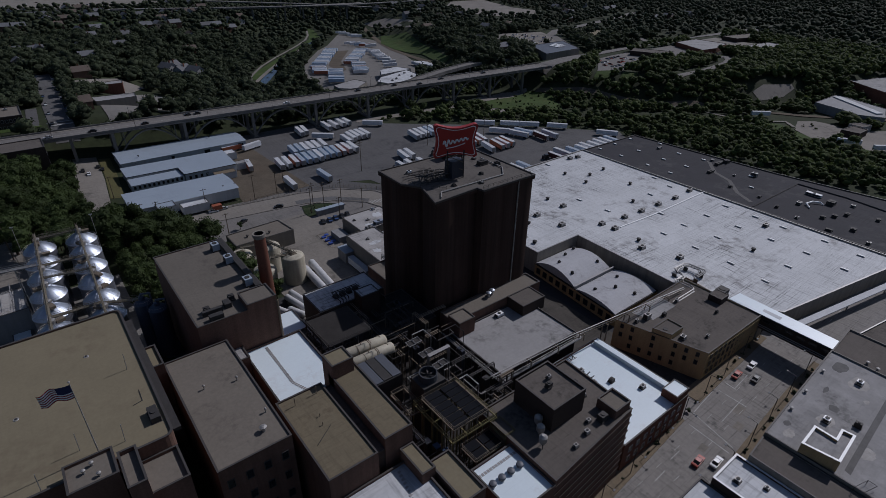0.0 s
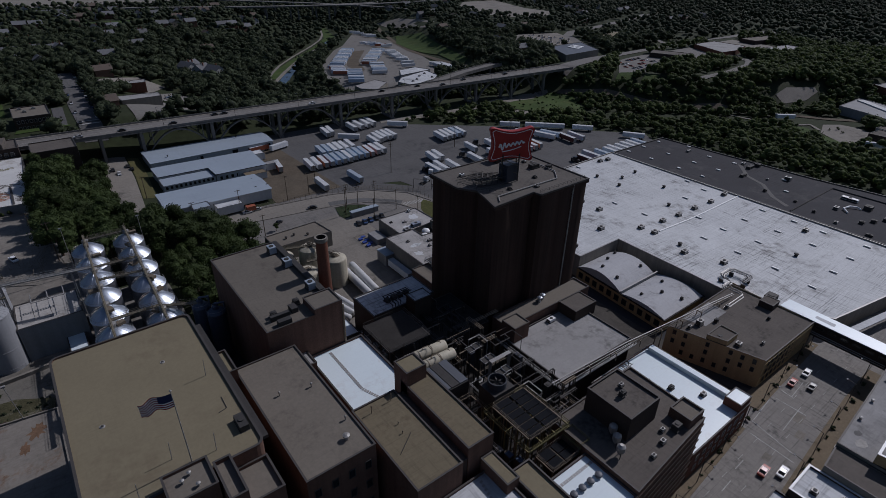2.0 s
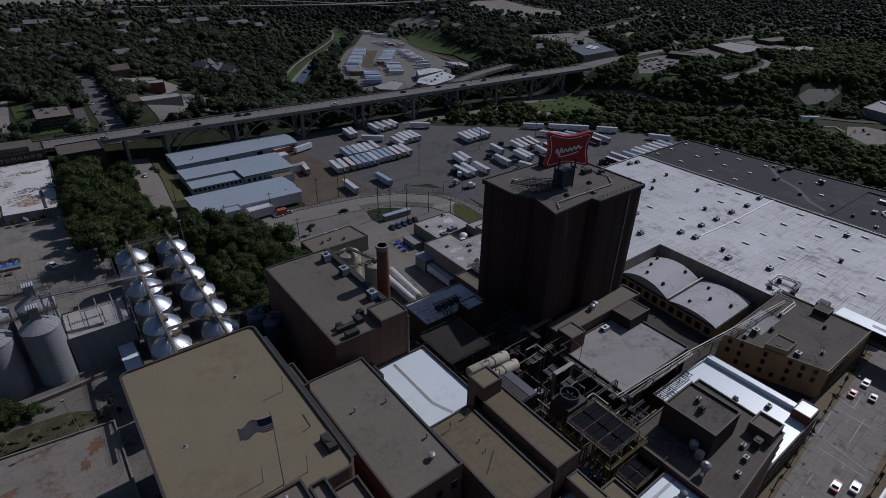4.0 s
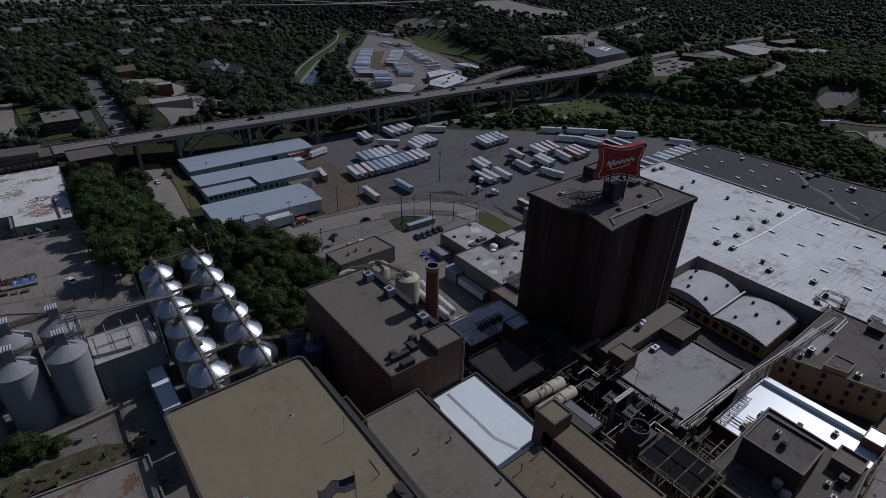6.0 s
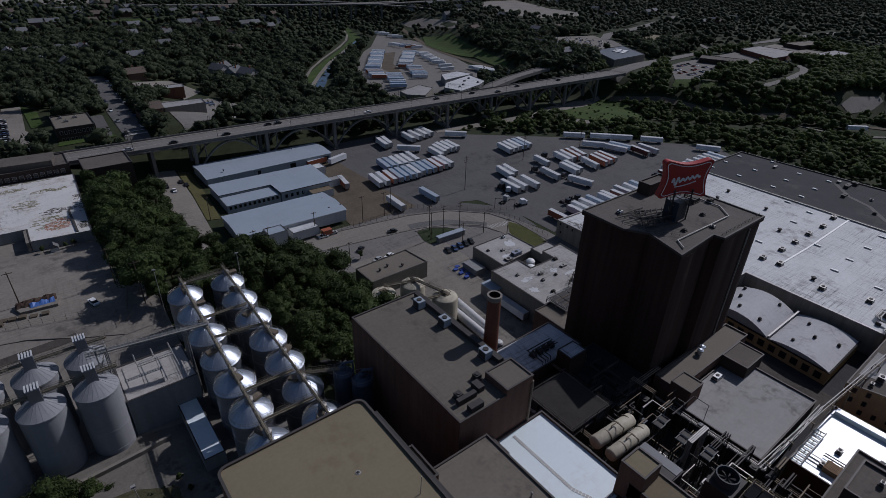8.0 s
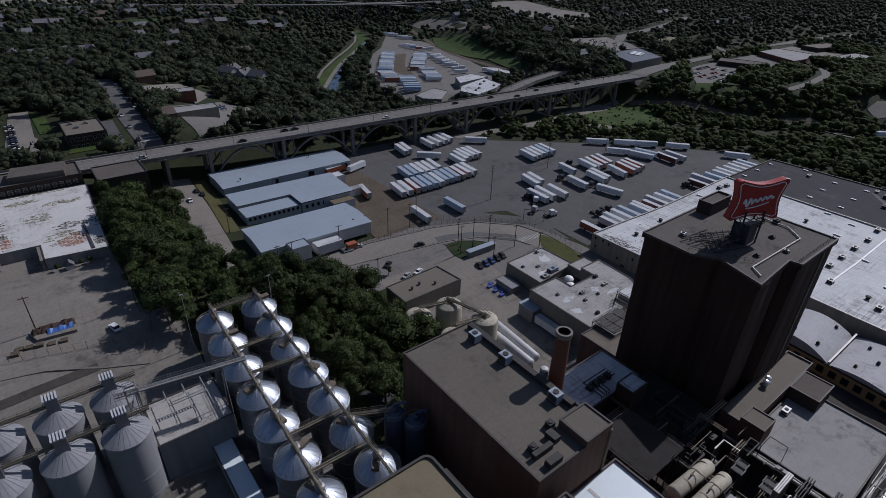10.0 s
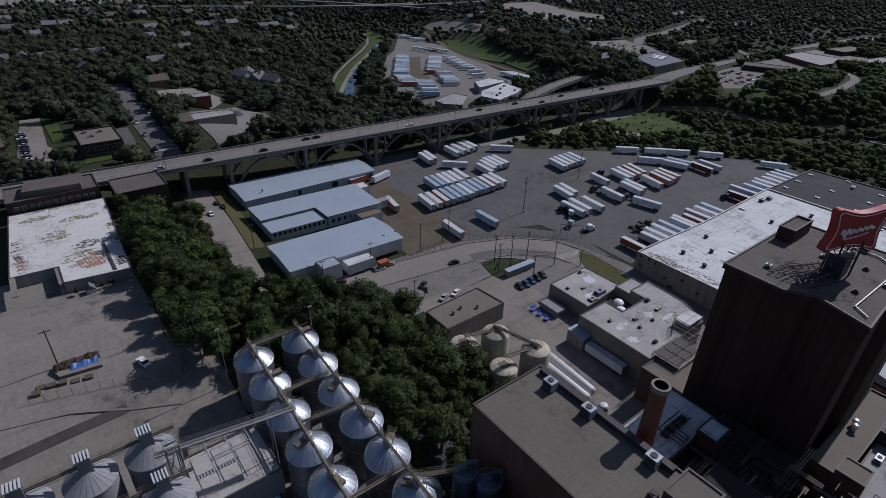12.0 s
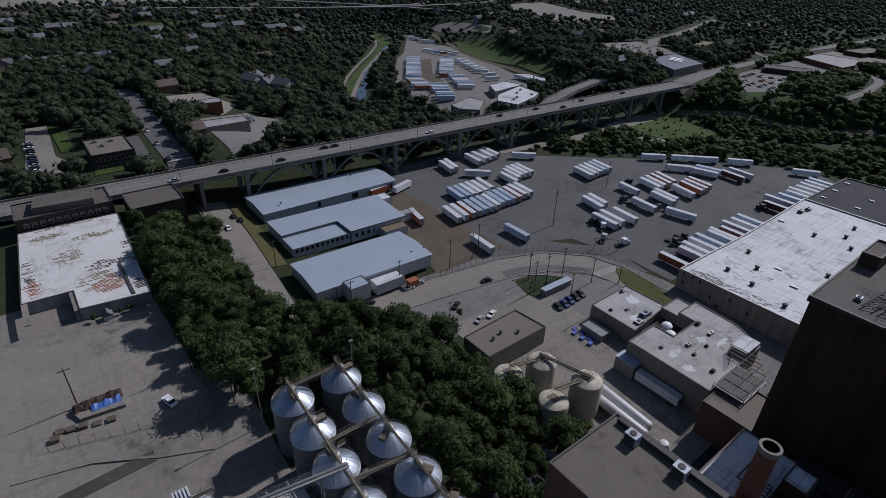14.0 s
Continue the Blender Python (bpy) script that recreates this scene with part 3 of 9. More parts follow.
sheet("bend_shoulder", [(84, 247), (104, 244), (128, 232), (150, 212), (153, 235), (132, 258), (110, 266), (84, 270)], asphalt_lot, "gray paved shoulder along the road bend", 0.13, "pavement")
sheet("warehouse_apron", [(78, 262), (115, 262), (112, 340), (92, 340), (80, 300)], earth, "brown packed earth apron beside the warehouses", 0.2, "ground")
ribbon("curved_road", [(-8, 266), (16, 261), (54, 256), (84, 252), (104, 249), (121, 243), (133, 232), (137.5, 219), (137, 204), (136, 178)], 12.5, bend_concrete, "pale concrete road in a wide bend", 0.26, "road")
ribbon("hill_road", [(14, 262), (17, 290), (21, 330), (23.5, 372)], 12, concrete_pale, "pale concrete road along the wooded slope", 0.24, "road")
ribbon("verge", [(27.5, 300), (31, 335), (33, 368)], 6.0, dry_grass, "strip of dry grass beside the road", 0.2, "grass")
ribbon("kerb", [(7.5, 272), (10.5, 290), (14.5, 330), (16.5, 372)], 0.5, concrete_pale, "pale concrete kerb", 0.42, "kerb", thick=0.4)
ribbon("kerb", [(30, 262), (54, 262.8), (84, 259), (106, 256), (126, 248.5), (140, 235), (144.3, 220), (143.6, 200)], 0.5, concrete_pale, "pale concrete kerb", 0.42, "kerb", thick=0.4)
ribbon("inner_lane", [(99, 245.4), (106, 244), (116, 240), (124.6, 232), (130.4, 226)], 5.4, street_gray, "dark gray lane inside the bend", 0.3, "road")
ribbon("kerb", [(99, 240.4), (106.4, 239.8), (113.2, 235.2), (118.4, 228.8)], 0.6, concrete_pale, "pale concrete kerb round the island", 0.5, "kerb", thick=0.4)
ribbon("kerb", [(54, 249.3), (82, 245.3), (102, 242.3), (117, 236.5), (127.5, 228), (131, 218)], 0.5, concrete_pale, "pale concrete kerb", 0.42, "kerb", thick=0.4)
sheet("island", [(99.4, 239.6), (97, 231), (97.6, 226.4), (105, 227.2), (117.8, 228.6), (113, 234.6), (106.3, 239)], island_green, "small planted traffic island", 0.35, "grass")
sheet("lawn", [(141.5, 222.4), (138.4, 220), (134.4, 214.6), (132, 208), (131.2, 201.6), (132.4, 197), (135.6, 194), (139.4, 194.4), (142, 199), (143.4, 206), (143.8, 213), (143, 219)], lawn_olive, "dry lawn beside the road", 0.38, "grass")
for poly in ([(40, 37), (92, 41.6), (114, 43.2), (126, 44.2), (126, 47), (40, 47)], [(136, 45.2), (184, 47.2), (184, 51), (136, 51)], [(40, 18), (121, 22), (184, 26), (184, 32.0), (162, 31.6), (139, 30.2), (117, 28.8), (40, 23)]):
    single("pavement", Mesh().prism(poly, YARD - 0.3, YARD + 0.34), paving_tan, "wide tan paved footway with a raised kerb", "pavement", kind="structure")
m = Mesh()
for i in range(40):
    for y in (33.5, 38.6):
        m.box(60 + i * 9, y + i * 0.24, YARD + 0.12, 62.6 + i * 9, y + 0.13 + i * 0.24, YARD + 0.176)
single("lane_lines", m, line_paint, "faded white lane lines on the street", "road marking", kind="structure")
for (xa, ya), (xb, yb) in (((130.6, 44.4), (127.4, 30.6)), ((125.6, 42.6), (124.8, 30.4)), ((145.7, 44.4), (145.6, 35.8)), ((150.6, 44.8), (150.2, 41.4))):
    single("stop_line", Mesh().prism([(xa, ya), (xa + 0.3, ya), (xb + 0.3, yb), (xb, yb)], YARD + 0.12, YARD + 0.178), line_paint, "faded white line across the street", "road marking", kind="structure")
for (xa, ya), (xb, yb) in (((131.5, 44.2), (143.3, 45.2)), ((134, 37.2), (148, 38.0)), ((110.4, 38.9), (115, 39.0)), ((101, 37.6), (106, 37.8)), ((150.4, 41.6), (160, 42.2))):
    single("lane_line", Mesh().prism([(xa, ya), (xb, yb), (xb, yb + 0.22), (xa, ya + 0.22)], YARD + 0.12, YARD + 0.18), line_paint, "faded white lane line on the street", "road marking", kind="structure")
for x, y, w, h in ((142.9, 36.5, 4.4, 2.6), (136.4, 33.4, 3.6, 2.2), (121, 35.6, 3.0, 2.0)):
    single("street_patch", Mesh().prism([(x - w / 2, y - h / 2), (x + w / 2, y - h / 2 + 0.2), (x + w / 2, y + h / 2 + 0.2), (x - w / 2, y + h / 2)], YARD + 0.12, YARD + 0.172), concrete_pale, "pale concrete repair in the street", "road patch", kind="structure")
m = Mesh()
for i in range(9):
    a = ground_z(131 + i * 1.3, 224 - i * 0.35) + 0.3
    m.face([(130 + i * 1.35, 225.5 - i * 0.2, a), (130.6 + i * 1.35, 225.5 - i * 0.2, a), (131.2 + i * 1.35, 222 - i * 0.2, a), (130.6 + i * 1.35, 222 - i * 0.2, a)])
single("crosswalk", m, line_paint, "faded striped pedestrian crossing", "road marking", kind="structure")


# ---------------------------------------------------------------- roof fittings
def roof_vent(x, y, z, r=0.45, h=1.0, mat=None):
    t = thing("roof_vent", "round metal roof vent with a cap", "roof vent", (x, y, z))
    part("pipe", Mesh().lathe(x, y, [(r * 0.6, z), (r * 0.6, z + h * 0.7)], 8), mat or pipe_steel, t)
    part("cap", Mesh().lathe(x, y, [(r, z + h * 0.65), (r * 1.05, z + h * 0.85), (r * 0.4, z + h)], 8), mat or pipe_steel, t)
    return t


def roof_unit(x, y, z, sx, sy, h, mat=None, label="boxy gray rooftop ventilation unit"):
    t = thing("rooftop_unit", label, "rooftop unit", (x, y, z))
    part("curb", Mesh().box(x - sx / 2 - 0.15, y - sy / 2 - 0.15, z, x + sx / 2 + 0.15, y + sy / 2 + 0.15, z + 0.3), dark_steel, t)
    part("housing", Mesh().box(x - sx / 2, y - sy / 2, z + 0.3, x + sx / 2, y + sy / 2, z + h), mat or flashing, t)
    part("grille", Mesh().box(x - sx / 2 - 0.06, y - sy / 2 + 0.15, z + 0.45, x - sx / 2, y + sy / 2 - 0.15, z + h - 0.15), dark_steel, t)
    part("fan", Mesh().lathe(x, y, [(min(sx, sy) * 0.32, z + h), (min(sx, sy) * 0.32, z + h + 0.18)], 12), dark_steel, t)
    return t


def skylight(x, y, z, sx, sy):
    t = thing("skylight", "low white rectangular roof skylight", "skylight", (x, y, z))
    part("curb", Mesh().box(x - sx / 2, y - sy / 2, z, x + sx / 2, y + sy / 2, z + 0.35), flashing, t)
    part("dome", Mesh().prism(rounded(x - sx / 2 + 0.1, y - sy / 2 + 0.1, x + sx / 2 - 0.1, y + sy / 2 - 0.1, 0.2, 2), z + 0.35, z + 0.6), white_paint, t)
    return t


def railing(name, label, points, h=1.1, mat=None, gap=2.0):
    t = thing(name, label, "railing", points[0])
    for p, q in zip(points, points[1:]):
        p, q = Vector(p), Vector(q)
        part("rail", Mesh().tube(p + Vector((0, 0, h)), q + Vector((0, 0, h)), 0.05, 5).tube(p + Vector((0, 0, h / 2)), q + Vector((0, 0, h / 2)), 0.04, 5), mat or brown_steel, t)
        n = max(1, round((q - p).length / gap))
        m = Mesh()
        for i in range(n + 1):
            o = p + (q - p) * i / n
            m.tube(o, o + Vector((0, 0, h)), 0.05, 5)
        part("posts", m, mat or brown_steel, t)
    return t


def duct(name, label, x0, y0, z0, x1, y1, z1, mat):
    return single(name, Mesh().box(x0, y0, z0, x1, y1, z1), mat, label, "duct", at=((x0 + x1) / 2, (y0 + y1) / 2, z0))


# ---------------------------------------------------------------- brewery: west range
hall = building("brewhouse_hall", "huge brown brick hall with a flat tan roof", rounded(-21.8, 81, 5.2, 127, 1.6), YARD, 36.3, brick, tan_roof, 0.45, 0.35, dark_flashing, cap_width=0.1)
part("gutter", Mesh().box(5.2, 84, 33.6, 6.7, 124, 34.3), dark_steel, hall, "dark box gutter along the eaves")
roof_unit(3.4, 87.4, 35.6, 1.6, 3.6, 1.5, dark_steel, "dark rooftop unit behind the parapet")
building("roof_penthouse", "small brick penthouse with a flat gray roof", rect(-11.1, 76, -4.0, 82.3), 20, 38.2, brick, gray_roof, 0.6, 0.4)
building("stair_tower", "narrow brick stair tower beside the hall", rect(-3.6, 72, -0.8, 80.5), YARD, 38.0, brick, gray_roof, 0.9, 0.3)
building("stair_annex", "low brick annex beside the hall", rect(-30, 60, -4, 75.8), YARD, 26, brick, gray_roof, 0.6)
building("brew_annex", "brick annex on the hall's south end", rect(-3.4, 73, 5.0, 80.9), YARD, 33.5, brick, gray_roof, 0.7)
for x, y in ((-8.5, 79.5), (-6.6, 77.6), (-7.2, 80.5)):
    roof_vent(x, y, 37.6, 0.35, 0.9)
for x, y in ((2.2, 104), (-2.0, 84.5), (-14.5, 81.6), (-8.5, 87)):
    t = thing("antenna", "thin metal antenna mast on a roof", "antenna", (x, y, 35.6))
    part("mast", Mesh().tube((x, y, 35.6), (x + 0.2, y, 39.8), 0.07, 5), pipe_steel, t)
    part("foot", Mesh().box(x - 0.7, y - 0.5, 35.6, x + 0.7, y + 0.5, 35.85), dark_steel, t)

flagpole = thing("flagpole", "tall thin metal flagpole with a striped flag", "flagpole", (-6.0, 84.6, 35.6))
part("pole", Mesh().tube((-6, 84.6, 35.6), (-6, 84.6, 51.6), 0.12, 8, r2=0.06), pipe_steel, flagpole)
part("ball", Mesh().lathe(-6, 84.6, [(0.05, 51.5), (0.2, 51.7), (0.05, 51.9)], 8), pipe_steel, flagpole)
m = Mesh()
for i in range(24):
    for k in range(13):
        q = []
        for a, b in ((i, k), (i + 1, k), (i + 1, k + 1), (i, k + 1)):
            s = a / 24
            wave = 0.3 * s * math.sin(s * 13 + b * 0.12)
            q.append((-6 - 4.7 * s + wave * 0.4, 84.6 + 1.4 * s + wave, 51.2 - 0.21 * b - 0.9 * s * s - 0.2 * math.sin(s * 9)))
        m.face(q, 2 if (i < 10 and k < 7) else k % 2)
part("flag", m, [flag_red, white_paint, flag_blue], flagpole, "red, white and blue striped flag", True)

stock_b = building("stock_house", "brown brick stock house with a flat gray-brown roof", rect(9.2, 75.1, 23.4, 111.2), YARD, 28.5, brick, gray_roof, 0.35, 0.5, dark_flashing)
t = roof_vent(19.6, 79.6, 28.2, 0.7, 1.3)
for x, y in ((14, 98), (21.8, 84), (20.5, 96.5)):
    roof_vent(x, y, 28.2, 0.25, 1.2)
windows(stock_b, "S", 75.1, span(11, 21.5, 4), (12, 17.5, 23), 1.4, 2.2, dark_flashing)
building("link_block", "low brick link between the brick halls", rect(6.2, 108, 9.1, 116), YARD, 31, brick, tan_roof, 0.5, 0.3)

white_a = building("cellar_house", "brick cellar house with a bright white membrane roof", rect(27, 89.4, 42, 113), YARD, 21.6, brick, white_roof, 0.6, 0.45)
path_tiles = [(32.3, 111.6 - 0.63 * i) for i in range(25)] + [(32.4 + 0.24 * i, 95.8 - 0.62 * i) for i in range(8)] + [(34.9 + 0.66 * i, 90.8) for i in range(8)]
for i, (x, y) in enumerate(path_tiles):
    share("walk_pad", bpy.data.meshes.get("walk_pad") or Mesh().box(-0.35, -0.27, 0, 0.35, 0.27, 0.05).data("walk_pad", flashing), white_a, (x, y, 21.03), 0 if i < 25 else (0.37 if i < 33 else 1.57))
building("pipe_gallery", "low brick pipe gallery with a flashing edge", rect(24, 108, 27, 117), YARD, 23.5, brick, pale_roof, 0.3, 0.3)

building("bottle_house", "brown brick house with a flat tan roof", rect(25, 63.6, 35.6, 87.6), YARD, 25.6, brick, brown_roof, 0.35, 0.45, dark_flashing)
strip = building("bottle_house_wing", "long brick wing with a tan roof beside a dark gutter", rect(38.0, 64.9, 44.6, 88.4), YARD, 26.4, brick, brown_roof, 0.35, 0.45)
building("light_well", "narrow roofed gap between two brick houses", rect(35.65, 65, 37.95, 87.6), YARD, 23.6, dark_brick, dark_roof, 0.2, 0.2)
for x, y in ((31, 79), (30.4, 76.5), (33.4, 85.4), (28.2, 84.8), (41.5, 80)):
    roof_vent(x, y, 25.3, 0.14, 2.2 if y > 84 else 0.8, brown_steel)
building("lift_penthouse", "small brown brick lift penthouse", rect(38.0, 86, 43.3, 91), 10, 30.0, brick, tan_roof, 0.3, 0.3)
low_white = building("filter_house", "low house with a bluish white roof and walk pads", rect(27.4, 44.4, 43.5, 63.4), YARD, 19.2, brick, worn_white, 0.6, 0.4)
for i in range(16):
    share("walk_pad", bpy.data.meshes["walk_pad"], low_white, (39.2 - 0.2 * i, 62 - 0.95 * i, 18.63), 0.3)
building("filter_penthouse", "small tan block between two roofs", rect(41.2, 56.8, 44.4, 64.6), YARD, 21.6, brick, tan_roof, 0.25, 0.25)
building("filter_wing", "brick wing with a flat tan roof", rect(44.6, 48, 50, 59.6), YARD, 20, brick, tan_roof, 0.5, 0.35)
building("south_house", "brick house on the street side", rect(28, 20, 60, 44), YARD, 12, brick, gray_roof, 0.6)

# loose small things on the roofs
def conduit(points, label="thin dark conduit lying on a roof"):
    single("roof_conduit", Mesh().path(points, 0.07, 5), dark_steel, label, "conduit", at=points[0])


def roof_drain(x, y, z):
    t = thing("roof_drain", "small round dark roof drain", "roof drain", (x, y, z))
    part("ring", Mesh().lathe(x, y, [(0.5, z), (0.42, z + 0.1)], 12), flashing, t)
    part("grate", Mesh().lathe(x, y, [(0.3, z + 0.05), (0.22, z + 0.2), (0.05, z + 0.25)], 10), dark_steel, t)


Z = 35.92
conduit([(1.0, 92.6, Z), (2.6, 93.0, Z), (2.7, 96.4, Z)])
for x, y in ((-16.4, 101.6), (-3.6, 113.2)):
    roof_drain(x, y, 35.86)
conduit([(27.2, 72.4, 25.34), (31.8, 75.6, 25.34)])

# boiler house and chimney
boiler = building("boiler_house", "long brown brick boiler house with a flat gray-brown roof", rect(18.1, 113.2, 37.2, 153.4), -6, 33.1, brick, boiler_felt, 0.35, 0.45, dark_flashing)
building("boiler_penthouse", "brick penthouse on the boiler house roof", rect(30.0, 113.0, 37.35, 119.6), 32.6, 34.6, brick, boiler_felt, 0.3, 0.3)
for i, (x, y) in enumerate(((33.6, 147.6), (34.2, 138.4), (34.4, 124.4))):
    roof_unit(x, y, 32.8, 2.0, 2.4, 2.2, metal_roof, "pale blue rooftop fan unit")
duct("roof_duct", "long dark roof duct along the boiler house edge", 35.2, 121, 32.8, 36.6, 152, 33.9, dark_steel)
for x0, y0, x1, y1 in ((20.6, 116.6, 25.2, 117.6), (21.4, 113.8, 24.6, 115.2), (26, 117, 27.6, 119.4)):
    duct("roof_duct", "low dark roof duct", x0, y0, 32.8, x1, y1, 34.1, dark_steel)
for x, y in ((22, 118.5), (28.5, 120.4)):
    roof_unit(x, y, 32.8, 1.4, 1.4, 1.3, dark_steel, "dark boxy roof fan")
part("downpipe", Mesh().tube((37.4, 113.0, -6), (37.4, 113.0, 33), 0.3, 8), brown_steel, boiler)

CX, CY = 40.9, 129.5
chimney = thing("chimney", "tall round red brick chimney with a pale rim", "chimney", (CX, CY, YARD))
part("shaft", Mesh().lathe(CX, CY, [(2.3, YARD), (1.5, 42.4)], 28), red_brick, chimney, "", True)
m = Mesh()
n = 28
for r0, r1, z0, z1 in ((1.5, 1.72, 42.4, 42.8), (1.72, 1.72, 42.8, 43.7)):
    for i in range(n):
        a, b = 2 * math.pi * i / n, 2 * math.pi * (i + 1) / n
        m.face([(CX + r0 * math.cos(a), CY + r0 * math.sin(a), z0), (CX + r0 * math.cos(b), CY + r0 * math.sin(b), z0), (CX + r1 * math.cos(b), CY + r1 * math.sin(b), z1), (CX + r1 * math.cos(a), CY + r1 * math.sin(a), z1)])
for r0, r1, z0, z1 in ((1.72, 1.25, 43.7, 43.7), (1.25, 1.25, 43.7, 37)):
    for i in range(n):
        a, b = 2 * math.pi * i / n, 2 * math.pi * (i + 1) / n
        m.face([(CX + r0 * math.cos(a), CY + r0 * math.sin(a), z0), (CX + r0 * math.cos(b), CY + r0 * math.sin(b), z0), (CX + r1 * math.cos(b), CY + r1 * math.sin(b), z1), (CX + r1 * math.cos(a), CY + r1 * math.sin(a), z1)], 1 if z1 == 37 else 0)
part("rim", m, [concrete_pale, black], chimney, "pale concrete rim")

# ---------------------------------------------------------------- the grain tower
TX0, TX1, TY0, TY1, TTOP = 87.4, 125.6, 111.4, 142.6, 46.2


def tower_outline(grow=0.0):
    """Silo cells that bulge from the faces, with two projecting bays on each visible side."""
    def lobes(p, q, n, bulge):
        p, q = Vector(p), Vector(q)
        d = q - p
        nrm = Vector((d.y, -d.x)).normalized()
        out = []
        for i in range(n):
            for k in range(6):
                s = (i + k / 6) / n
                out.append(p + d * s + nrm * (bulge * math.sin(math.pi * k / 6) ** 0.7))
        return out
    g = grow
    path = [((TX0 - 0.2, TY0 + 1.4), (103.2, TY0 + 2.6), 2, 0.5), ((103.4, TY0 + 2.6), (104.2, TY0 - 0.2), 1, 0), ((104.2, TY0 - 0.2), (TX1, TY0 - 0.2), 3, 0.4),
            ((TX1, TY0 - 0.2), (TX1, TY1), 4, 0.4), ((TX1, TY1), (TX0, TY1), 4, 0.4), ((TX0, TY1), (TX0 - 0.4, 129.4), 2, 0.45),
            ((TX0 - 0.4, 129.4), (TX0 + 3.2, 124.0), 1, 0.3), ((TX0 + 3.2, 124.0), (TX0 - 0.2, TY0 + 1.4), 1, 0.6)]
    pts = []
    for p, q, k, b in path:
        pts += lobes(p, q, k, b)
    poly = [(p.x, p.y) for p in pts]
    return inset(poly, -g) if g else poly


CAP = [(TX0 - 0.8, TY0 + 1.0), (103.4, TY0 + 2.0), (104.0, TY0 - 0.7), (TX1 + 0.6, TY0 - 0.7), (TX1 + 0.6, TY1 + 0.5), (TX0 - 0.7, TY1 + 0.5), (TX0 - 0.9, 129.4), (TX0 + 2.6, 123.8)]


outline = tower_outline()
tower = thing("grain_tower", "tall dark brown concrete grain tower with fluted silo walls", "grain elevator", ((TX0 + TX1) / 2, (TY0 + TY1) / 2, YARD))
part("silo_wall", Mesh().prism(outline, YARD, TTOP - 1.3), tower_wall, tower, "", True)
part("cornice", Mesh().prism(CAP, TTOP - 1.3, TTOP - 0.4), tower_wall, tower)
part("roof", Mesh().prism(inset(CAP, 0.4), TTOP - 0.4, TTOP - 0.15), tower_roof, tower, "flat gray-brown roof")
part("coping", Mesh().ring(CAP, inset(CAP, 0.42), TTOP - 0.4, TTOP + 0.2), dark_flashing, tower)
part("downpipe", Mesh().tube((119.0, 110.9, YARD), (119.0, 110.9, TTOP - 0.3), 0.22, 8), pipe_steel, tower, "pale downpipe")
railing("roof_railing", "low metal railing along the tower roof edge", [(104.5, 111.8, TTOP), (125, 111.8, TTOP)], 1.0, dark_steel)
railing("roof_railing", "low metal railing along the tower roof edge", [(88.2, 131, TTOP), (90.2, 124.5, TTOP), (95.5, 118.5, TTOP)], 1.0, dark_steel)
single("roof_conduit", Mesh().path([(90.2, 114.2, TTOP + 0.2), (92.6, 117.3, TTOP + 0.2), (117.5, 116.8, TTOP + 0.2), (121.6, 121.5, TTOP + 0.2), (121.8, 132.6, TTOP + 0.2)], 0.2, 6), pipe_steel, "thin pale conduit lying on the tower roof", "conduit", at=(97, 116, TTOP))
building("head_house", "low dark roof head house with pipework", rect(110.8, 138, 121.5, 142), TTOP - 0.1, TTOP + 3.6, dark_brick, dark_roof, 0.5, 0.3)
roof_unit(118.5, 128, TTOP - 0.1, 3.2, 2.0, 1.4, dark_steel, "dark boxy unit on the tower roof")
roof_unit(122.5, 125, TTOP - 0.1, 1.8, 1.4, 1.1, dark_steel, "dark boxy unit on the tower roof")
roof_unit(94, 136, TTOP - 0.1, 1.2, 1.2, 0.9, white_paint, "small white roof box")
for i, (x, y) in enumerate(((107.5, 116), (112.4, 121.6), (119.6, 133.6), (99.2, 119.4), (110.2, 130.2))):
    roof_unit(x, y, TTOP - 0.1, 0.9, 1.1, 0.7, dark_steel if i % 2 else flashing, "small box on the tower roof")
truss = thing("steel_frame", "heap of dark steel trusses lying on the tower roof", "steel frame", (96, 128, TTOP - 0.1))
for i in range(5):
    o = Vector((92.5 + i * 1.7, 127.5 - i * 0.6, TTOP + 0.1))
    part("truss", Mesh().tube(o, o + Vector((4.2, 4.2, 1.5)), 0.16, 6).tube(o + Vector((0, 0.4, 1.5)), o + Vector((4.2, 3.0, 0.1)), 0.13, 6), dark_steel, truss)
for i in range(3):
    o = Vector((91.0 + 0.8 * i, 134.6 - 3.2 * i, TTOP + 0.5 + 0.5 * i))
    part("lattice", Mesh().tube(o, o + Vector((9.6, -1.4, 0.4)), 0.16, 6).tube(o + Vector((0.3, -2.0, 0.3)), o + Vector((9.8, -3.6, 0.2)), 0.16, 6), dark_steel, truss)
    for k in range(6):
        part("lacing", Mesh().tube(o + Vector((1.6 * k, -0.23 * k, 0.1)), o + Vector((1.6 * k + 1.5, -2.1 - 0.26 * k, 0.3)), 0.11, 5), dark_steel, truss)
part("base_rail", Mesh().tube((92, 126.4, TTOP + 0.2), (102, 123, TTOP + 0.2), 0.2, 6).tube((95.5, 132.5, TTOP + 1.4), (104, 128.4, TTOP + 1.4), 0.2, 6), dark_steel, truss)

# sign: a soft cross with drawn-in sides and a plain wave on it
sign = thing("rooftop_sign", "red rooftop sign with white outline and a plain white wave", "sign", (104.4, 125.6, TTOP))
SA = radians(-28.0)
su, sn = Vector((math.cos(SA), math.sin(SA), 0)), Vector((math.sin(SA), -math.cos(SA), 0))


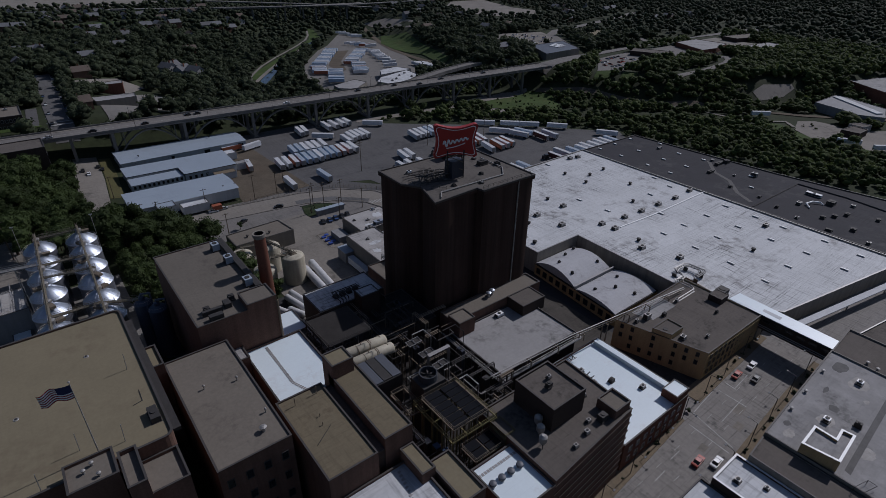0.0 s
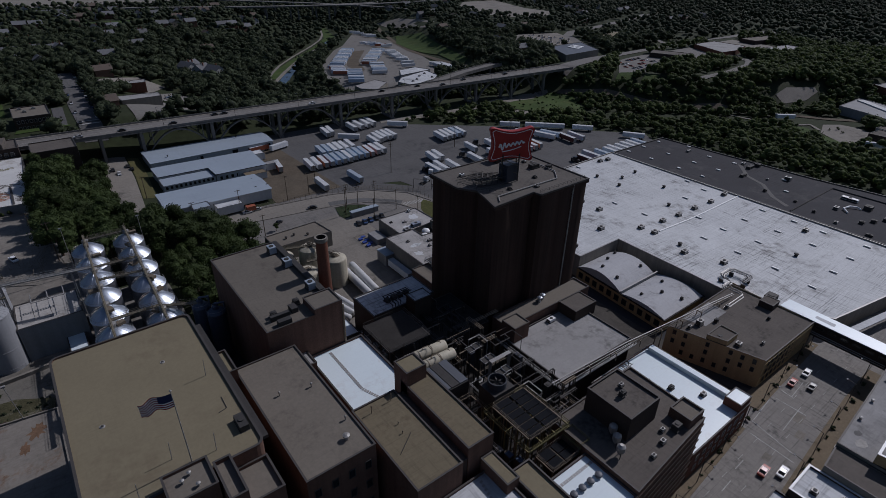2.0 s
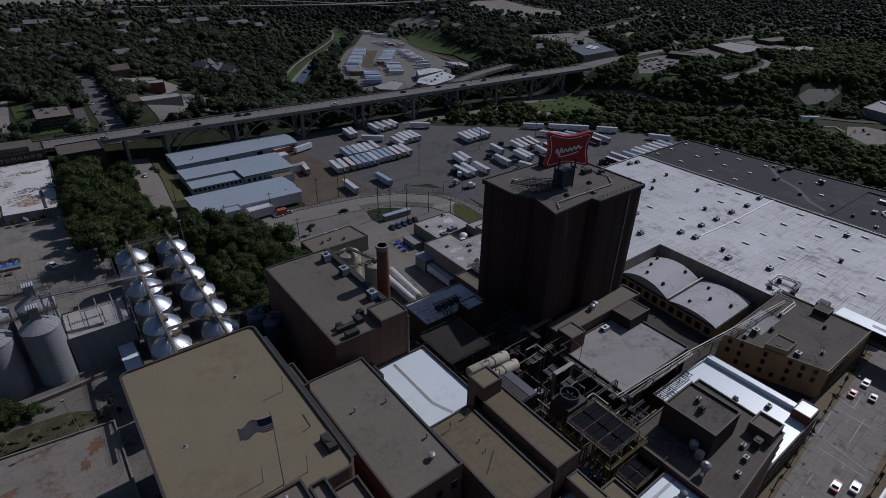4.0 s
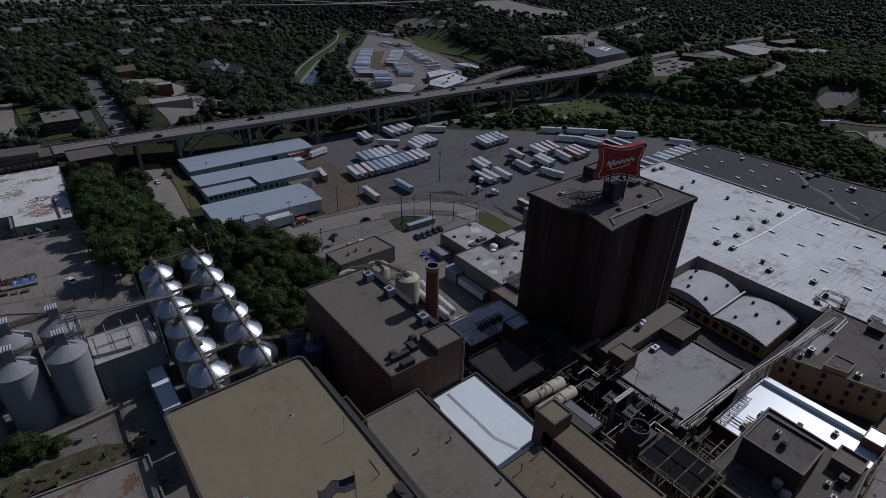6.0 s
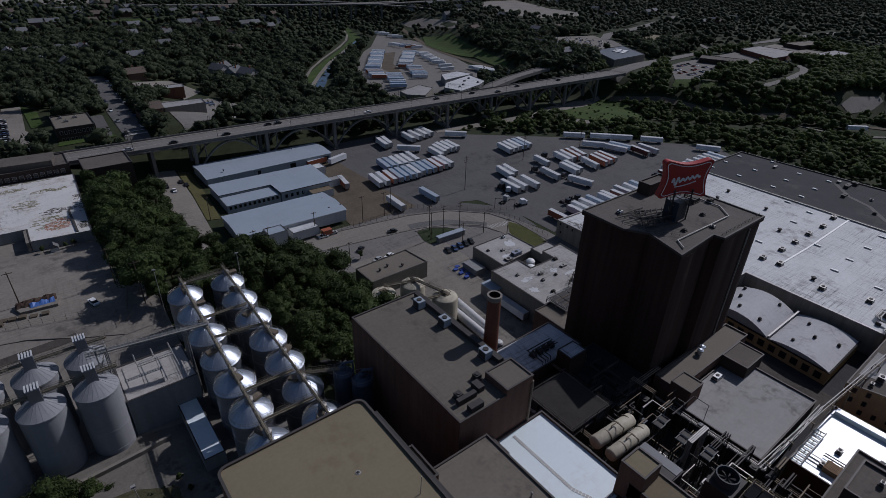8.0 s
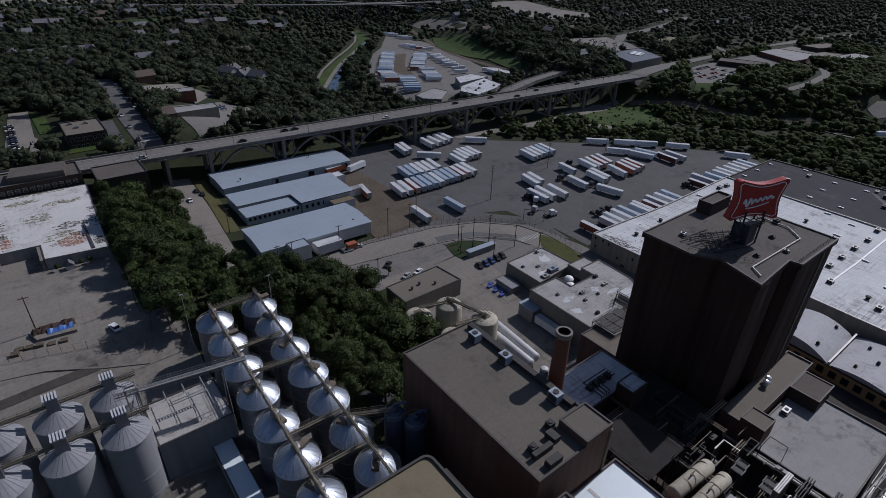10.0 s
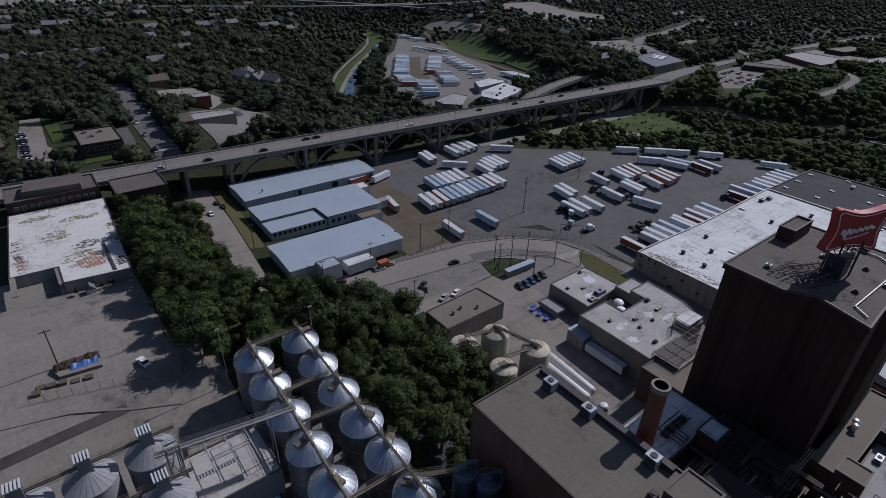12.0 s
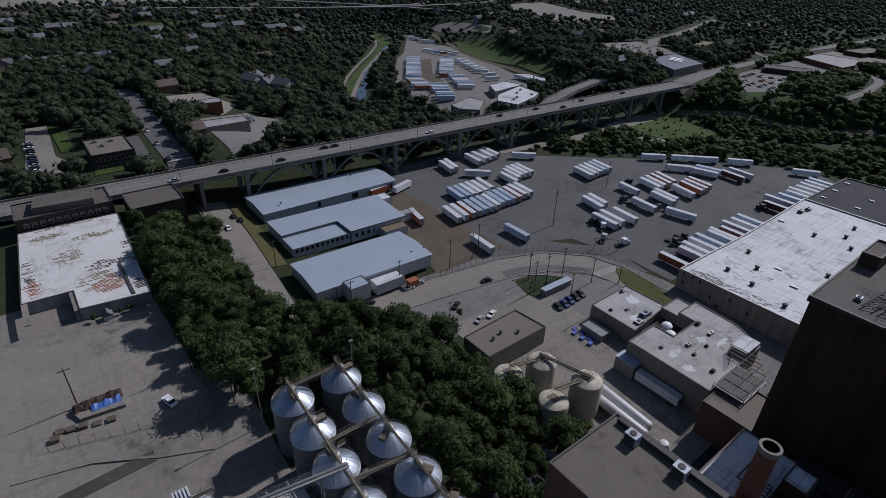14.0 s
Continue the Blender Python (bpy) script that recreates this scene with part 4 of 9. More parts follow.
def sign_shape(w, h, pull):
    """Four drawn-in sides between rounded corners."""
    pts = []
    for (ax, az), (bx, bz) in (((-1, -1), (1, -1)), ((1, -1), (1, 1)), ((1, 1), (-1, 1)), ((-1, 1), (-1, -1))):
        for i in range(1, 14):
            s = i / 14
            c = pull * math.sin(math.pi * s) ** 1.3
            x, z = ax + (bx - ax) * s, az + (bz - az) * s
            pts.append((x * w * (1 - c * 0.62) if ax == bx else x * w, z * h * (1 - c) if az == bz else z * h))
    for _ in range(2):
        pts = [(p[0] * (1 - f) + q[0] * f, p[1] * (1 - f) + q[1] * f) for p, q in zip(pts, pts[1:] + pts[:1]) for f in (0.25, 0.75)]
    return pts


def sign_slab(shape, depth0, depth1, holes=None):
    m, n = Mesh(), len(shape)
    o = Vector((104.4, 125.6, 57.8))
    a = [o + su * x + sn * depth0 + Vector((0, 0, z)) for x, z in shape]
    b = [o + su * x + sn * depth1 + Vector((0, 0, z)) for x, z in shape]
    for i in range(n):
        j = (i + 1) % n
        m.face([a[i], a[j], b[j], b[i]])
    m.face(b), m.face(a[::-1])
    return m


part("box", sign_slab(sign_shape(7.2, 5.6, 0.26), -0.9, 0.9), sign_red, sign)
for side in (1, -1):
    m = Mesh()
    o = Vector((104.4, 125.6, 57.8)) + sn * side * 0.95
    sh = sign_shape(6.4, 4.85, 0.27)
    for i in range(len(sh)):
        p, q = sh[i], sh[(i + 1) % len(sh)]
        m.tube(o + su * p[0] + Vector((0, 0, p[1])), o + su * q[0] + Vector((0, 0, q[1])), 0.11, 5)
    part("outline", m, white_paint, sign, "white tube outline")
    m = Mesh()
    s = side
    wave = [(-3.9 + 7.8 * i / 80, -0.75 + 1.7 * i / 80 + (0.95 if i < 22 else 0.4) * math.sin(i * 0.47)) for i in range(81)]
    swoosh = [(-2.9 + 5.9 * i / 12, -2.1 + 1.5 * i / 12 - 0.25 * math.sin(math.pi * i / 12)) for i in range(13)]
    for line, r in ((wave, 0.27), (swoosh, 0.15)):
        m.path([o + su * s * x + Vector((0, 0, z)) for x, z in line], r, 6)
    part("wave", m, white_paint, sign, "plain white wave over a thin bar")
for x, y in ((-2.6, -1.4), (2.6, -1.4), (2.6, 1.4), (-2.6, 1.4)):
    p = Vector((104.4, 125.6, 0)) + su * x + sn * y
    part("post", Mesh().tube((p.x, p.y, TTOP - 0.1), (p.x, p.y, 55.0), 0.22, 6), dark_steel, sign)
for z in (48.4, 51.0):
    for (a, b), (c, d) in (((-2.6, -1.4), (2.6, -1.4)), ((2.6, -1.4), (2.6, 1.4)), ((2.6, 1.4), (-2.6, 1.4)), ((-2.6, 1.4), (-2.6, -1.4))):
        p, q = Vector((104.4, 125.6, z)) + su * a + sn * b, Vector((104.4, 125.6, z + 2.4)) + su * c + sn * d
        part("brace", Mesh().tube(p, q, 0.12, 5), brown_steel, sign)
part("pedestal", Mesh().box(102.0, 123.8, TTOP - 0.1, 106.8, 127.6, TTOP + 5.4), blue_panel, sign, "dark blue pedestal box")

# tower skirts, podium and the middle roof
building("tower_podium", "low brick podium at the foot of the tower", rect(88, 104.2, 127, 111.2), YARD, 8.2, brick, gray_roof, 0.5, 0.35)
building("podium_house", "small brick block on the podium", rect(87.2, 100.4, 93.4, 106.2), YARD, 10.2, brick, gray_roof, 0.3, 0.25)
building("stair_block", "small dark block on the middle roof", rect(111, 96.6, 121.2, 104), 3.8, 8.6, dark_brick, dark_roof, 0.3, 0.25)
for x, y in ((106.4, 108.4), (108.4, 108.9)):
    roof_vent(x, y, 7.7, 0.9, 2.2, steel)
building("ice_house", "square dark brick house with a pale gray roof", rect(86.2, 80.2, 118.4, 103.6), YARD, 5.1, dark_brick, pale_roof, 0.5, 0.5, dark_flashing)
roof_unit(105, 101.4, 4.6, 2.6, 1.6, 1.2, white_paint, "small white rooftop unit")
white_b = building("keg_house", "low brick house with a brilliant white roof", rect(96, 45.2, 125.6, 77), YARD, 1.5, red_brick, white_roof, 0.7, 0.5)
duct("white_duct", "white insulated duct along the roof edge", 122.4, 47, 0.9, 124.4, 76, 2.2, white_roof)
for i, (x, y) in enumerate(((101, 71), (104, 66), (109, 70), (113, 62), (118, 55), (99, 60), (108, 64.5))):
    roof_unit(x, y, 0.8, 1.5, 1.2, 1.2, dark_steel if i % 2 else flashing, "small rooftop fan on the white roof")
single("roof_pipes", Mesh().path([(104, 72, 1.8), (104, 66, 1.8), (110, 66, 1.8)], 0.18).path([(105, 72, 1.8), (105, 67, 1.8), (109, 67, 3.2)], 0.15), dark_steel, "dark pipes on the white roof", "pipework", at=(104, 70, 0.8))
crate = thing("wooden_crate", "brown slatted wooden crate on the white roof", "crate", (101, 68.6, 0.8))
for i in range(7):
    part("slat", Mesh().box(99.4 + 0.5 * i, 66.8, 0.82, 99.8 + 0.5 * i, 70.6, 2.3), crate_wood, crate)
part("batten", Mesh().box(99.3, 67.4, 2.3, 102.9, 67.8, 2.42).box(99.3, 69.6, 2.3, 102.9, 70.0, 2.42), crate_wood, crate)
rack = thing("pipe_ladder", "long ladder-like pipe rack along the roof edge", "pipework", (97.6, 70, 0.8))
for y in (74.3, 76.6):
    part("rail", Mesh().tube((96.4, y, 2.0), (112, y, 2.0), 0.13, 6), flashing, rack)
for i in range(10):
    part("rung", Mesh().box(97 + 1.6 * i, 74.2, 1.85, 97.25 + 1.6 * i, 76.7, 2.0), dark_steel, rack)
    if i % 3 == 0:
        part("leg", Mesh().box(97 + 1.6 * i, 75.3, 0.8, 97.25 + 1.6 * i, 75.5, 1.9), dark_steel, rack)
building("keg_stair", "white-roofed stair head at the street end", rect(119.4, 45.4, 125.4, 50.0), 1.0, 3.8, red_brick, white_roof, 0.2, 0.2)
windows(white_b, "E", 125.6, span(49, 74, 9), (-6.2, -2.6), 1.5, 2.0, flashing)
windows(white_b, "S", 45.2, span(99, 122, 8), (-6.2, -2.6), 1.5, 2.0, flashing)

dk = building("brick_stock_house", "brown brick stock house with a dark flat roof and banded walls", [(64.8, 42.6), (94.4, 45.0), (95.2, 66.4), (64.8, 66.4)], YARD, 15.7, brick, dark_roof, 0.5, 0.5, dark_flashing)
for z in span(-5, 13.5, 8):
    part("brick_band", Mesh().prism([(64.7, 42.36), (94.5, 44.76), (94.5, 44.96), (64.7, 42.56)], z, z + 0.35), dark_brick, dk)
building("stock_penthouse", "dark brick penthouse with a flat dark roof", rect(73.8, 52.2, 84.8, 64.2), 15, 22.2, dark_brick, dark_roof, 0.6, 0.35)
building("corner_penthouse", "small brick corner penthouse", rect(88.4, 45.6, 94.0, 51.0), 15, 18.0, brick, gray_roof, 0.6, 0.3)
for x, y in ((71, 53), (69.2, 50.6), (72.6, 55.2)):
    t = thing("dust_collector", "round gray cyclone on legs on the roof", "dust collector", (x, y, 15.2))
    part("drum", Mesh().lathe(x, y, [(0.5, 16.2), (0.95, 17.2), (0.95, 18.4), (0.4, 18.9)], 12), pipe_steel, t, "", True)
    part("legs", Mesh().box(x - 0.6, y - 0.6, 15.2, x - 0.45, y - 0.45, 16.8).box(x + 0.45, y + 0.45, 15.2, x + 0.6, y + 0.6, 16.8), dark_steel, t)
for x, y, s in ((80, 47, 1.2), (86, 47.4, 2.0), (88.5, 55, 1.2), (83, 49, 1.0), (90, 59, 1.3), (75, 46, 1.0), (78.4, 58, 1.4), (80.6, 60, 1.0)):
    roof_unit(x, y, 22.0 if 74 < x < 84 and y > 52 else 15.3, s, s * 0.8, s * 0.9, flashing if s < 1.3 else dark_steel)
white_c = building("vat_house", "house with a white roof carrying four round gray hatches", rect(53.2, 42.5, 64.7, 56.0), YARD, 14.6, brick, white_roof, 0.6, 0.4)
for i in range(4):
    x, y = 54.6 + 2.6 * i, 50.6
    t = thing("roof_hatch", "round gray dish-shaped roof hatch", "roof hatch", (x, y, 14.0))
    part("drum", Mesh().lathe(x, y, [(0.65, 14.0), (0.72, 14.6)], 16), flashing, t)
    part("lid", Mesh().lathe(x, y, [(0.85, 14.6), (0.75, 14.9), (0.25, 15.1)], 16), cooler_lid, t, "", True)
for i in range(14):
    share("walk_pad", bpy.data.meshes["walk_pad"], white_c, (53.9 + 0.77 * i, 53.8, 14.04), 1.57)

# ---------------------------------------------------------------- process yard between the brick houses and the tower
PB = -2.3
# blocks in place of yard ground; its deep shade is put into their colour
building("process_block", "low near-black block standing for the deeply shaded process yard", rect(45, 57, 86, 111), YARD, -2.0, dark_brick, near_black, 0.3, 0.3)
building("process_block_west", "low dark roof west of the tower", rect(42.2, 111.2, 86.5, 131), YARD, 7.0, dark_brick, near_black, 0.3, 0.3)


def platform(name, label, x0, y0, x1, y1, z, base, mat, deck=None, cells=(0, 0), cell_mat=None, rail=True):
    t = thing(name, label, "steel platform", ((x0 + x1) / 2, (y0 + y1) / 2, base))
    m = Mesh()
    nx, ny = max(2, round((x1 - x0) / 4) + 1), max(2, round((y1 - y0) / 4) + 1)
    for x in span(x0, x1, nx):
        for y in span(y0, y1, ny):
            part("post", Mesh().box(x - 0.12, y - 0.12, base, x + 0.12, y + 0.12, z), mat, t)
    for x in span(x0, x1, nx):
        part("beam", Mesh().box(x - 0.14, y0, z - 0.3, x + 0.14, y1, z), mat, t)
    for y in span(y0, y1, ny):
        part("beam", Mesh().box(x0, y - 0.14, z - 0.305, x1, y + 0.14, z - 0.005), mat, t)
    if deck:
        part("deck", Mesh().box(x0 + 0.15, y0 + 0.15, z + 0.0, x1 - 0.15, y1 - 0.15, z + 0.08), deck, t)
    if cells[0]:
        for i in range(cells[0]):
            for j in range(cells[1]):
                a, b = x0 + (x1 - x0) * (i + 0.06) / cells[0], x0 + (x1 - x0) * (i + 0.94) / cells[0]
                c, d = y0 + (y1 - y0) * (j + 0.05) / cells[1], y0 + (y1 - y0) * (j + 0.95) / cells[1]
                part("panel", Mesh().box(a, c, z + 0.05, b, d, z + 0.22), cell_mat, t)
    if rail:
        m = Mesh()
        for h in (0.55, 1.1):
            m.path([(x0, y0, z + h), (x1, y0, z + h), (x1, y1, z + h), (x0, y1, z + h), (x0, y0, z + h)], 0.06, 5)
        for x, y in [(x, y) for x in span(x0, x1, nx) for y in (y0, y1)] + [(x, y) for y in span(y0, y1, ny) for x in (x0, x1)]:
            m.tube((x, y, z), (x, y, z + 1.1), 0.06, 5)
        part("railing", m, mat, t)
    return t


platform("condenser_rack", "steel rack of dark blue condenser panels with a walkway", 55.0, 64.0, 65.2, 76.0, 18.0, PB, brown_steel, None, (2, 6), cell_black)
platform("condenser_rack", "steel rack of dark condenser panels", 56.0, 57.4, 64.4, 62.4, 13.4, PB, brown_steel, None, (2, 2), cell_black)
platform("rack_walkway", "yellow-railed steel walkway round the condenser rack", 53.6, 62.6, 66.6, 77.4, 16.2, PB, yellow_steel, None)
platform("pipe_gantry", "dark brown steel pipe frame", 51.5, 75.6, 55.4, 84.0, 15.0, PB, brown_steel, None)
platform("pipe_gantry", "dark brown steel pipe frame", 45.6, 68, 50, 84, 14.2, PB, dark_steel, None)
platform("pipe_platform", "dark steel pipe platform above the yard", 47.2, 107.6, 60.4, 121.4, 16.4, 6.8, dark_steel, near_black)
for i in range(3):
    t = thing("vent_frame", "pair of square pale steel frames over the yard", "steel frame", (68 + 0.2 * i, 98.1 - 5.85 * i, PB))
    for k in range(2):
        x, y = 66.3 + 0.2 * i + 2.2 * k, 97.0 - 5.85 * i + 0.2 * k
        part("frame", Mesh().path([(x, y, 14), (x + 2, y, 14), (x + 2, y + 2.2, 14), (x, y + 2.2, 14), (x, y, 14)], 0.13, 4), pipe_steel, t)
        part("louvre", Mesh().box(x + 0.1, y + 0.1, 13.6, x + 1.9, y + 2.1, 13.8), dark_steel, t)
        for a, b in ((0, 0), (2, 0), (0, 2.2), (2, 2.2)):
            part("post", Mesh().box(x + a - 0.08, y + b - 0.08, PB, x + a + 0.08, y + b + 0.08, 14), dark_steel, t)
t = thing("pipe_bundle", "short bundle of pale pipes in the dark yard", "pipework", (71, 90.6, PB))
for k in range(3):
    part("pipe", Mesh().path([(67.9, 90.2 + 0.4 * k, PB), (67.9, 90.2 + 0.4 * k, 14.4), (75.0, 90.2 + 0.4 * k, 14.4), (75.0, 90.2 + 0.4 * k, PB)], 0.15, 6), flashing, t)
for i in range(4):
    t = thing("pump_skid", "dark pump box with a blue lid", "pump", (51.4 + 0.9 * i, 72.5 - 2.4 * i, PB))
    part("housing", Mesh().box(50.6 + 0.9 * i, 71.6 - 2.4 * i, PB, 52.2 + 0.9 * i, 73.4 - 2.4 * i, 11.0), dark_steel, t)
    part("lid", Mesh().box(50.7 + 0.9 * i, 71.7 - 2.4 * i, 11.0, 52.1 + 0.9 * i, 73.3 - 2.4 * i, 11.15), blue_vessel if i > 1 else flashing, t)
platform("stair_platform", "yellow-railed steel stair platform", 64.6, 57.4, 67.6, 62.4, 14.8, PB, yellow_steel, None)
for (x, y), (u, v), r in (((49.4, 102.9), (61.2, 102.2), 1.6), ((49.4, 98.7), (61.2, 98.4), 1.5)):
    t = thing("horizontal_tank", "cream horizontal tank with dark pipe fittings", "tank", (x, y, PB))
    part("shell", Mesh().capsule((x, y, 15.6), (u, v, 15.6), r, 18), tank_cream, t, "", True)
    d = Vector((u - x, v - y, 0)).normalized()
    for s in (0.2, 0.8):
        c = Vector((x + (u - x) * s, y + (v - y) * s, 0))
        part("saddle", Mesh().box(c.x - 0.4, c.y - 1.2, PB, c.x + 0.4, c.y + 1.2, 14.4), dark_steel, t)
    c = Vector(((x + u) / 2, (y + v) / 2, 0))
    for k in (-2.6, 1.4, 4.6):
        part("strap", Mesh().tube((c.x + k, c.y, 15.6), (c.x + k + 0.22, c.y, 15.6), r + 0.05, 18), brown_steel, t)
    part("fitting", Mesh().path([(c.x - 1.2, c.y, 15.5 + r), (c.x - 1.2, c.y, 16.3 + r), (c.x + 0.6, c.y, 16.3 + r), (c.x + 0.6, c.y - r - 0.4, 16.3 + r), (c.x + 0.6, c.y - r - 0.4, 13)], 0.12, 6), brown_steel, t)
unit = thing("gray_cooler", "gray box cooler with ribbed lids", "cooling unit", (54, 90, PB))
part("housing", Mesh().box(48.6, 86.2, PB, 56.5, 95.6, 17.6), dark_steel, unit)
for i in range(3):
    part("lid", Mesh().box(48.7 + 2.6 * i, 86.4, 17.6, 51.1 + 2.6 * i, 95.4, 18.0), cooler_lid if i != 1 else dark_steel, unit)
cool = thing("cooling_tower", "square cooling tower with a round fan stack", "cooling tower", (59.4, 78.4, PB))
part("casing", Mesh().box(56.2, 76.6, PB, 62.6, 82.0, 19.6), dark_steel, cool)
m = Mesh()
for a, b, z0, z1 in ((2.35, 2.3, 19.6, 21.4), (2.3, 2.05, 21.4, 21.4), (2.05, 2.1, 21.4, 19.7)):
    for i in range(24):
        p, q = 2 * math.pi * i / 24, 2 * math.pi * (i + 1) / 24
        m.face([(59.4 + a * math.cos(p), 79.4 + a * math.sin(p), z0), (59.4 + a * math.cos(q), 79.4 + a * math.sin(q), z0), (59.4 + b * math.cos(q), 79.4 + b * math.sin(q), z1), (59.4 + b * math.cos(p), 79.4 + b * math.sin(p), z1)])
part("fan_collar", m, collar_gray, cool, "gray round fan stack")
for i in range(6):
    a = math.pi * i / 3
    part("fan_blade", Mesh().face([(59.4 + 0.2 * math.cos(a), 79.4 + 0.2 * math.sin(a), 20.6), (59.4 + 1.85 * math.cos(a - 0.16), 79.4 + 1.85 * math.sin(a - 0.16), 20.5), (59.4 + 1.85 * math.cos(a + 0.16), 79.4 + 1.85 * math.sin(a + 0.16), 20.75)]), dark_steel, cool)
rng = random.Random(7)
for k in range(84):
    x, y = rng.uniform(46, 84), rng.uniform(60, 128)
    z = PB if y < 110 else 6.8
    if 52 < x < 68 and 57 < y < 82 or x > 82 and y < 104 or 50 < x < 59 and 85 < y < 96:
        continue
    h = rng.uniform(8.0, 13.5) if y < 110 else rng.uniform(1.0, 3.6)
    t = thing("pipe_run", "process pipes on dark stands", "pipework", (x, y, z))
    L = rng.uniform(4, 11)
    d = (L, 0) if rng.random() < 0.5 else (0, L)
    pm = rng.choice((dark_steel, brown_steel, dark_steel, dark_steel, brown_steel))
    for i in range(rng.randint(1, 3)):
        o = 0.55 * i
        px, py = x + (o if d[1] else 0), y + (o if d[0] else 0)
        part("pipe", Mesh().path([(px, py, z), (px, py, z + h), (px + d[0], py + d[1], z + h), (px + d[0], py + d[1], z)], rng.uniform(0.06, 0.16), 6), pm, t)
    part("stand", Mesh().box(x + d[0] / 2 - 0.15, y + d[1] / 2 - 0.15, z, x + d[0] / 2 + 0.15, y + d[1] / 2 + 0.15, z + h - 0.1), dark_steel, t)
for k in range(26):
    x, y = rng.uniform(47, 83), rng.uniform(60, 128)
    if 50 < x < 68 and 57 < y < 96 or 52 < x < 62 and 87 < y < 106 or 66 < x < 75 and y > 124:
        continue
    roof_unit(x, y, PB if y < 110 else 6.8, rng.uniform(1, 3), rng.uniform(1, 2.6), rng.uniform(5, 10.5) if y < 110 else rng.uniform(0.9, 2.4), rng.choice((dark_steel, dark_steel, pipe_steel, blue_panel)), "dark process equipment box in the yard")

for k in range(120):
    x, y = rng.uniform(45.6, 80), rng.uniform(58, 126)
    z = PB if y < 110 else 6.8
    if 53 < x < 68 and 57 < y < 83 or 46 < x < 58 and 84 < y < 106 or 66 < x < 75 and y > 122:
        continue
    h = z + (rng.uniform(9.0, 15.5) if y < 110 else rng.uniform(1.4, 4.5))
    dx, dy = rng.choice((-1, 1)) * rng.uniform(1.5, 7), rng.choice((-1, 1)) * rng.uniform(2, 9)
    x1, y1 = min(84.5, max(45.8, x + dx)), min(108.0 if y < 110 else 128, max(58.0 if y < 110 else 112, y + dy))
    single("process_pipe", Mesh().path([(x, y, z), (x, y, h), (x1, y, h), (x1, y1, h), (x1, y1, z)], rng.uniform(0.07, 0.2), 6), rng.choice((pipe_steel, dark_steel, brown_steel, dark_steel, dark_steel, dark_steel)), "bent insulated process pipe in the crowded yard", "pipework", at=(x, y, z))

# pipe bridge over the side street
bridge = thing("pipe_bridge", "long elevated pipe bridge of pale pipes", "pipe bridge", (120, 76, YARD))
for i in range(2):
    y = 77.4 + 0.6 * i
    part("pipe", Mesh().path([(81, y + 1.6, 7.4 + 0.25 * (i % 2)), (112, y - 0.2, 7.8 + 0.25 * (i % 2)), (172, y - 3.2, 3.0 + 0.25 * (i % 2))], 0.16 if i % 2 else 0.1, 7), flashing, bridge)
for x in (84, 95, 106, 117, 128, 139, 150, 161):
    y = 78.9 - (x - 84) * 0.055
    zt = 7.1 if x < 115 else 7.1 - (x - 115) * 0.082
    lo = 4.7 if x < 118 else (YARD if x < 145 else 2.0)
    part("trestle", Mesh().box(x - 0.15, y - 1, lo, x + 0.15, y - 0.75, zt).box(x - 0.15, y + 0.75, lo, x + 0.15, y + 1, zt).box(x - 0.15, y - 1, zt, x + 0.15, y + 1, zt + 0.25), brown_steel, bridge)
part("truss", Mesh().path([(112, 77.0, 7.2), (170, 74.0, 2.4)], 0.07).path([(112, 77.0, 8.2), (170, 74.0, 3.4)], 0.07), brown_steel, bridge)
m = Mesh()
for i in range(15):
    a, b = i / 15, (i + 0.5) / 15
    m.tube((112 + 58 * a, 77.0 - 3 * a, 7.2 - 4.8 * a), (112 + 58 * b, 77.0 - 3 * b, 8.2 - 4.8 * b), 0.05, 5)
part("lacing", m, brown_steel, bridge)
pipes_mid = thing("edge_pipes", "bundle of pale pipes along the middle house", "pipework", (84, 90, YARD))
for i in range(7):
    part("pipe", Mesh().path([(85.5 - 0.42 * (i % 4), 104 + 2.0 * (i % 3), 4.5 - 0.8 * (i // 4)), (85.5 - 0.42 * (i % 4), 79.3 - 0.35 * (i % 4), 4.5 - 0.8 * (i // 4)), (119, 79.3 - 0.35 * (i % 4), 3.9 - 0.8 * (i // 4))], 0.10 + 0.03 * (i % 3), 6), (flashing, dark_steel, pipe_steel)[i % 3], pipes_mid)
for y in span(82, 102, 5):
    part("bracket", Mesh().box(83, y, YARD, 83.3, y + 0.3, 4.6).box(83, y, 4.3, 86.2, y + 0.3, 4.6), dark_steel, pipes_mid)
loop = thing("pipe_loops", "cluster of looped pale insulated pipes on the big roof", "pipework", (184, 78, 0.2))
for i in range(4):
    a, b, z = 0.75 * i, 0.5 * i, 2.0 + 0.22 * (i % 2)
    part("pipe", Mesh().path([(162, 71.2 + b, z), (173.4 + a, 71.2 + b, z), (174.6 + a, 72.4 + b, z), (174.6 + a, 79.0 - b, z), (176.0 + a, 80.4 - b, z), (181.0 - a * 0.5, 80.4 - b, z), (182.2 - a * 0.5, 81.6 - b, z), (182.4 - a * 0.5, 84.2 - b, z), (183.6, 85.2 - b, z), (190.0 - a, 85.2 - b, z), (191.4 - a, 84.0 - b, z), (191.8 - a, 77.5 + b, z), (190.4 - a, 76.2 + b, z), (184.4, 76.2 + b, z)], 0.22, 7), (pipe_steel, flashing, dark_steel)[i % 3], loop)
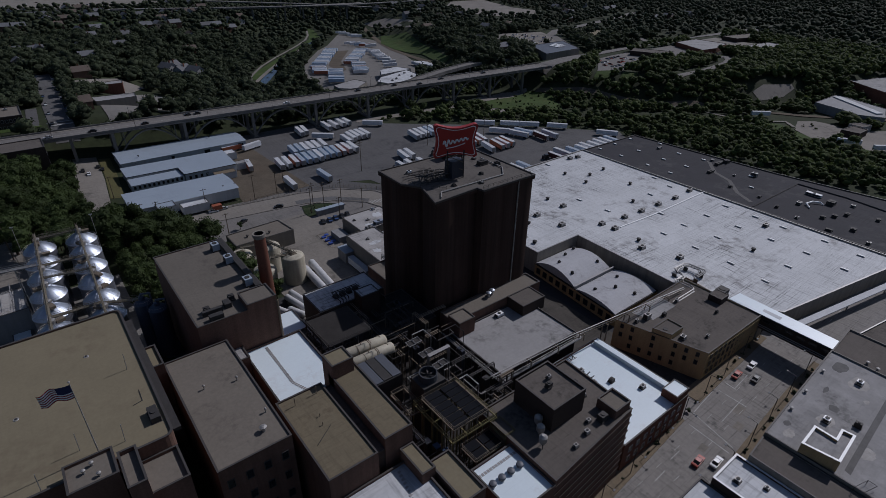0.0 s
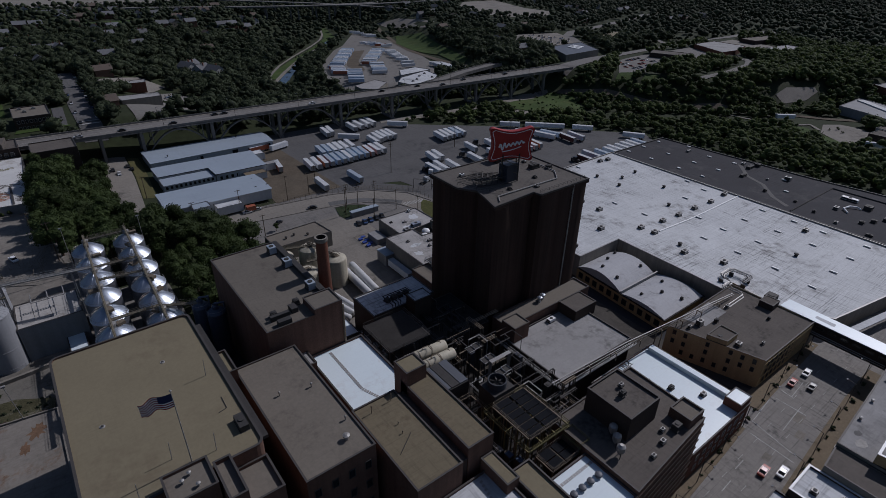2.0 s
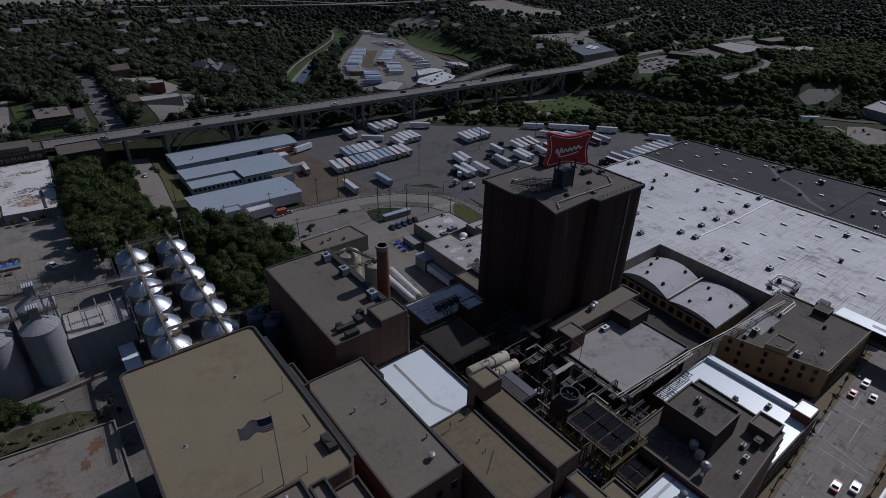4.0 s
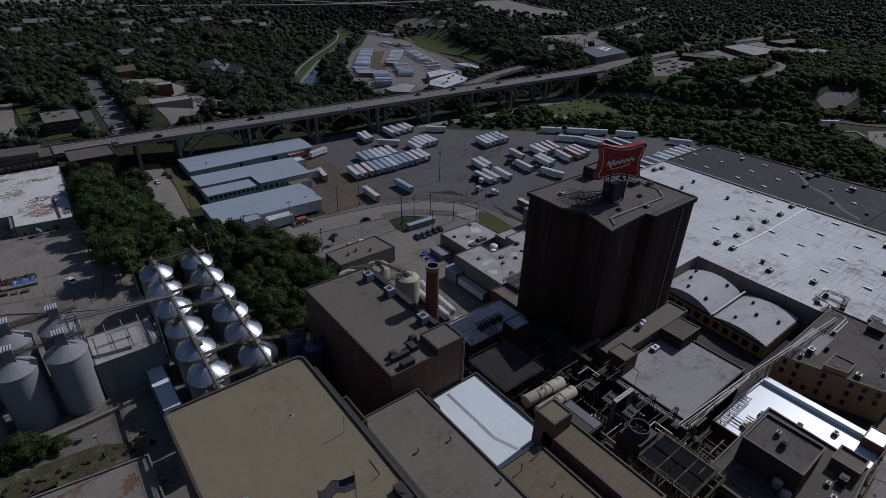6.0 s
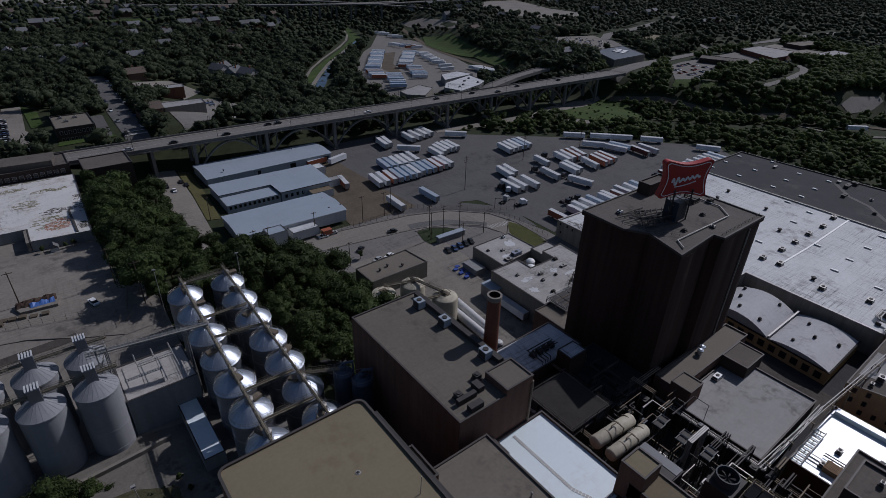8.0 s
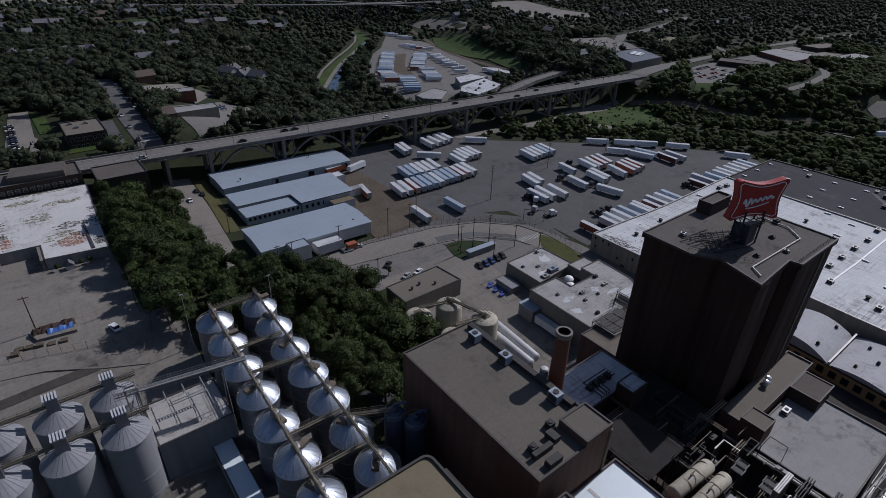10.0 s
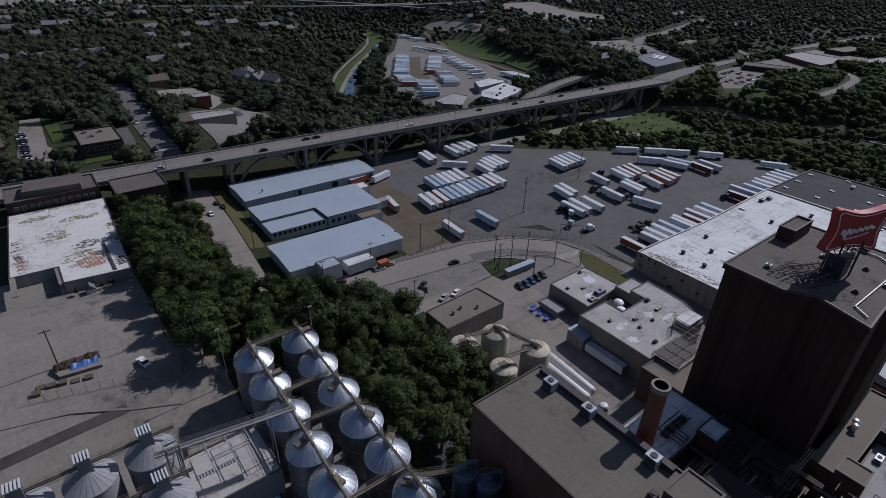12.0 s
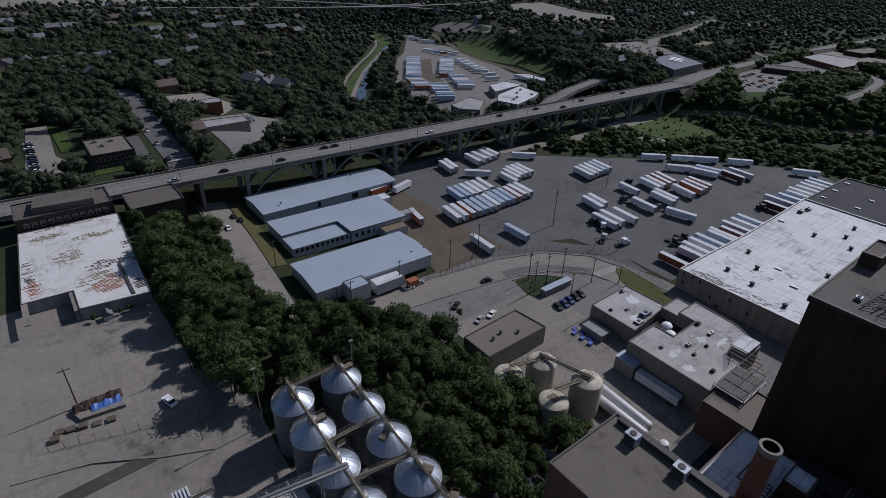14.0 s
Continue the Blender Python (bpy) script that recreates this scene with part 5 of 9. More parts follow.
for x, y in ((176, 75), (180, 83), (188, 83), (189, 77), (183, 76), (168, 73.4)):
    part("stand", Mesh().box(x - 0.2, y - 0.8, -2.4, x + 0.2, y + 0.8, 1.95), dark_steel, loop)

# low roofs west of the tower
building("blue_roof_house", "low house with a white flat roof and a dark grille", rect(55.6, 129.8, 78.6, 142.4), YARD, 11.2, dark_brick, worn_white, 0.3, 0.3)
for k in range(4):
    single("roof_pipe", Mesh().path([(63 + k, 130.5, 11.0), (63 + k, 130.5, 11.9 + 0.2 * k), (63 + k, 136.4 - k, 11.9 + 0.2 * k), (72, 136.4 - k, 11.9 + 0.2 * k)], 0.16, 6), dark_steel, "dark pipe on the white roof", "pipework", at=(63 + k, 130.5, 11.0))
    roof_unit(63.5 + 2.4 * k, 134.6, 10.92, 1.4, 1.6, 1.0 + 0.3 * (k % 2), dark_steel, "dark fan box on the white roof")
building("blue_box_house", "small block with a white roof", rect(67.6, 125, 74, 129.8), YARD, 14.6, dark_brick, worn_white, 0.2, 0.25)
building("loading_block", "low dark block at the tower's west foot", rect(44, 134, 54.2, 150), YARD, 1.5, dark_brick, white_roof, 0.3, 0.3)
building("tower_annex", "low brick annex behind the tower", rect(88, 142.8, 104, 156), YARD, 3.5, brick, gray_roof, 0.4, 0.3)

# ---------------------------------------------------------------- yellow building, arched halls, the big shed
yel = building("yellow_office", "three-storey yellow brick building with arched windows", [(145.2, 50.4), (178.9, 49.8), (178.6, 78.4), (136.8, 78.4)], YARD, 2.7, yellow_brick, dark_roof, 0.5, 0.5, dark_flashing)
rng = random.Random(2)
for z in (-6.6, -3.2, 0.0):
    for y in span(53, 76, 8):
        if rng.random() < 0.75:
            one_window(yel, (145.2 - (y - 50.4) * 0.3, y, z + rng.choice((0, 0.2))), -math.pi / 2 + 0.2914, 1.15, 1.7, dark_flashing)
for k in range(3):
    single("roof_pipe", Mesh().path([(100 + 1.2 * k, 74.6, 0.9), (100 + 1.2 * k, 74.6, 1.5), (100 + 1.2 * k, 69.4, 1.5), (100 + 1.2 * k, 69.4, 0.9)], 0.14, 6), dark_steel if k % 2 else flashing, "gray pipe raised above the white roof", "pipework", at=(100 + 1.2 * k, 74.6, 0.8))
part("roof_field", Mesh().prism([(147, 70.8), (160.6, 70.8), (161, 77.6), (144.6, 77.6)], 2.2, 2.28), pale_roof, yel, "pale roof field")
building("yellow_bay", "taller yellow brick bay at the edge of the dark roof", [(142.2, 61.4), (149.0, 61.4), (149.0, 67.2), (140.4, 67.2)], 1.8, 4.4, yellow_brick, dark_roof, 0.4, 0.3)
roof_unit(184.6, 66.4, -1.2, 4.2, 3.4, 3.2, dark_steel, "large dark unit behind the dark roof")
windows(yel, "S", 50.15, span(147.5, 176, 11), (-6.6, -3.4, -0.4), 1.25, 1.9, dark_flashing)
for z in (-4.0, 1.2):
    part("brick_band", Mesh().prism([(145.0, 50.2), (178.9, 49.6), (178.9, 49.78), (145.1, 50.38)], z, z + 0.3), yellow_brick, yel)
roof_unit(143.6, 64.5, 2.2, 2.4, 3.2, 1.8, dark_steel, "dark roof fan at the roof edge")
roof_unit(146.0, 59.4, 2.2, 1.6, 1.6, 1.3, flashing)
for i, (x, y, s) in enumerate(((152, 70, 1.3), (163, 72, 1.2), (146, 72.6, 2.2), (168, 60, 1.0), (153, 55, 0.9), (141.6, 73.5, 1.2))):
    roof_unit(x, y, 2.2, s, s * 0.8, s * 0.75 + 0.4, dark_steel if i % 3 == 0 else flashing)

vault_roof = material("vault_membrane", (0.40, 0.40, 0.41), 0.75, big=0.14, big_size=9, fine=0.1, stain=(0.2, 0.195, 0.19), stain_size=10, stain_amount=0.7, drag=(9, 0.8, 0.3))
halls = building("arched_hall_base", "yellow brick range with tall windows below the arched roofs", [(146.2, 84.2), (172.4, 84.2), (171.4, 126.4), (149.6, 126.4)], YARD, -3.6, yellow_brick, near_black, 0.0)
for y in span(87, 124, 11):
    one_window(halls, (146.2 + (y - 84.2) * 0.0806, y, -7.2), -math.pi / 2 - 0.08, 2.2, 2.5, dark_flashing, 2)


def vault(y0, y1, x0, x1, rise):
    """A shallow barrel roof that runs east, closed at both ends."""
    m, n = Mesh(), 16
    t = thing("arched_roof", "long arched roof with a pale gray membrane", "roof", ((x0 + x1) / 2, (y0 + y1) / 2, -3.35))
    pts = [(y0 + (y1 - y0) * i / n, -3.3 + rise * (1 - (2 * i / n - 1) ** 2)) for i in range(n + 1)]
    west = [x0 + (y - 84.2) * 0.0806 for y, _ in pts]
    for i, ((a, za), (b, zb)) in enumerate(zip(pts, pts[1:])):
        m.face([(west[i], a, za), (x1, a, za), (x1, b, zb), (west[i + 1], b, zb)])
    m.face([(x1, a, z) for a, z in pts])
    m.face([(w, a, z) for w, (a, z) in zip(west, pts)][::-1])
    part("vault", m, vault_roof, t, "", True)
    return t


vault(104.4, 126.2, 146.6, 170.6, 3.3)
vault(84.5, 103.6, 146.4, 171.8, 1.5)
hall_wall = thing("firewall", "low wall with a metal coping between two arched roofs", "wall", (159, 104, -3.5))
part("wall", Mesh().box(147.6, 103.75, -3.6, 171.4, 104.2, -2.1), gray_wall, hall_wall)
part("coping", Mesh().box(147.4, 103.7, -2.1, 171.6, 104.25, -1.98), flashing, hall_wall)
for x, y, z in ((153.5, 117.4, -0.3), (161, 120.6, -0.8), (152.4, 109.6, -1.0), (167.6, 109.4, -1.2), (168.4, 122.4, -1.4), (152, 98, -2.4), (159, 94, -1.9), (166, 98.4, -2.3), (162, 87.5, -2.6)):
    roof_unit(x, y, z - 0.2, 0.9, 0.9, 1.2, dark_steel, "dark roof fan on an arched roof")


def shed_z(x, y):
    """The deck of the white roof, which rises towards its inner corner."""
    c = lambda v: min(1.0, max(0.0, v))
    return -2.1 + 2.9 * c((228 - x) / 50) * c((y - 62) / 18) * max(c((172 - y) / 40), c((212 - x) / 60))


shed_wall = material("stained_tan_wall", (0.25, 0.224, 0.19), 0.85, big=0.15, big_size=9, fine=0.1, streak=0.3)
shed = thing("bottling_shed", "vast bottling shed with a worn white membrane roof", "building", (210, 120, YARD))
SHED = [(184.6, 61), (193.6, 47.5), (272, 33), (273, 203), (149.6, 200), (150.4, 126.4), (175.6, 126.4), (174.8, 79.6), (182.6, 79.6)]
rim = []
for (xa, ya), (xb, yb) in zip(SHED, SHED[1:] + SHED[:1]):
    n = max(1, round(math.hypot(xb - xa, yb - ya) / 8))
    rim += [(xa + (xb - xa) * i / n, ya + (yb - ya) * i / n) for i in range(n)]
inner = inset(rim, 0.5)
m, mp_, mc_ = Mesh(), Mesh(), Mesh()
for i in range(len(rim)):
    (a, b), (c, d), (e, f), (g, h) = rim[i - 1], rim[i], inner[i], inner[i - 1]
    z0, z1 = shed_z(a, b), shed_z(c, d)
    m.face([(a, b, YARD), (c, d, YARD), (c, d, z1 - 0.15), (a, b, z0 - 0.15)])
    mp_.face([(a, b, z0 - 0.15), (c, d, z1 - 0.15), (c, d, z1 + 0.55), (a, b, z0 + 0.55)]), mp_.face([(e, f, z1 - 0.15), (g, h, z0 - 0.15), (g, h, z0 + 0.55), (e, f, z1 + 0.55)])
    mc_.face([(a, b, z0 + 0.55), (c, d, z1 + 0.55), (c, d, z1 + 0.68), (a, b, z0 + 0.68)]), mc_.face([(a, b, z0 + 0.68), (c, d, z1 + 0.68), (e, f, z1 + 0.68), (g, h, z0 + 0.68)]), mc_.face([(g, h, z0 + 0.55), (g, h, z0 + 0.68), (e, f, z1 + 0.68), (e, f, z1 + 0.55)])
part("wall", m, shed_wall, shed)
part("parapet", mp_, shed_wall, shed)
part("coping", mc_, flashing, shed)
bm = cut_cells(inset(SHED, 0.3), 10.0)
m = Mesh()
bm.verts.index_update()
m.v = [(v.co.x, v.co.y, shed_z(v.co.x, v.co.y)) for v in bm.verts]
m.f = [tuple(v.index for v in f.verts) for f in bm.faces]
m.m = [0] * len(m.f)
bm.free()
part("roof", m, shed_roof, shed, "worn white membrane")
m = Mesh()
for x0, x1 in zip(span(200, 272, 10), span(200, 272, 10)[1:]):
    z0, z1 = shed_z(x0, 122) + 0.02, shed_z(x1, 122) + 0.02
    m.face([(x0, 121.6, z0 + 0.35), (x1, 121.6, z1 + 0.35), (x1, 122.3, z1 + 0.35), (x0, 122.3, z0 + 0.35)])
    m.face([(x0, 121.6, z0), (x1, 121.6, z1), (x1, 121.6, z1 + 0.35), (x0, 121.6, z0 + 0.35)]), m.face([(x1, 122.3, z1), (x0, 122.3, z0), (x0, 122.3, z0 + 0.35), (x1, 122.3, z1 + 0.35)])
part("expansion_joint", m, white_paint, shed, "white roof joint cover")
for y, z in ((198, -0.6), (194.2, -0.4), (191.2, -0.8), (197.4, -4.4), (186, -5.0), (179, -2.4), (172, -4.6)):
    one_window(shed, (149.63 + (200 - y) * 0.0109, y, z), -math.pi / 2, 0.8, 1.2, dark_flashing, 0)
part("door", Mesh().box(149.6, 182, YARD, 149.95, 184, -6.2), dark_steel, shed)
EAST = [(273.4, 40), (345, 28), (332, 110), (326, 201.5), (273.4, 202.5)]
shed_e = thing("bottling_shed_east", "east part of the shed with a black membrane roof", "building", (300, 120, YARD))
part("wall", Mesh().prism(EAST, -11, -2.3), gray_wall, shed_e)
part("coping", Mesh().ring(inset(EAST, -0.1), inset(EAST, 0.5), -2.3, -1.6), dark_flashing, shed_e)
part("roof", Mesh().prism(inset(EAST, 0.49), -2.5, -2.2), black_roof, shed_e, "black membrane")
part("roof_path", Mesh().prism(ribbon_outline([(320, 145), (305.5, 133.5), (300, 122), (287, 111), (281, 101)], 2.2), -2.2, -2.15), track_gray, shed_e, "pale worn track on the roof")
CLEAR.append((np.array(SHED), 2.5))
BOXES = [(197, 153), (178, 152.6), (178.6, 138), (196, 122), (195, 128.4), (211, 127.4), (224.7, 127.4), (239, 127.3), (253, 126.5), (267.7, 127.3), (190, 104), (196, 90), (258.7, 83.6), (254, 197), (260, 196)]
for i, (x, y) in enumerate(BOXES):
    roof_unit(x, y, shed_z(x, y), 2.6, 2.0, 1.5, flashing if i % 3 else pipe_steel, "gray box ventilator on the white roof")
MUSHROOMS = [(242.7, 173), (256, 174), (232.3, 167.4), (232.6, 182.4), (250, 151.6), (231.6, 137), (198, 164), (195, 109), (230.5, 76), (156, 133.4), (168, 148.5), (163, 178), (166, 189), (158, 164), (178, 183), (190, 192)]
for x, y in MUSHROOMS:
    z = shed_z(x, y)
    t = thing("roof_fan", "dark mushroom-shaped roof fan on a square curb", "roof fan", (x, y, z))
    part("curb", Mesh().box(x - 0.6, y - 0.6, z, x + 0.6, y + 0.6, z + 0.5), dark_steel, t)
    part("hood", Mesh().lathe(x, y, [(0.5, z + 0.5), (0.5, z + 0.9), (1.0, z + 1.0), (0.9, z + 1.35), (0.3, z + 1.6)], 12), dark_steel, t, "", True)
SLITS = [(247, 106), (247.6, 91), (229.7, 91.4), (228.6, 107), (231, 120.5), (247, 75.8), (265, 60.6), (247, 61), (229, 61), (245, 46), (210, 61.5), (211.6, 107), (211, 91.4), (263, 46), (264.8, 91), (264, 78), (235.5, 198), (211, 137), (210.6, 154), (269, 149), (211, 76), (265, 106), (247, 137), (265, 137), (176, 168), (186, 178)]
for x, y in SLITS:
    skylight(x, y, shed_z(x, y), 0.9, 3.0)
for x, y in ((316.6, 198), (299.5, 198), (284, 198), (300.7, 181), (284, 182), (283.6, 163), (324, 181), (300, 163), (317, 163), (283, 148), (300, 148), (319, 148), (316, 118), (300, 110)):
    skylight(x, y, -2.2, 1.1, 2.6)
for i, (x, y, sx, sy, h) in enumerate(((315.6, 176, 3.0, 1.6, 1.2), (319, 138.6, 5.5, 2.2, 1.6), (326, 137.4, 3, 3, 1.8), (317.6, 116.8, 2.4, 3.0, 2.2), (303, 134.7, 4.6, 2.0, 1.4), (291, 117, 1.6, 1.6, 1.2), (322, 144, 2.4, 1.6, 1.2), (315.8, 85, 2.2, 7.5, 1.5), (311, 75, 4.0, 3.4, 2.0), (298, 85, 2.6, 2.0, 1.4), (290, 71, 2.0, 2.0, 1.3),
                                       (296, 68, 1.8, 2.2, 1.4), (280, 78.6, 1.6, 1.4, 1.0), (284.6, 90, 1.4, 1.4, 1.2), (303, 65, 2.6, 1.8, 1.4), (317, 67, 1.8, 1.8, 1.2), (308.6, 53.5, 2.4, 1.6, 1.2), (287, 57, 2.2, 2.2, 1.4), (278, 48, 1.6, 1.6, 1.2), (278, 64, 1.4, 2.8, 1.0), (290, 101, 1.4, 1.4, 1.0), (309, 124, 1.2, 1.2, 1.0))):
    roof_unit(x, y, -2.2, sx, sy, h, (flashing, dark_steel, dark_steel)[i % 3] if i != 7 else white_paint, "roof unit on the black roof")
single("roof_divider", Mesh().path([(276, 97.6, -1.9), (325.5, 96.8, -1.9), (326.4, 72.8, -1.9), (323.4, 52, -1.9)], 0.3, 4), dark_flashing, "low dark parapet dividing the black roof", "parapet", at=(300, 97, -2.2))
single("white_duct_pipe", Mesh().path([(297, 79.5, -1.8), (300, 82.5, -1.2), (305, 81.5, -1.2), (307, 78.6, -1.2), (307, 77, -1.9)], 0.38, 8), white_paint, "bent white duct on the black roof", "duct", at=(302, 80, -2.2), smooth=True)
canopy = thing("dock_canopy", "long white-topped loading canopy along the shed", "canopy", (235, 36, YARD))
part("roof", Mesh().prism([(196, 43.5), (272, 29), (272, 26.5), (196, 41)], -4.6, -4.2), white_wall, canopy)
part("posts", Mesh().box(200, 41, YARD, 200.4, 41.4, -4.6).box(225, 36.4, YARD, 225.4, 36.8, -4.6).box(250, 31.6, YARD, 250.4, 32, -4.6), gray_wall, canopy)

sky_b = thing("skybridge", "enclosed white-roofed footbridge over the street", "bridge", (181, 45, YARD))
part("deck", Mesh().prism([(178.4, 27.6), (183.8, 27.9), (185.2, 60.4), (179.2, 60.9)], -2.7, -2.3), dark_flashing, sky_b)
# the west wall is coloured darker than the east one to stand for shade
part("side_wall", Mesh().prism([(178.4, 27.6), (178.8, 27.6), (179.6, 60.8), (179.2, 60.9)], -2.3, 2.5), dark_brick, sky_b, "west side wall with its shade put into the dark colour")
part("side_wall", Mesh().prism([(183.4, 27.9), (183.8, 27.9), (185.2, 60.4), (184.8, 60.4)], -2.3, 2.5), gray_wall, sky_b)
part("roof", Mesh().prism([(178.0, 27.5), (184.1, 27.9), (185.6, 60.8), (178.9, 61.3)], 2.5, 2.85), white_roof, sky_b)
part("gutter", Mesh().prism([(177.85, 27.5), (178.0, 27.5), (178.9, 61.3), (178.75, 61.3)], 2.4, 2.7), dark_flashing, sky_b)
for i in range(9):
    f = (i + 0.5) / 9
    one_window(sky_b, (178.4 + 0.8 * f, 27.6 + 33 * f, 0.4), -math.pi / 2 - 0.025, 2.4, 1.2, dark_flashing)
for k in range(2):
    part("pipe_run", Mesh().tube((178.2, 28, -1.1 - 0.7 * k), (179.0, 60.6, -1.1 - 0.7 * k), 0.16, 6), pipe_steel, sky_b)
part("pier", Mesh().box(179.6, 49.6, YARD, 183.8, 51.2, -2.7), beige_wall, sky_b)
part("patch", Mesh().face([(180.4, 44.6, 2.87), (182.4, 44.7, 2.87), (182.6, 50.8, 2.87), (180.9, 50.6, 2.87)]), worn_white, sky_b, "grimy roof patch")
building("bridge_head", "small dark plant box at the bridge end", rect(173.4, 61.6, 178.6, 66.2), 0.4, 4.6, dark_brick, dark_roof, 0.2, 0.2)

# south side of the street
patched_roof = material("patched_gray_roof", (0.225, 0.218, 0.214), 0.7, big=0.34, big_size=7, fine=0.1, stain=(0.10, 0.097, 0.093), stain_size=9, stain_amount=0.8, seam=(24, 2.6, 0.15), drag=(7, 1.2, 0.4))
rb = building("packaging_house", "long house with a flat patched gray roof", [(121.8, -30), (169.2, -30), (169.6, 26.6), (121.8, 24.2)], YARD, 7.7, beige_wall, patched_roof, 0.5, 0.5, dark_flashing)
for x in span(125, 166, 12):
    for z in (-6.4, -2.2, 2.0):
        one_window(rb, (x, 24.24 + 0.0502 * (x - 121.8), z), math.pi + 0.05, 1.5, 2.0, flashing)
halo = material("washed_pale_felt", (0.31, 0.295, 0.275), 0.8, big=0.35, big_size=2.5, fine=0.2, fine_size=0.5)
soaked = material("soaked_dark_felt", (0.085, 0.082, 0.08), 0.7, big=0.3, big_size=3, fine=0.2, fine_size=0.6)
blot = random.Random(12)


def blotch(x, y, z, rx, ry, mat, label):
    """A stain with an uneven outline, a film on the roof of the long house."""
    n = 22
    pts, r = [], 1.0
    for q in range(n):
        r = 0.6 * r + 0.4 * blot.uniform(0.6, 1.35)
        pts.append((x + rx * r * math.cos(2 * math.pi * q / n), y + ry * r * math.sin(2 * math.pi * q / n)))
    part("stain", Mesh().prism(pts, z, z + 0.012), mat, rb, label)


for x, y, rx, ry, mt in ((160.1, 16.2, 3.4, 2.6, halo), (138.4, 16.4, 2.6, 2.0, halo), (144.6, 16.8, 1.5, 1.2, soaked), (134.6, 6.2, 2.6, 1.6, halo), (150.5, 21.0, 1.6, 0.6, soaked), (126.6, 20.4, 1.8, 1.2, halo), (163.5, 22.0, 2.6, 1.6, soaked), (154, 12.4, 1.0, 0.7, halo), (129.6, 22.2, 1.2, 0.9, soaked)):
    blotch(x, y, 7.225, rx, ry, mt, "washed pale patch" if mt is halo else "dark wet patch")
part("roof_band", Mesh().prism([(125.0, 6.4), (125.4, 7.8), (169.2, 10.2), (169.2, 8.8)], 7.225, 7.245), soaked, rb, "dark tarred roof band")
building("packaging_middle", "dark flat-roofed bay beside the long house", [(169.9, -30), (186, -30), (186.4, 27.4), (169.9, 26.5)], YARD, 7.2, beige_wall, dark_roof, 0.5, 0.3)
building("packaging_east", "lower wing with a dark flat roof", [(186.7, -30), (215, -30), (215, 21.9), (186.7, 26.8)], YARD, 3.0, beige_wall, dark_roof, 0.5, 0.3, flashing)
building("white_rim_penthouse", "yellow brick roof penthouse with a bright white rim", [(123.0, 8.9), (134.5, 9.6), (134.1, 12.5), (129.8, 12.2), (130.1, 17.0), (121.8, 16.7)], 6.4, 10.7, yellow_brick, patched_roof, 0.7, 0.45, white_paint)
roof_unit(160.1, 16.2, 7.23, 1.5, 1.5, 1.2, white_paint)
roof_unit(138.0, 16.4, 7.23, 1.5, 1.5, 1.3, white_paint)
roof_unit(142.4, 10.8, 7.23, 0.9, 1.6, 1.5, dark_steel)
for x, y, z in ((157.5, 24.4, 7.25), (145, 24.0, 7.25), (135.3, 23.6, 7.25), (172.5, 18, 6.75), (171.6, 15.2, 6.75)):
    roof_vent(x, y, z, 0.5, 0.9, flashing)
building("white_roof_shop", "small house with a white roof and pale coping", rect(101.4, 5.4, 112.4, 25.9), YARD, 5.2, dark_brick, worn_white, 0.6, 0.4, white_paint)
building("shop_annex", "small annex with a worn white roof", rect(92.2, 15.4, 101.2, 28.2), YARD, 3.0, dark_brick, worn_white, 0.6, 0.4)
building("shop_link", "low dark house between the white roof and the long house", [(112.7, 0), (121.6, 0), (121.6, 24.1), (112.7, 23.4)], YARD, 6.9, beige_wall, dark_roof, 0.3)
single("fire_stair", Mesh().path([(121.0, 4.6, 8.3), (125.4, 3.4, 8.3), (125.2, 1.6, 8.3), (121.0, 2.8, 8.3), (121.0, 4.6, 8.3)], 0.07, 4).path([(121.0, 4.6, 7.0), (121.0, 4.6, 8.3)], 0.07, 4).path([(125.4, 3.4, 7.2), (125.4, 3.4, 8.3)], 0.07, 4), dark_steel, "dark steel fire stair rail on the roof edge", "fire stair", at=(123, 3, 7.2))
roof_unit(105.2, 22, 4.65, 1.3, 1.3, 1.0)
roof_unit(108.6, 16.9, 4.65, 0.9, 0.9, 0.7)

# ---------------------------------------------------------------- steel grain bins with catwalks
BINS = [(4.6 - 0.28 * k, 204.4 - 10.7 * k) for k in range(7)] + [(-7.4 - 0.3 * k, 204.6 - 10.7 * k) for k in range(7)]
R_BIN, RIM, PEAK = 4.5, 20.6, 23.5
m = Mesh()
n = 40
for i in range(28):
    z = 7 + (RIM - 7) * i / 27
    r = R_BIN + (0.05 if i % 2 else 0)
    m.v += [(r * math.cos(2 * math.pi * k / n), r * math.sin(2 * math.pi * k / n), z - 7) for k in range(n)]
for i in range(27):
    m.f += [(i * n + k, i * n + (k + 1) % n, (i + 1) * n + (k + 1) % n, (i + 1) * n + k) for k in range(n)]
m.m = [0] * len(m.f)
bin_body = m.data("body", bin_wall, smooth=False)
DOME = [(R_BIN + 0.22, RIM - 6.85), (R_BIN * 0.84, RIM - 5.98), (R_BIN * 0.6, RIM - 5.08), (R_BIN * 0.36, RIM - 4.45), (0.75, PEAK - 7)]
bin_roof = Mesh().lathe(0, 0, [(R_BIN + 0.22, RIM - 7.05)] + DOME, 40).data("roof", steel, smooth=True)
mr = Mesh()
for i in range(20):
    a = 2 * math.pi * i / 20
    mr.path([(r * math.cos(a), r * math.sin(a), z + 0.04) for r, z in DOME], 0.03, 4)
bin_ribs = mr.data("roof_ribs", steel)
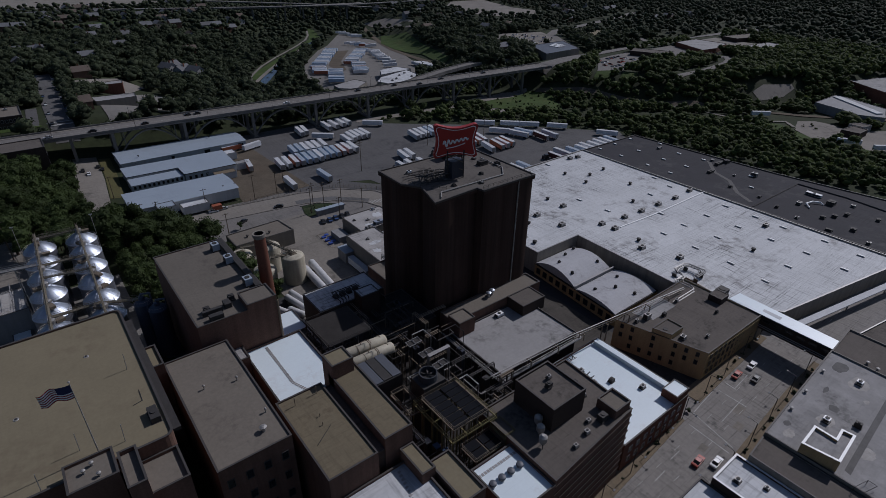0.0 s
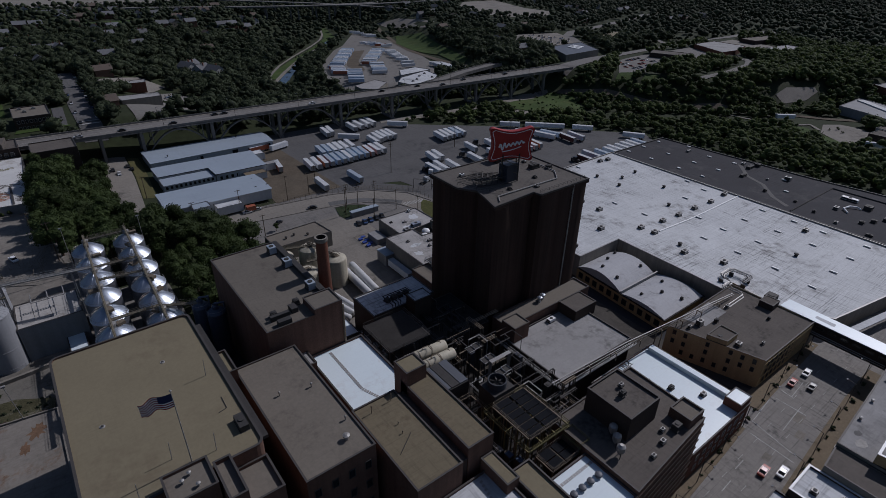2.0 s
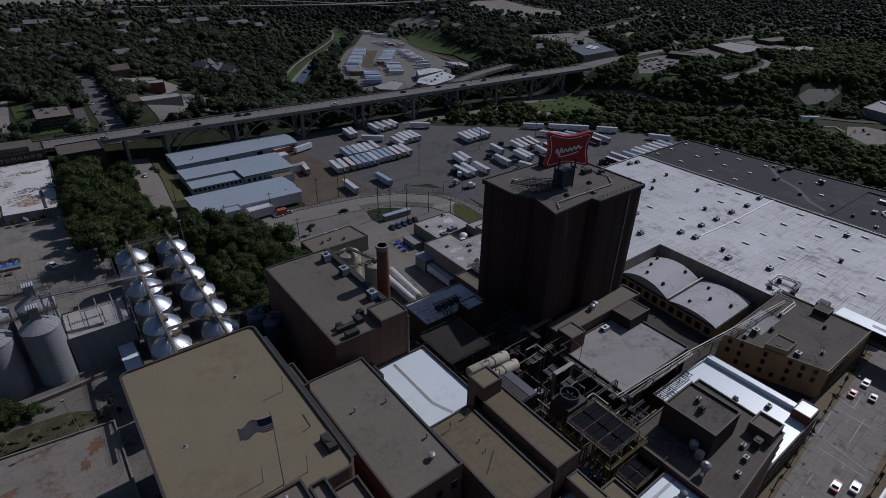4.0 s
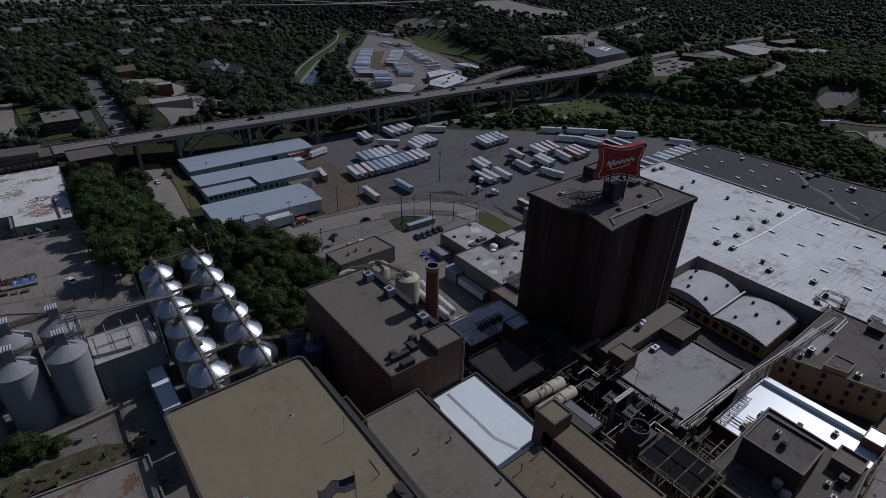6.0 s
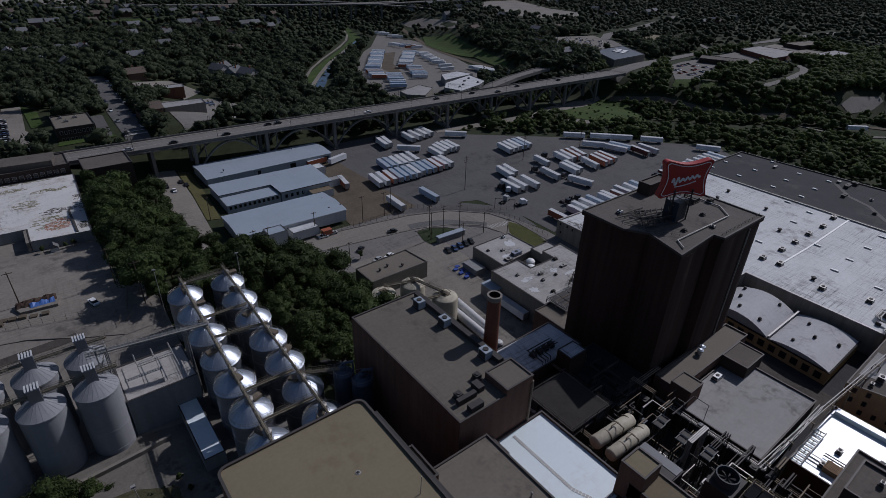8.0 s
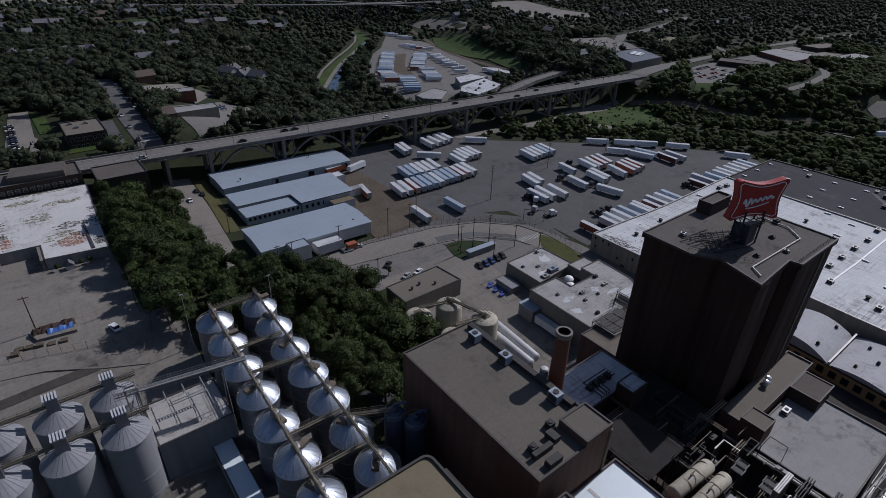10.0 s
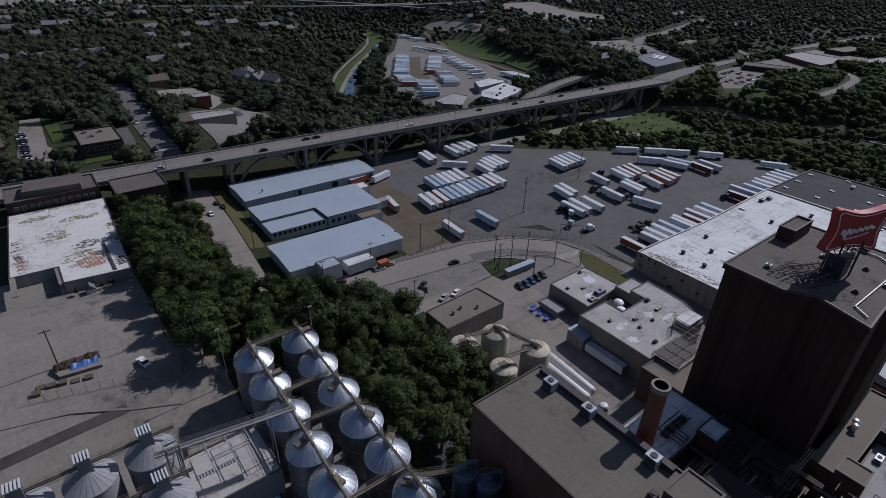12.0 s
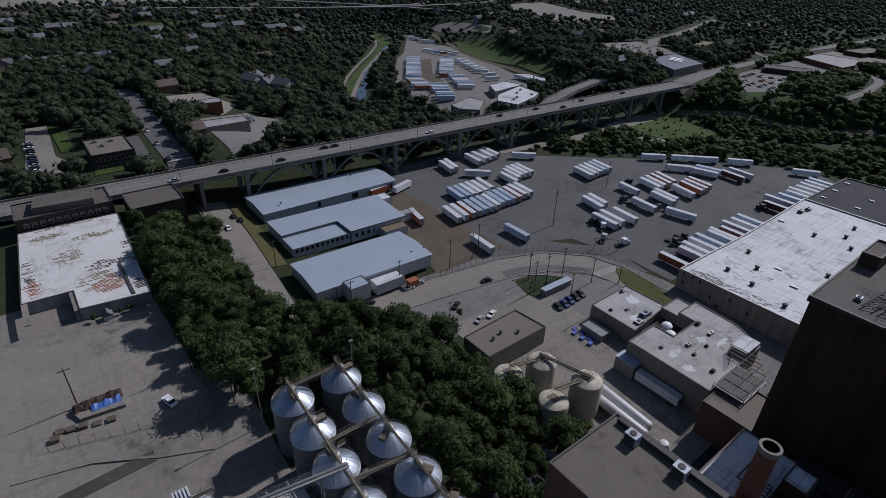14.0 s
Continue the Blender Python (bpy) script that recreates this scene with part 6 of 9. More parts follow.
bin_cap = Mesh().lathe(0, 0, [(0.75, PEAK - 7), (0.75, PEAK - 6.3), (0.95, PEAK - 6.3), (0.95, PEAK - 5.7), (0.5, PEAK - 5.5)], 14).data("cap", pipe_steel)
mb = Mesh()
for z in (4.5, 9.0):
    mb.lathe(0, 0, [(R_BIN + 0.1, z), (R_BIN + 0.1, z + 0.25)], 40)
bin_band = mb.data("band", pipe_steel)
ml = Mesh()
for s in (-0.25, 0.25):
    ml.tube((R_BIN + 0.25, s, 0), (R_BIN + 0.25, s, RIM - 6.6), 0.04, 4)
for i in range(30):
    ml.tube((R_BIN + 0.25, -0.25, 0.4 + i * 0.44), (R_BIN + 0.25, 0.25, 0.4 + i * 0.44), 0.03, 4)
bin_ladder = ml.data("ladder", pipe_steel)
me_ = Mesh()
for h in (0.5, 1.0):
    me_.path([(R_BIN * math.cos(2 * math.pi * i / 24), R_BIN * math.sin(2 * math.pi * i / 24), RIM - 6.85 + h) for i in range(25)], 0.035, 4)
for i in range(16):
    a = 2 * math.pi * i / 16
    me_.tube((R_BIN * math.cos(a), R_BIN * math.sin(a), RIM - 6.9), (R_BIN * math.cos(a), R_BIN * math.sin(a), RIM - 5.85), 0.035, 4)
bin_rail = me_.data("eave_rail", pipe_steel)
mp_ = Mesh().box(0.8, -0.7, PEAK - 7.2, 3.0, 0.7, PEAK - 6.4)
mq_ = Mesh().path([(0.8, -0.7, PEAK - 6.4), (0.8, -0.7, PEAK - 5.4), (3.0, -0.7, PEAK - 5.4), (3.0, 0.7, PEAK - 5.4), (0.8, 0.7, PEAK - 5.4), (0.8, 0.7, PEAK - 6.4)], 0.04, 4)
cap_rail = mq_.data("cap_rail", brown_steel)
bin_platform = mp_.data("cap_platform", brown_steel)
first = None
for x, y in BINS:
    z0 = ground_z(x, y) - 0.3
    if first is None:
        first = thing("grain_bin", "corrugated galvanised steel grain bin with a conical roof", "grain bin", (x, y, 7), "steel grain bins")
        for nm, d in (("body", bin_body), ("roof", bin_roof), ("roof_ribs", bin_ribs), ("cap", bin_cap), ("band", bin_band), ("ladder", bin_ladder), ("eave_rail", bin_rail), ("cap_platform", bin_platform), ("cap_rail", cap_rail)):
            share(nm, d, first, (x, y, 7), 0.0)
    else:
        copy_thing(first, Matrix.Translation((x, y, 7)) @ Matrix.Rotation(0.7 * x + y, 4, "Z"))
m = Mesh().prism(rect(-14, 134, 11.5, 211), 4.0, 7.05)
single("bin_slab", m, concrete, "concrete slab under the steel grain bins", "slab", kind="structure")


catwalk_steel = material("catwalk_steel", (0.20, 0.175, 0.13), 0.6, 0.2, big=0.2, big_size=3, fine=0.15)


def catwalk(p, q, z, width=0.55, label="long steel conveyor catwalk with railings", legs=()):
    p, q = Vector((*p, z)), Vector((*q, z))
    d = (q - p).normalized()
    s = Vector((-d.y, d.x, 0)) * width / 2
    t = thing("catwalk", label, "catwalk", p)
    m = Mesh()
    m.face([p - s, q - s, q + s, p + s]), m.face([p + s - Vector((0, 0, 0.3)), q + s - Vector((0, 0, 0.3)), q - s - Vector((0, 0, 0.3)), p - s - Vector((0, 0, 0.3))])
    for e in (-1, 1):
        m.face([p + s * e - Vector((0, 0, 0.3)), q + s * e - Vector((0, 0, 0.3)), q + s * e, p + s * e][::e])
    part("deck", m, catwalk_steel, t)
    part("conveyor", Mesh().tube(p + Vector((0, 0, 0.3)), q + Vector((0, 0, 0.3)), 0.12, 6), catwalk_steel, t)
    n = max(2, int((q - p).length / 2))
    m, mm = Mesh(), Mesh()
    for e in (-1, 1):
        for h in (0.5, 1.05):
            m.tube(p + s * e + Vector((0, 0, h)), q + s * e + Vector((0, 0, h)), 0.035, 5)
        for i in range(n + 1):
            o = p + (q - p) * i / n + s * e
            m.tube(o, o + Vector((0, 0, 1.05)), 0.045, 4)
        for i in range(n):
            a, b = p + (q - p) * i / n + s * e, p + (q - p) * (i + 1) / n + s * e
            mm.tube(a - Vector((0, 0, 0.2)), b - Vector((0, 0, 0.8)) if i % 2 == 0 else b - Vector((0, 0, 0.2)), 0.03, 4)
            if i % 2:
                mm.tube(a - Vector((0, 0, 0.8)), b - Vector((0, 0, 0.2)), 0.03, 4)
        mm.tube(p + s * e - Vector((0, 0, 0.8)), q + s * e - Vector((0, 0, 0.8)), 0.04, 4)
    part("railing", m, catwalk_steel, t)
    part("truss", mm, catwalk_steel, t)
    for (x, y) in legs:
        part("leg", Mesh().tube((x - 0.5, y, ground_z(x, y)), (x - 0.1, y, z), 0.12, 5).tube((x + 0.5, y, ground_z(x, y)), (x + 0.1, y, z), 0.12, 5), pipe_steel, t)
    return t


catwalk((4.6, 207), (2.6, 134), 25.2)
catwalk((-7.4, 207), (-9.6, 134), 25.2)
catwalk((-7.4, 205.2), (4.6, 205.0), 24.6)
catwalk((-8, 176.5), (5, 174.5), 24.4)
for k in (1, 4, 5):
    catwalk((-7.6 - 0.3 * k, 199.2 - 10.7 * k), (4.6 - 0.28 * k, 199.0 - 10.7 * k), 22.6, 0.8, "narrow steel cross walkway between the bins")
bridge_walk = catwalk((-33.8, 180.6), (-8.6, 176.6), 29.0, 1.3, "gray steel truss bridge between the two groups of bins", ((-30.2, 180.2), (-13.6, 177.4)))
for k in bridge_walk.children:
    k.data.materials[0] = pipe_steel
for x, y in ((-12.6, 212), (9.6, 208)):
    single("yard_light_pole", Mesh().tube((x, y, ground_z(x, y)), (x, y, 27.5), 0.09, 6).box(x - 0.5, y - 0.2, 27.3, x + 0.5, y + 0.2, 27.6), pipe_steel, "thin metal pole with floodlights", "light pole", at=(x, y, ground_z(x, y)))

# concrete bins with leg houses
first = None
for i in range(3):
    for j in range(2):
        x, y = -34.0 - 10.1 * i, 174.9 + 12.2 * j
        if first is None:
            z0 = 3.0
            first = thing("storage_bin", "large gray storage bin with a ribbed cone roof", "storage bin", (x, y, z0), "gray storage bins")
            part("body", Mesh().lathe(x, y, [(4.4, z0), (4.4, 8.0), (4.44, 8.03), (4.44, 8.25), (4.4, 8.28), (4.4, 13.6), (4.44, 13.63), (4.44, 13.85), (4.4, 13.88), (4.4, 23.6)], 36), bin_concrete, first, "", True)
            part("roof", Mesh().lathe(x, y, [(4.55, 23.5), (4.55, 23.8), (0.9, 26.4)], 36), bin_concrete, first, "ribbed cone roof", True)
            m = Mesh()
            for k in range(24):
                a = 2 * math.pi * k / 24
                m.tube((x + 4.5 * math.cos(a), y + 4.5 * math.sin(a), 23.86), (x + 0.9 * math.cos(a), y + 0.9 * math.sin(a), 26.42), 0.035, 4)
            part("roof_ribs", m, bin_concrete, first)
            lh = part("leg_house", Mesh().box(x - 1.1, y - 1.0, 26.0, x + 1.1, y + 1.0, 29.4), bin_wall, first, "ribbed metal leg house")
            m = Mesh()
            for k in range(5):
                m.box(x - 1.3 + 0.55 * k, y - 1.2, 29.6, x - 1.0 + 0.55 * k, y + 1.2, 29.85)
            part("louvre", m, white_wall, lh, "white roof louvres")
        else:
            copy_thing(first, Matrix.Translation((x, y, 3.0)))
catwalk((-58, 175.0), (-29, 175.0), 27.7)
catwalk((-58, 187.1), (-29, 187.1), 27.7)
stair = platform("stair_tower", "open steel stair tower beside the gray bins", -32.0, 179.4, -29.8, 181.9, 29, 4, pipe_steel)
for i in range(7):
    part("flight", Mesh().tube((-31.8 + 1.8 * (i % 2), 179.6, 5 + 3.3 * i), (-30.0 - 1.8 * (i % 2), 181.7, 8.3 + 3.3 * i), 0.15, 4), pipe_steel, stair)
building("malt_shed", "low shed with a white roof under a steel gantry", rect(-29.6, 173.4, -14.0, 187.4), 2, 18.0, gray_wall, malt_roof, 0.3, 0.3)
gantry = thing("roof_gantry", "thin steel gantry frame over a white roof", "steel frame", (-21, 181, 17.7))
for x in (-25, -21, -17):
    part("frame", Mesh().path([(x, 176, 17.7), (x, 176, 20.6), (x, 186.4, 20.6), (x, 186.4, 17.7)], 0.08, 4), pipe_steel, gantry)
for y in (180.8, 181.7):
    part("rail", Mesh().tube((-25, y, 20.7), (-17, y, 20.7), 0.1, 4), pipe_steel, gantry)
for i in range(14):
    part("rung", Mesh().box(-25 + 0.6 * i, 180.8, 20.7, -24.8 + 0.6 * i, 181.7, 20.8), pipe_steel, gantry)
building("long_container", "long white-roofed steel enclosure beside the bins", rect(-19.9, 153.4, -15.4, 178.6), 3.5, 11.0, gray_wall, white_roof, 0.15, 0.15)
earth_scrub = material("weedy_earth", (0.06, 0.056, 0.03), 0.95, big=0.4, big_size=4, fine=0.4, fine_size=0.5, stain=(0.13, 0.12, 0.10), stain_size=4, stain_amount=0.8, bump=0.15)
yard_roof = building("loading_roof", "low block with a cracked rust-stained concrete roof", [(-62, 112), (-25.6, 112), (-25.6, 147), (-62, 151.5)], 2, 9.0, concrete, rust_concrete, 0.5, 0.4, concrete_pale)
single("earth_bank", Mesh().prism([(-62, 152.2), (-26.5, 147.6), (-26.0, 153), (-34, 158), (-62, 161)], 5, 7.55), earth_scrub, "bank of dry weeds and rubble", "ground", kind="structure")
for x0, x1 in ((-60, -52), (-51, -43), (-41.6, -36.2), (-33, -28)):
    single("ruined_wall", Mesh().box(x0, 151.4 - 0.12 * (x0 + 62), 6, x1, 152.0 - 0.12 * (x0 + 62), 9.0 if x0 < -45 else 8.4), dark_brick, "length of dark ruined wall", "wall", at=(x0, 150, 6), kind="structure")
lamp = thing("yard_lamp", "leaning thin steel lamp pole above the bank", "light pole", (-32.6, 147.2, 8))
part("pole", Mesh().tube((-32.6, 147.8, 7.0), (-33.4, 147.0, 20.0), 0.1, 6), pipe_steel, lamp)
part("lantern", Mesh().box(-33.8, 146.7, 19.8, -33.0, 147.3, 20.2), flashing, lamp)
single("retaining_wall", Mesh().prism([(-60, 164.4), (-30, 166.8), (-23.6, 167.8), (-23.6, 168.5), (-30, 167.6), (-60, 165.2)], 1.0, 8.2), concrete_pale, "low concrete retaining wall", "wall", at=(-30, 172, 1), kind="structure")
for i, (x, y, r, h) in enumerate(((11.9, 147.6, 2.3, 24.5), (14.7, 143.8, 2.5, 23.6))):
    z0 = ground_z(x, y) - 0.5
    t = thing("dust_filter", "tall blue cylindrical dust filter vessel with pipework", "filter vessel", (x, y, z0))
    part("vessel", Mesh().lathe(x, y, [(r, z0), (r, h - 1.0), (r * 0.7, h - 0.3), (r * 0.3, h)], 20), filter_blue, t, "", True)
    part("cap", Mesh().lathe(x, y, [(0.8, h - 0.1), (0.8, h + 0.9), (0.5, h + 1.1)], 10), filter_blue, t)
    part("railing", Mesh().path([(x + r * math.cos(a), y + r * math.sin(a), h + 0.1) for a in span(0, 2 * math.pi, 13)], 0.05, 4), pipe_steel, t)
    for k in range(4):
        a = math.pi / 2 * k + 0.4
        part("stay", Mesh().tube((x + r * math.cos(a), y + r * math.sin(a), h - 1.2), (x + r * math.cos(a), y + r * math.sin(a), h + 0.15), 0.05, 4), pipe_steel, t)
    part("pipe", Mesh().path([(x, y, h + 1), (x, y, h + 1.7), (x + 2.2, y - 0.8, h + 1.7), (x + 2.2, y - 0.8, h - 3)], 0.28, 7), filter_blue, t)
catwalk((3.6, 152), (11.9, 147.8), 24.6, 0.9, "narrow steel walkway from the bins to the blue filters")

# ---------------------------------------------------------------- vehicles
def trailer_parts(t, mat, length=14.6, high=4.0, wide=2.6, far=False):
    L, w = length / 2, wide / 2
    part("box", Mesh().box(-L, -w, 1.15, L, w, high), mat, t)
    part("roof", Mesh().box(-L, -w, high, L, w, high + 0.06), white_wall if mat is not trailer_blue else metal_roof, t)
    if far:
        return
    part("rear_door", Mesh().box(L, -w + 0.1, 1.2, L + 0.05, w - 0.1, high - 0.1), flashing, t)
    part("chassis", Mesh().box(-L + 0.5, -0.5, 0.85, L - 0.2, 0.5, 1.14), dark_steel, t)
    part("landing_gear", Mesh().box(-L + 2.6, -0.9, 0.0, -L + 2.8, 0.9, 1.1), dark_steel, t)
    for x in (L - 1.4, L - 2.7):
        for y in (-w + 0.15, w - 0.45):
            part("wheel", Mesh().tube((x, y, 0.5), (x, y + 0.3, 0.5), 0.5, 10), rubber, t)


TRAILERS = {}
for key, mat, word in (("w", trailer_white, "white"), ("b", trailer_blue, "pale blue"), ("r", trailer_red, "rust-red"), ("d", trailer_dark, "maroon")):
    TRAILERS[key] = (mat, word)
made_trailers = {}


def trailer(x, y, deg, key="w", length=14.6, lift=0.14, group="trailers in the lot"):
    k = (key, length, lift > 0.2)
    z = ground_z(x, y) + lift
    m = Matrix.Translation((x, y, z)) @ Matrix.Rotation(radians(deg), 4, "Z")
    if k in made_trailers:
        return copy_thing(made_trailers[k], m)
    mat, word = TRAILERS[key]
    t = thing("semi_trailer", word + " box semi-trailer parked on asphalt", "trailer", (0, 0, 0), group)
    trailer_parts(t, mat, length, far=lift > 0.2)
    t.matrix_basis = m
    made_trailers[k] = t
    return t


def tractor(x, y, deg, mat):
    z = ground_z(x, y) + 0.14
    t = thing("truck_tractor", "parked truck tractor without a trailer", "truck", (0, 0, 0))
    part("cab", Mesh().box(-3.0, -1.2, 0.9, -0.8, 1.2, 3.3), mat, t)
    part("hood", Mesh().box(-4.6, -0.9, 0.8, -3.0, 0.9, 2.1), mat, t)
    part("windscreen", Mesh().box(-3.06, -1.0, 2.2, -3.0, 1.0, 3.1), glass, t)
    part("chassis", Mesh().box(-4.4, -0.45, 0.6, 2.8, 0.45, 0.95), dark_steel, t)
    for wx in (-3.9, 0.9, 2.1):
        for wy in (-1.2, 0.9):
            part("wheel", Mesh().tube((wx, wy, 0.5), (wx, wy + 0.3, 0.5), 0.5, 10), rubber, t)
    t.matrix_basis = Matrix.Translation((x, y, z)) @ Matrix.Rotation(radians(deg), 4, "Z")
    return t


LOT = [(170, 348, -94), (176, 349, -92), (182, 350, -94), (187, 351, -92), (153, 348, -100), (149, 347, -98), (201, 336, -41), (176, 319, -94), (180, 319, -94), (184, 319, -94), (172, 317, -95), (167, 314, -95), (158, 330, -41),
       (129, 314, -97), (133, 314, -97), (137, 314, -97), (141, 314, -97), (145, 314, -97), (150, 315, -97), (113, 297, -97), (117.5, 297, -97), (122, 297, -97), (126, 297, -97), (130, 297, -97), (134, 297, -97), (138, 297, -97),
       (142, 298, -97), (146, 298, -97), (150, 298, -97), (154, 298, -97), (158.5, 299, -95), (163, 299, -95), (209, 296, -99), (213.5, 296.5, -99), (218, 297, -99), (222.5, 297, -99), (227, 297, -97), (212, 267, -97), (227, 264, -100), (232, 264, -102),
       (237, 264, -103), (242, 264, -104), (216, 249, -98), (220.5, 250, -97), (201, 250, -96), (180, 266, -100), (185, 267, -99), (169, 250, -93), (174.5, 250, -95), (182, 248, -96), (242, 248, -100), (252, 249, -96), (234, 248, -102), (247, 248.5, -98),
       (264, 269, -50), (279, 244, -95), (287, 243, -93), (270, 256, -72), (276, 257, -74), (106, 267, -93), (126, 266, -90), (207, 233, -77), (268, 289, -42), (282, 277, -43), (292, 267.5, -43), (306, 253, -48), (322, 221, -55)]
COLORS = {19: "w", 21: "r", 22: "b", 23: "b", 24: "b", 20: "w", 13: "b", 14: "b", 15: "w", 26: "b", 27: "b", 28: "b", 29: "r", 30: "w", 45: "w", 40: "r", 50: "r", 51: "r", 55: "d", 56: "w", 58: "b", 59: "w", 60: "b", 32: "w", 35: "b"}
for i, (x, y, a) in enumerate(LOT):
    trailer(x, y, a, COLORS.get(i, "w"), 13.0 if i in (37, 46) else 14.6)
for x, y, key in ((162.6, 208.6, "r"), (174.2, 206.6, "w"), (179.4, 208.2, "w"), (185.4, 208.5, "w"), (191.4, 209, "b"), (199.2, 207.4, "w"), (202.4, 208.4, "w"), (208.4, 206, "d"), (214.6, 208.6, "w"), (221.4, 207.8, "w"), (227.8, 208, "b"),
                  (256, 208, "d"), (264.6, 211.4, "w"), (272.8, 208.2, "b"), (280.4, 207.4, "w"), (286.2, 208.6, "w"), (292.8, 207.4, "w"), (299, 208, "w"), (305, 208, "w"), (311, 208, "b")):
    trailer(x, y, -91, key)
for x, y in ((180.6, 221.4), (188.4, 221.6)):
    tractor(x, y, 90, car_paints[1])
trailer(100, 341, 8, "r", 13.0)
trailer(112, 338, 18, "w", 13.0)
trailer(97.6, 305, -100, "r", 13.0)
for x, y, a, mt in ((207, 243, -77, car_paints[1]), (164, 247, -150, car_paints[0]), (159, 233, 170, car_paints[0]), (166, 251.5, -93, car_paints[1]), (222, 272, -100, car_paints[1]), (200, 259, -96, car_paints[1]), (155, 240, 200, car_paints[2]), (252, 212, -92, car_paints[1]), (152, 357, -98, car_paints[1])):
    tractor(x, y, a, mt)

made_cars = {}


def car(x, y, deg, paint=0, z=None, group="parked cars", far=False):
    z = ground_z(x, y) + 0.2 if z is None else z
    m = Matrix.Translation((x, y, z)) @ Matrix.Rotation(radians(deg), 4, "Z")
    if (paint, far) in made_cars:
        return copy_thing(made_cars[paint, far], m)
    word = ("white", "black", "silver", "dark red", "dark blue")[paint]
    t = thing("car", word + " passenger car on the pavement", "car", (0, 0, 0), group)
    body = [(-2.3, 0.35), (-2.25, 0.85), (-1.3, 0.98), (1.7, 1.0), (2.25, 0.9), (2.3, 0.4)]
    cab = [(-1.25, 0.97), (-0.55, 1.45), (0.9, 1.48), (1.65, 0.99)]
    for nm, prof, w, mt in (("body", body, 0.9, car_paints[paint]), ("glazing", cab, 0.76, car_glass)):
        mm, n = Mesh(), len(prof)
        for i in range(n):
            (a, b), (c, d) = prof[i], prof[(i + 1) % n]
            mm.face([(a, -w, b), (a, w, b), (c, w, d), (c, -w, d)])
        mm.face([(a, -w, b) for a, b in prof[::-1]]), mm.face([(a, w, b) for a, b in prof])
        part(nm, mm, mt, t)
    if not far:
        part("roof", Mesh().box(-0.5, -0.7, 1.47, 0.86, 0.7, 1.52), car_paints[paint], t)
    for wx in () if far else (-1.4, 1.4):
        for wy in (-0.92, 0.7):
            part("wheel", Mesh().tube((wx, wy, 0.32), (wx, wy + 0.22, 0.32), 0.32, 10), rubber, t)
    t.matrix_basis = m
    made_cars[paint, far] = t
    return t


for x, y, a, p in ((165.0, 43.4, 183, 0), (156.5, 44.2, 183, 3), (159.6, 39.6, 183, 1), (115.2, 34.0, 183, 3), (118.8, 30.8, 183, 0), (-28.4, 229.4, -75, 0)):
    car(x, y, a, p)
for x, y, a, p in ((19.5, 348, 85, 1), (21.4, 341, 85, 0), (27.5, 352, -95, 1), (28.8, 347, -95, 1), (62, 259.4, -5, 0), (67, 260, -5, 2), (44, 259, 175, 1), (48, 268, 10, 4), (100, 217.4, 75, 1), (103.4, 217.2, 75, 4), (106.8, 217.6, 75, 4), (110.2, 217.8, 75, 1), (113.4, 218, 75, 1), (71, 228.5, 20, 2), (76.6, 228.3, 20, 0), (69.6, 240, 30, 1), (90, 246, -10, 1)):
    car(x, y, a, p)

# ---------------------------------------------------------------- warehouses north of the bend
WZ = -6.6


def metal_shed(name, label, poly, z0, eave, rise):
    t = thing(name, label, "warehouse", (sum(p[0] for p in poly) / 4, sum(p[1] for p in poly) / 4, z0))
    part("wall", Mesh().prism(poly, z0, eave), white_wall, t)
    o = inset(poly, -0.5)
    m = Mesh()
    (a, b, c, d) = o
    r0, r1 = ((a[0] + d[0]) / 2, (a[1] + d[1]) / 2), ((b[0] + c[0]) / 2, (b[1] + c[1]) / 2)
    e, h = eave + 0.02, eave + rise
    m.face([(*a, e), (*b, e), (*r1, h), (*r0, h)]), m.face([(*r0, h), (*r1, h), (*c, e), (*d, e)])
    m.face([(*a, e), (*r0, h), (*d, e)]), m.face([(*b, e), (*c, e), (*r1, h)]), m.face([(*d, e), (*c, e), (*b, e), (*a, e)])
    part("roof", m, metal_roof, t, "blue-gray standing-seam roof")
    return t


wa = metal_shed("warehouse", "long white warehouse with a blue-gray metal roof", [(37.8, 340.6), (109.4, 341), (109.4, 362), (37.8, 364)], WZ, -1.2, 1.0)
wb_poly = [(36, 316.4), (61.9, 315.6), (62.1, 303.4), (89.4, 302.8), (90.6, 329.4), (36, 331.8)]
wb = thing("warehouse", "white L-shaped warehouse with a blue-gray metal roof and window row", "warehouse", (63, 318, WZ))
part("wall", Mesh().prism(wb_poly, WZ, -1.0), white_wall, wb)
part("roof", Mesh().prism(inset(wb_poly, -0.4), -1.0, -0.75), metal_roof, wb, "blue-gray metal roof")
part("gutter", Mesh().ring(inset(wb_poly, -0.5), inset(wb_poly, -0.38), -1.15, -0.8), dark_flashing, wb)
wc = metal_shed("warehouse", "white warehouse with a blue-gray metal roof and annexes", [(28.4, 268.4), (77.8, 266.6), (77.6, 289.8), (29, 291.2)], WZ + 1, 0.0, 1.0)
windows(wa, "S", 340.8, span(44, 106, 4), (-5.0,), 3.4, 2.6, dark_flashing, 1)
windows(wb, "S", 303.2, (64.5, 67.5, 70.5, 73.5), (-4.4,), 1.3, 1.8, dark_flashing, 1)
windows(wc, "E", 77.8, span(269, 287, 6), (-4.0,), 2.0, 2.0, dark_flashing, 1)
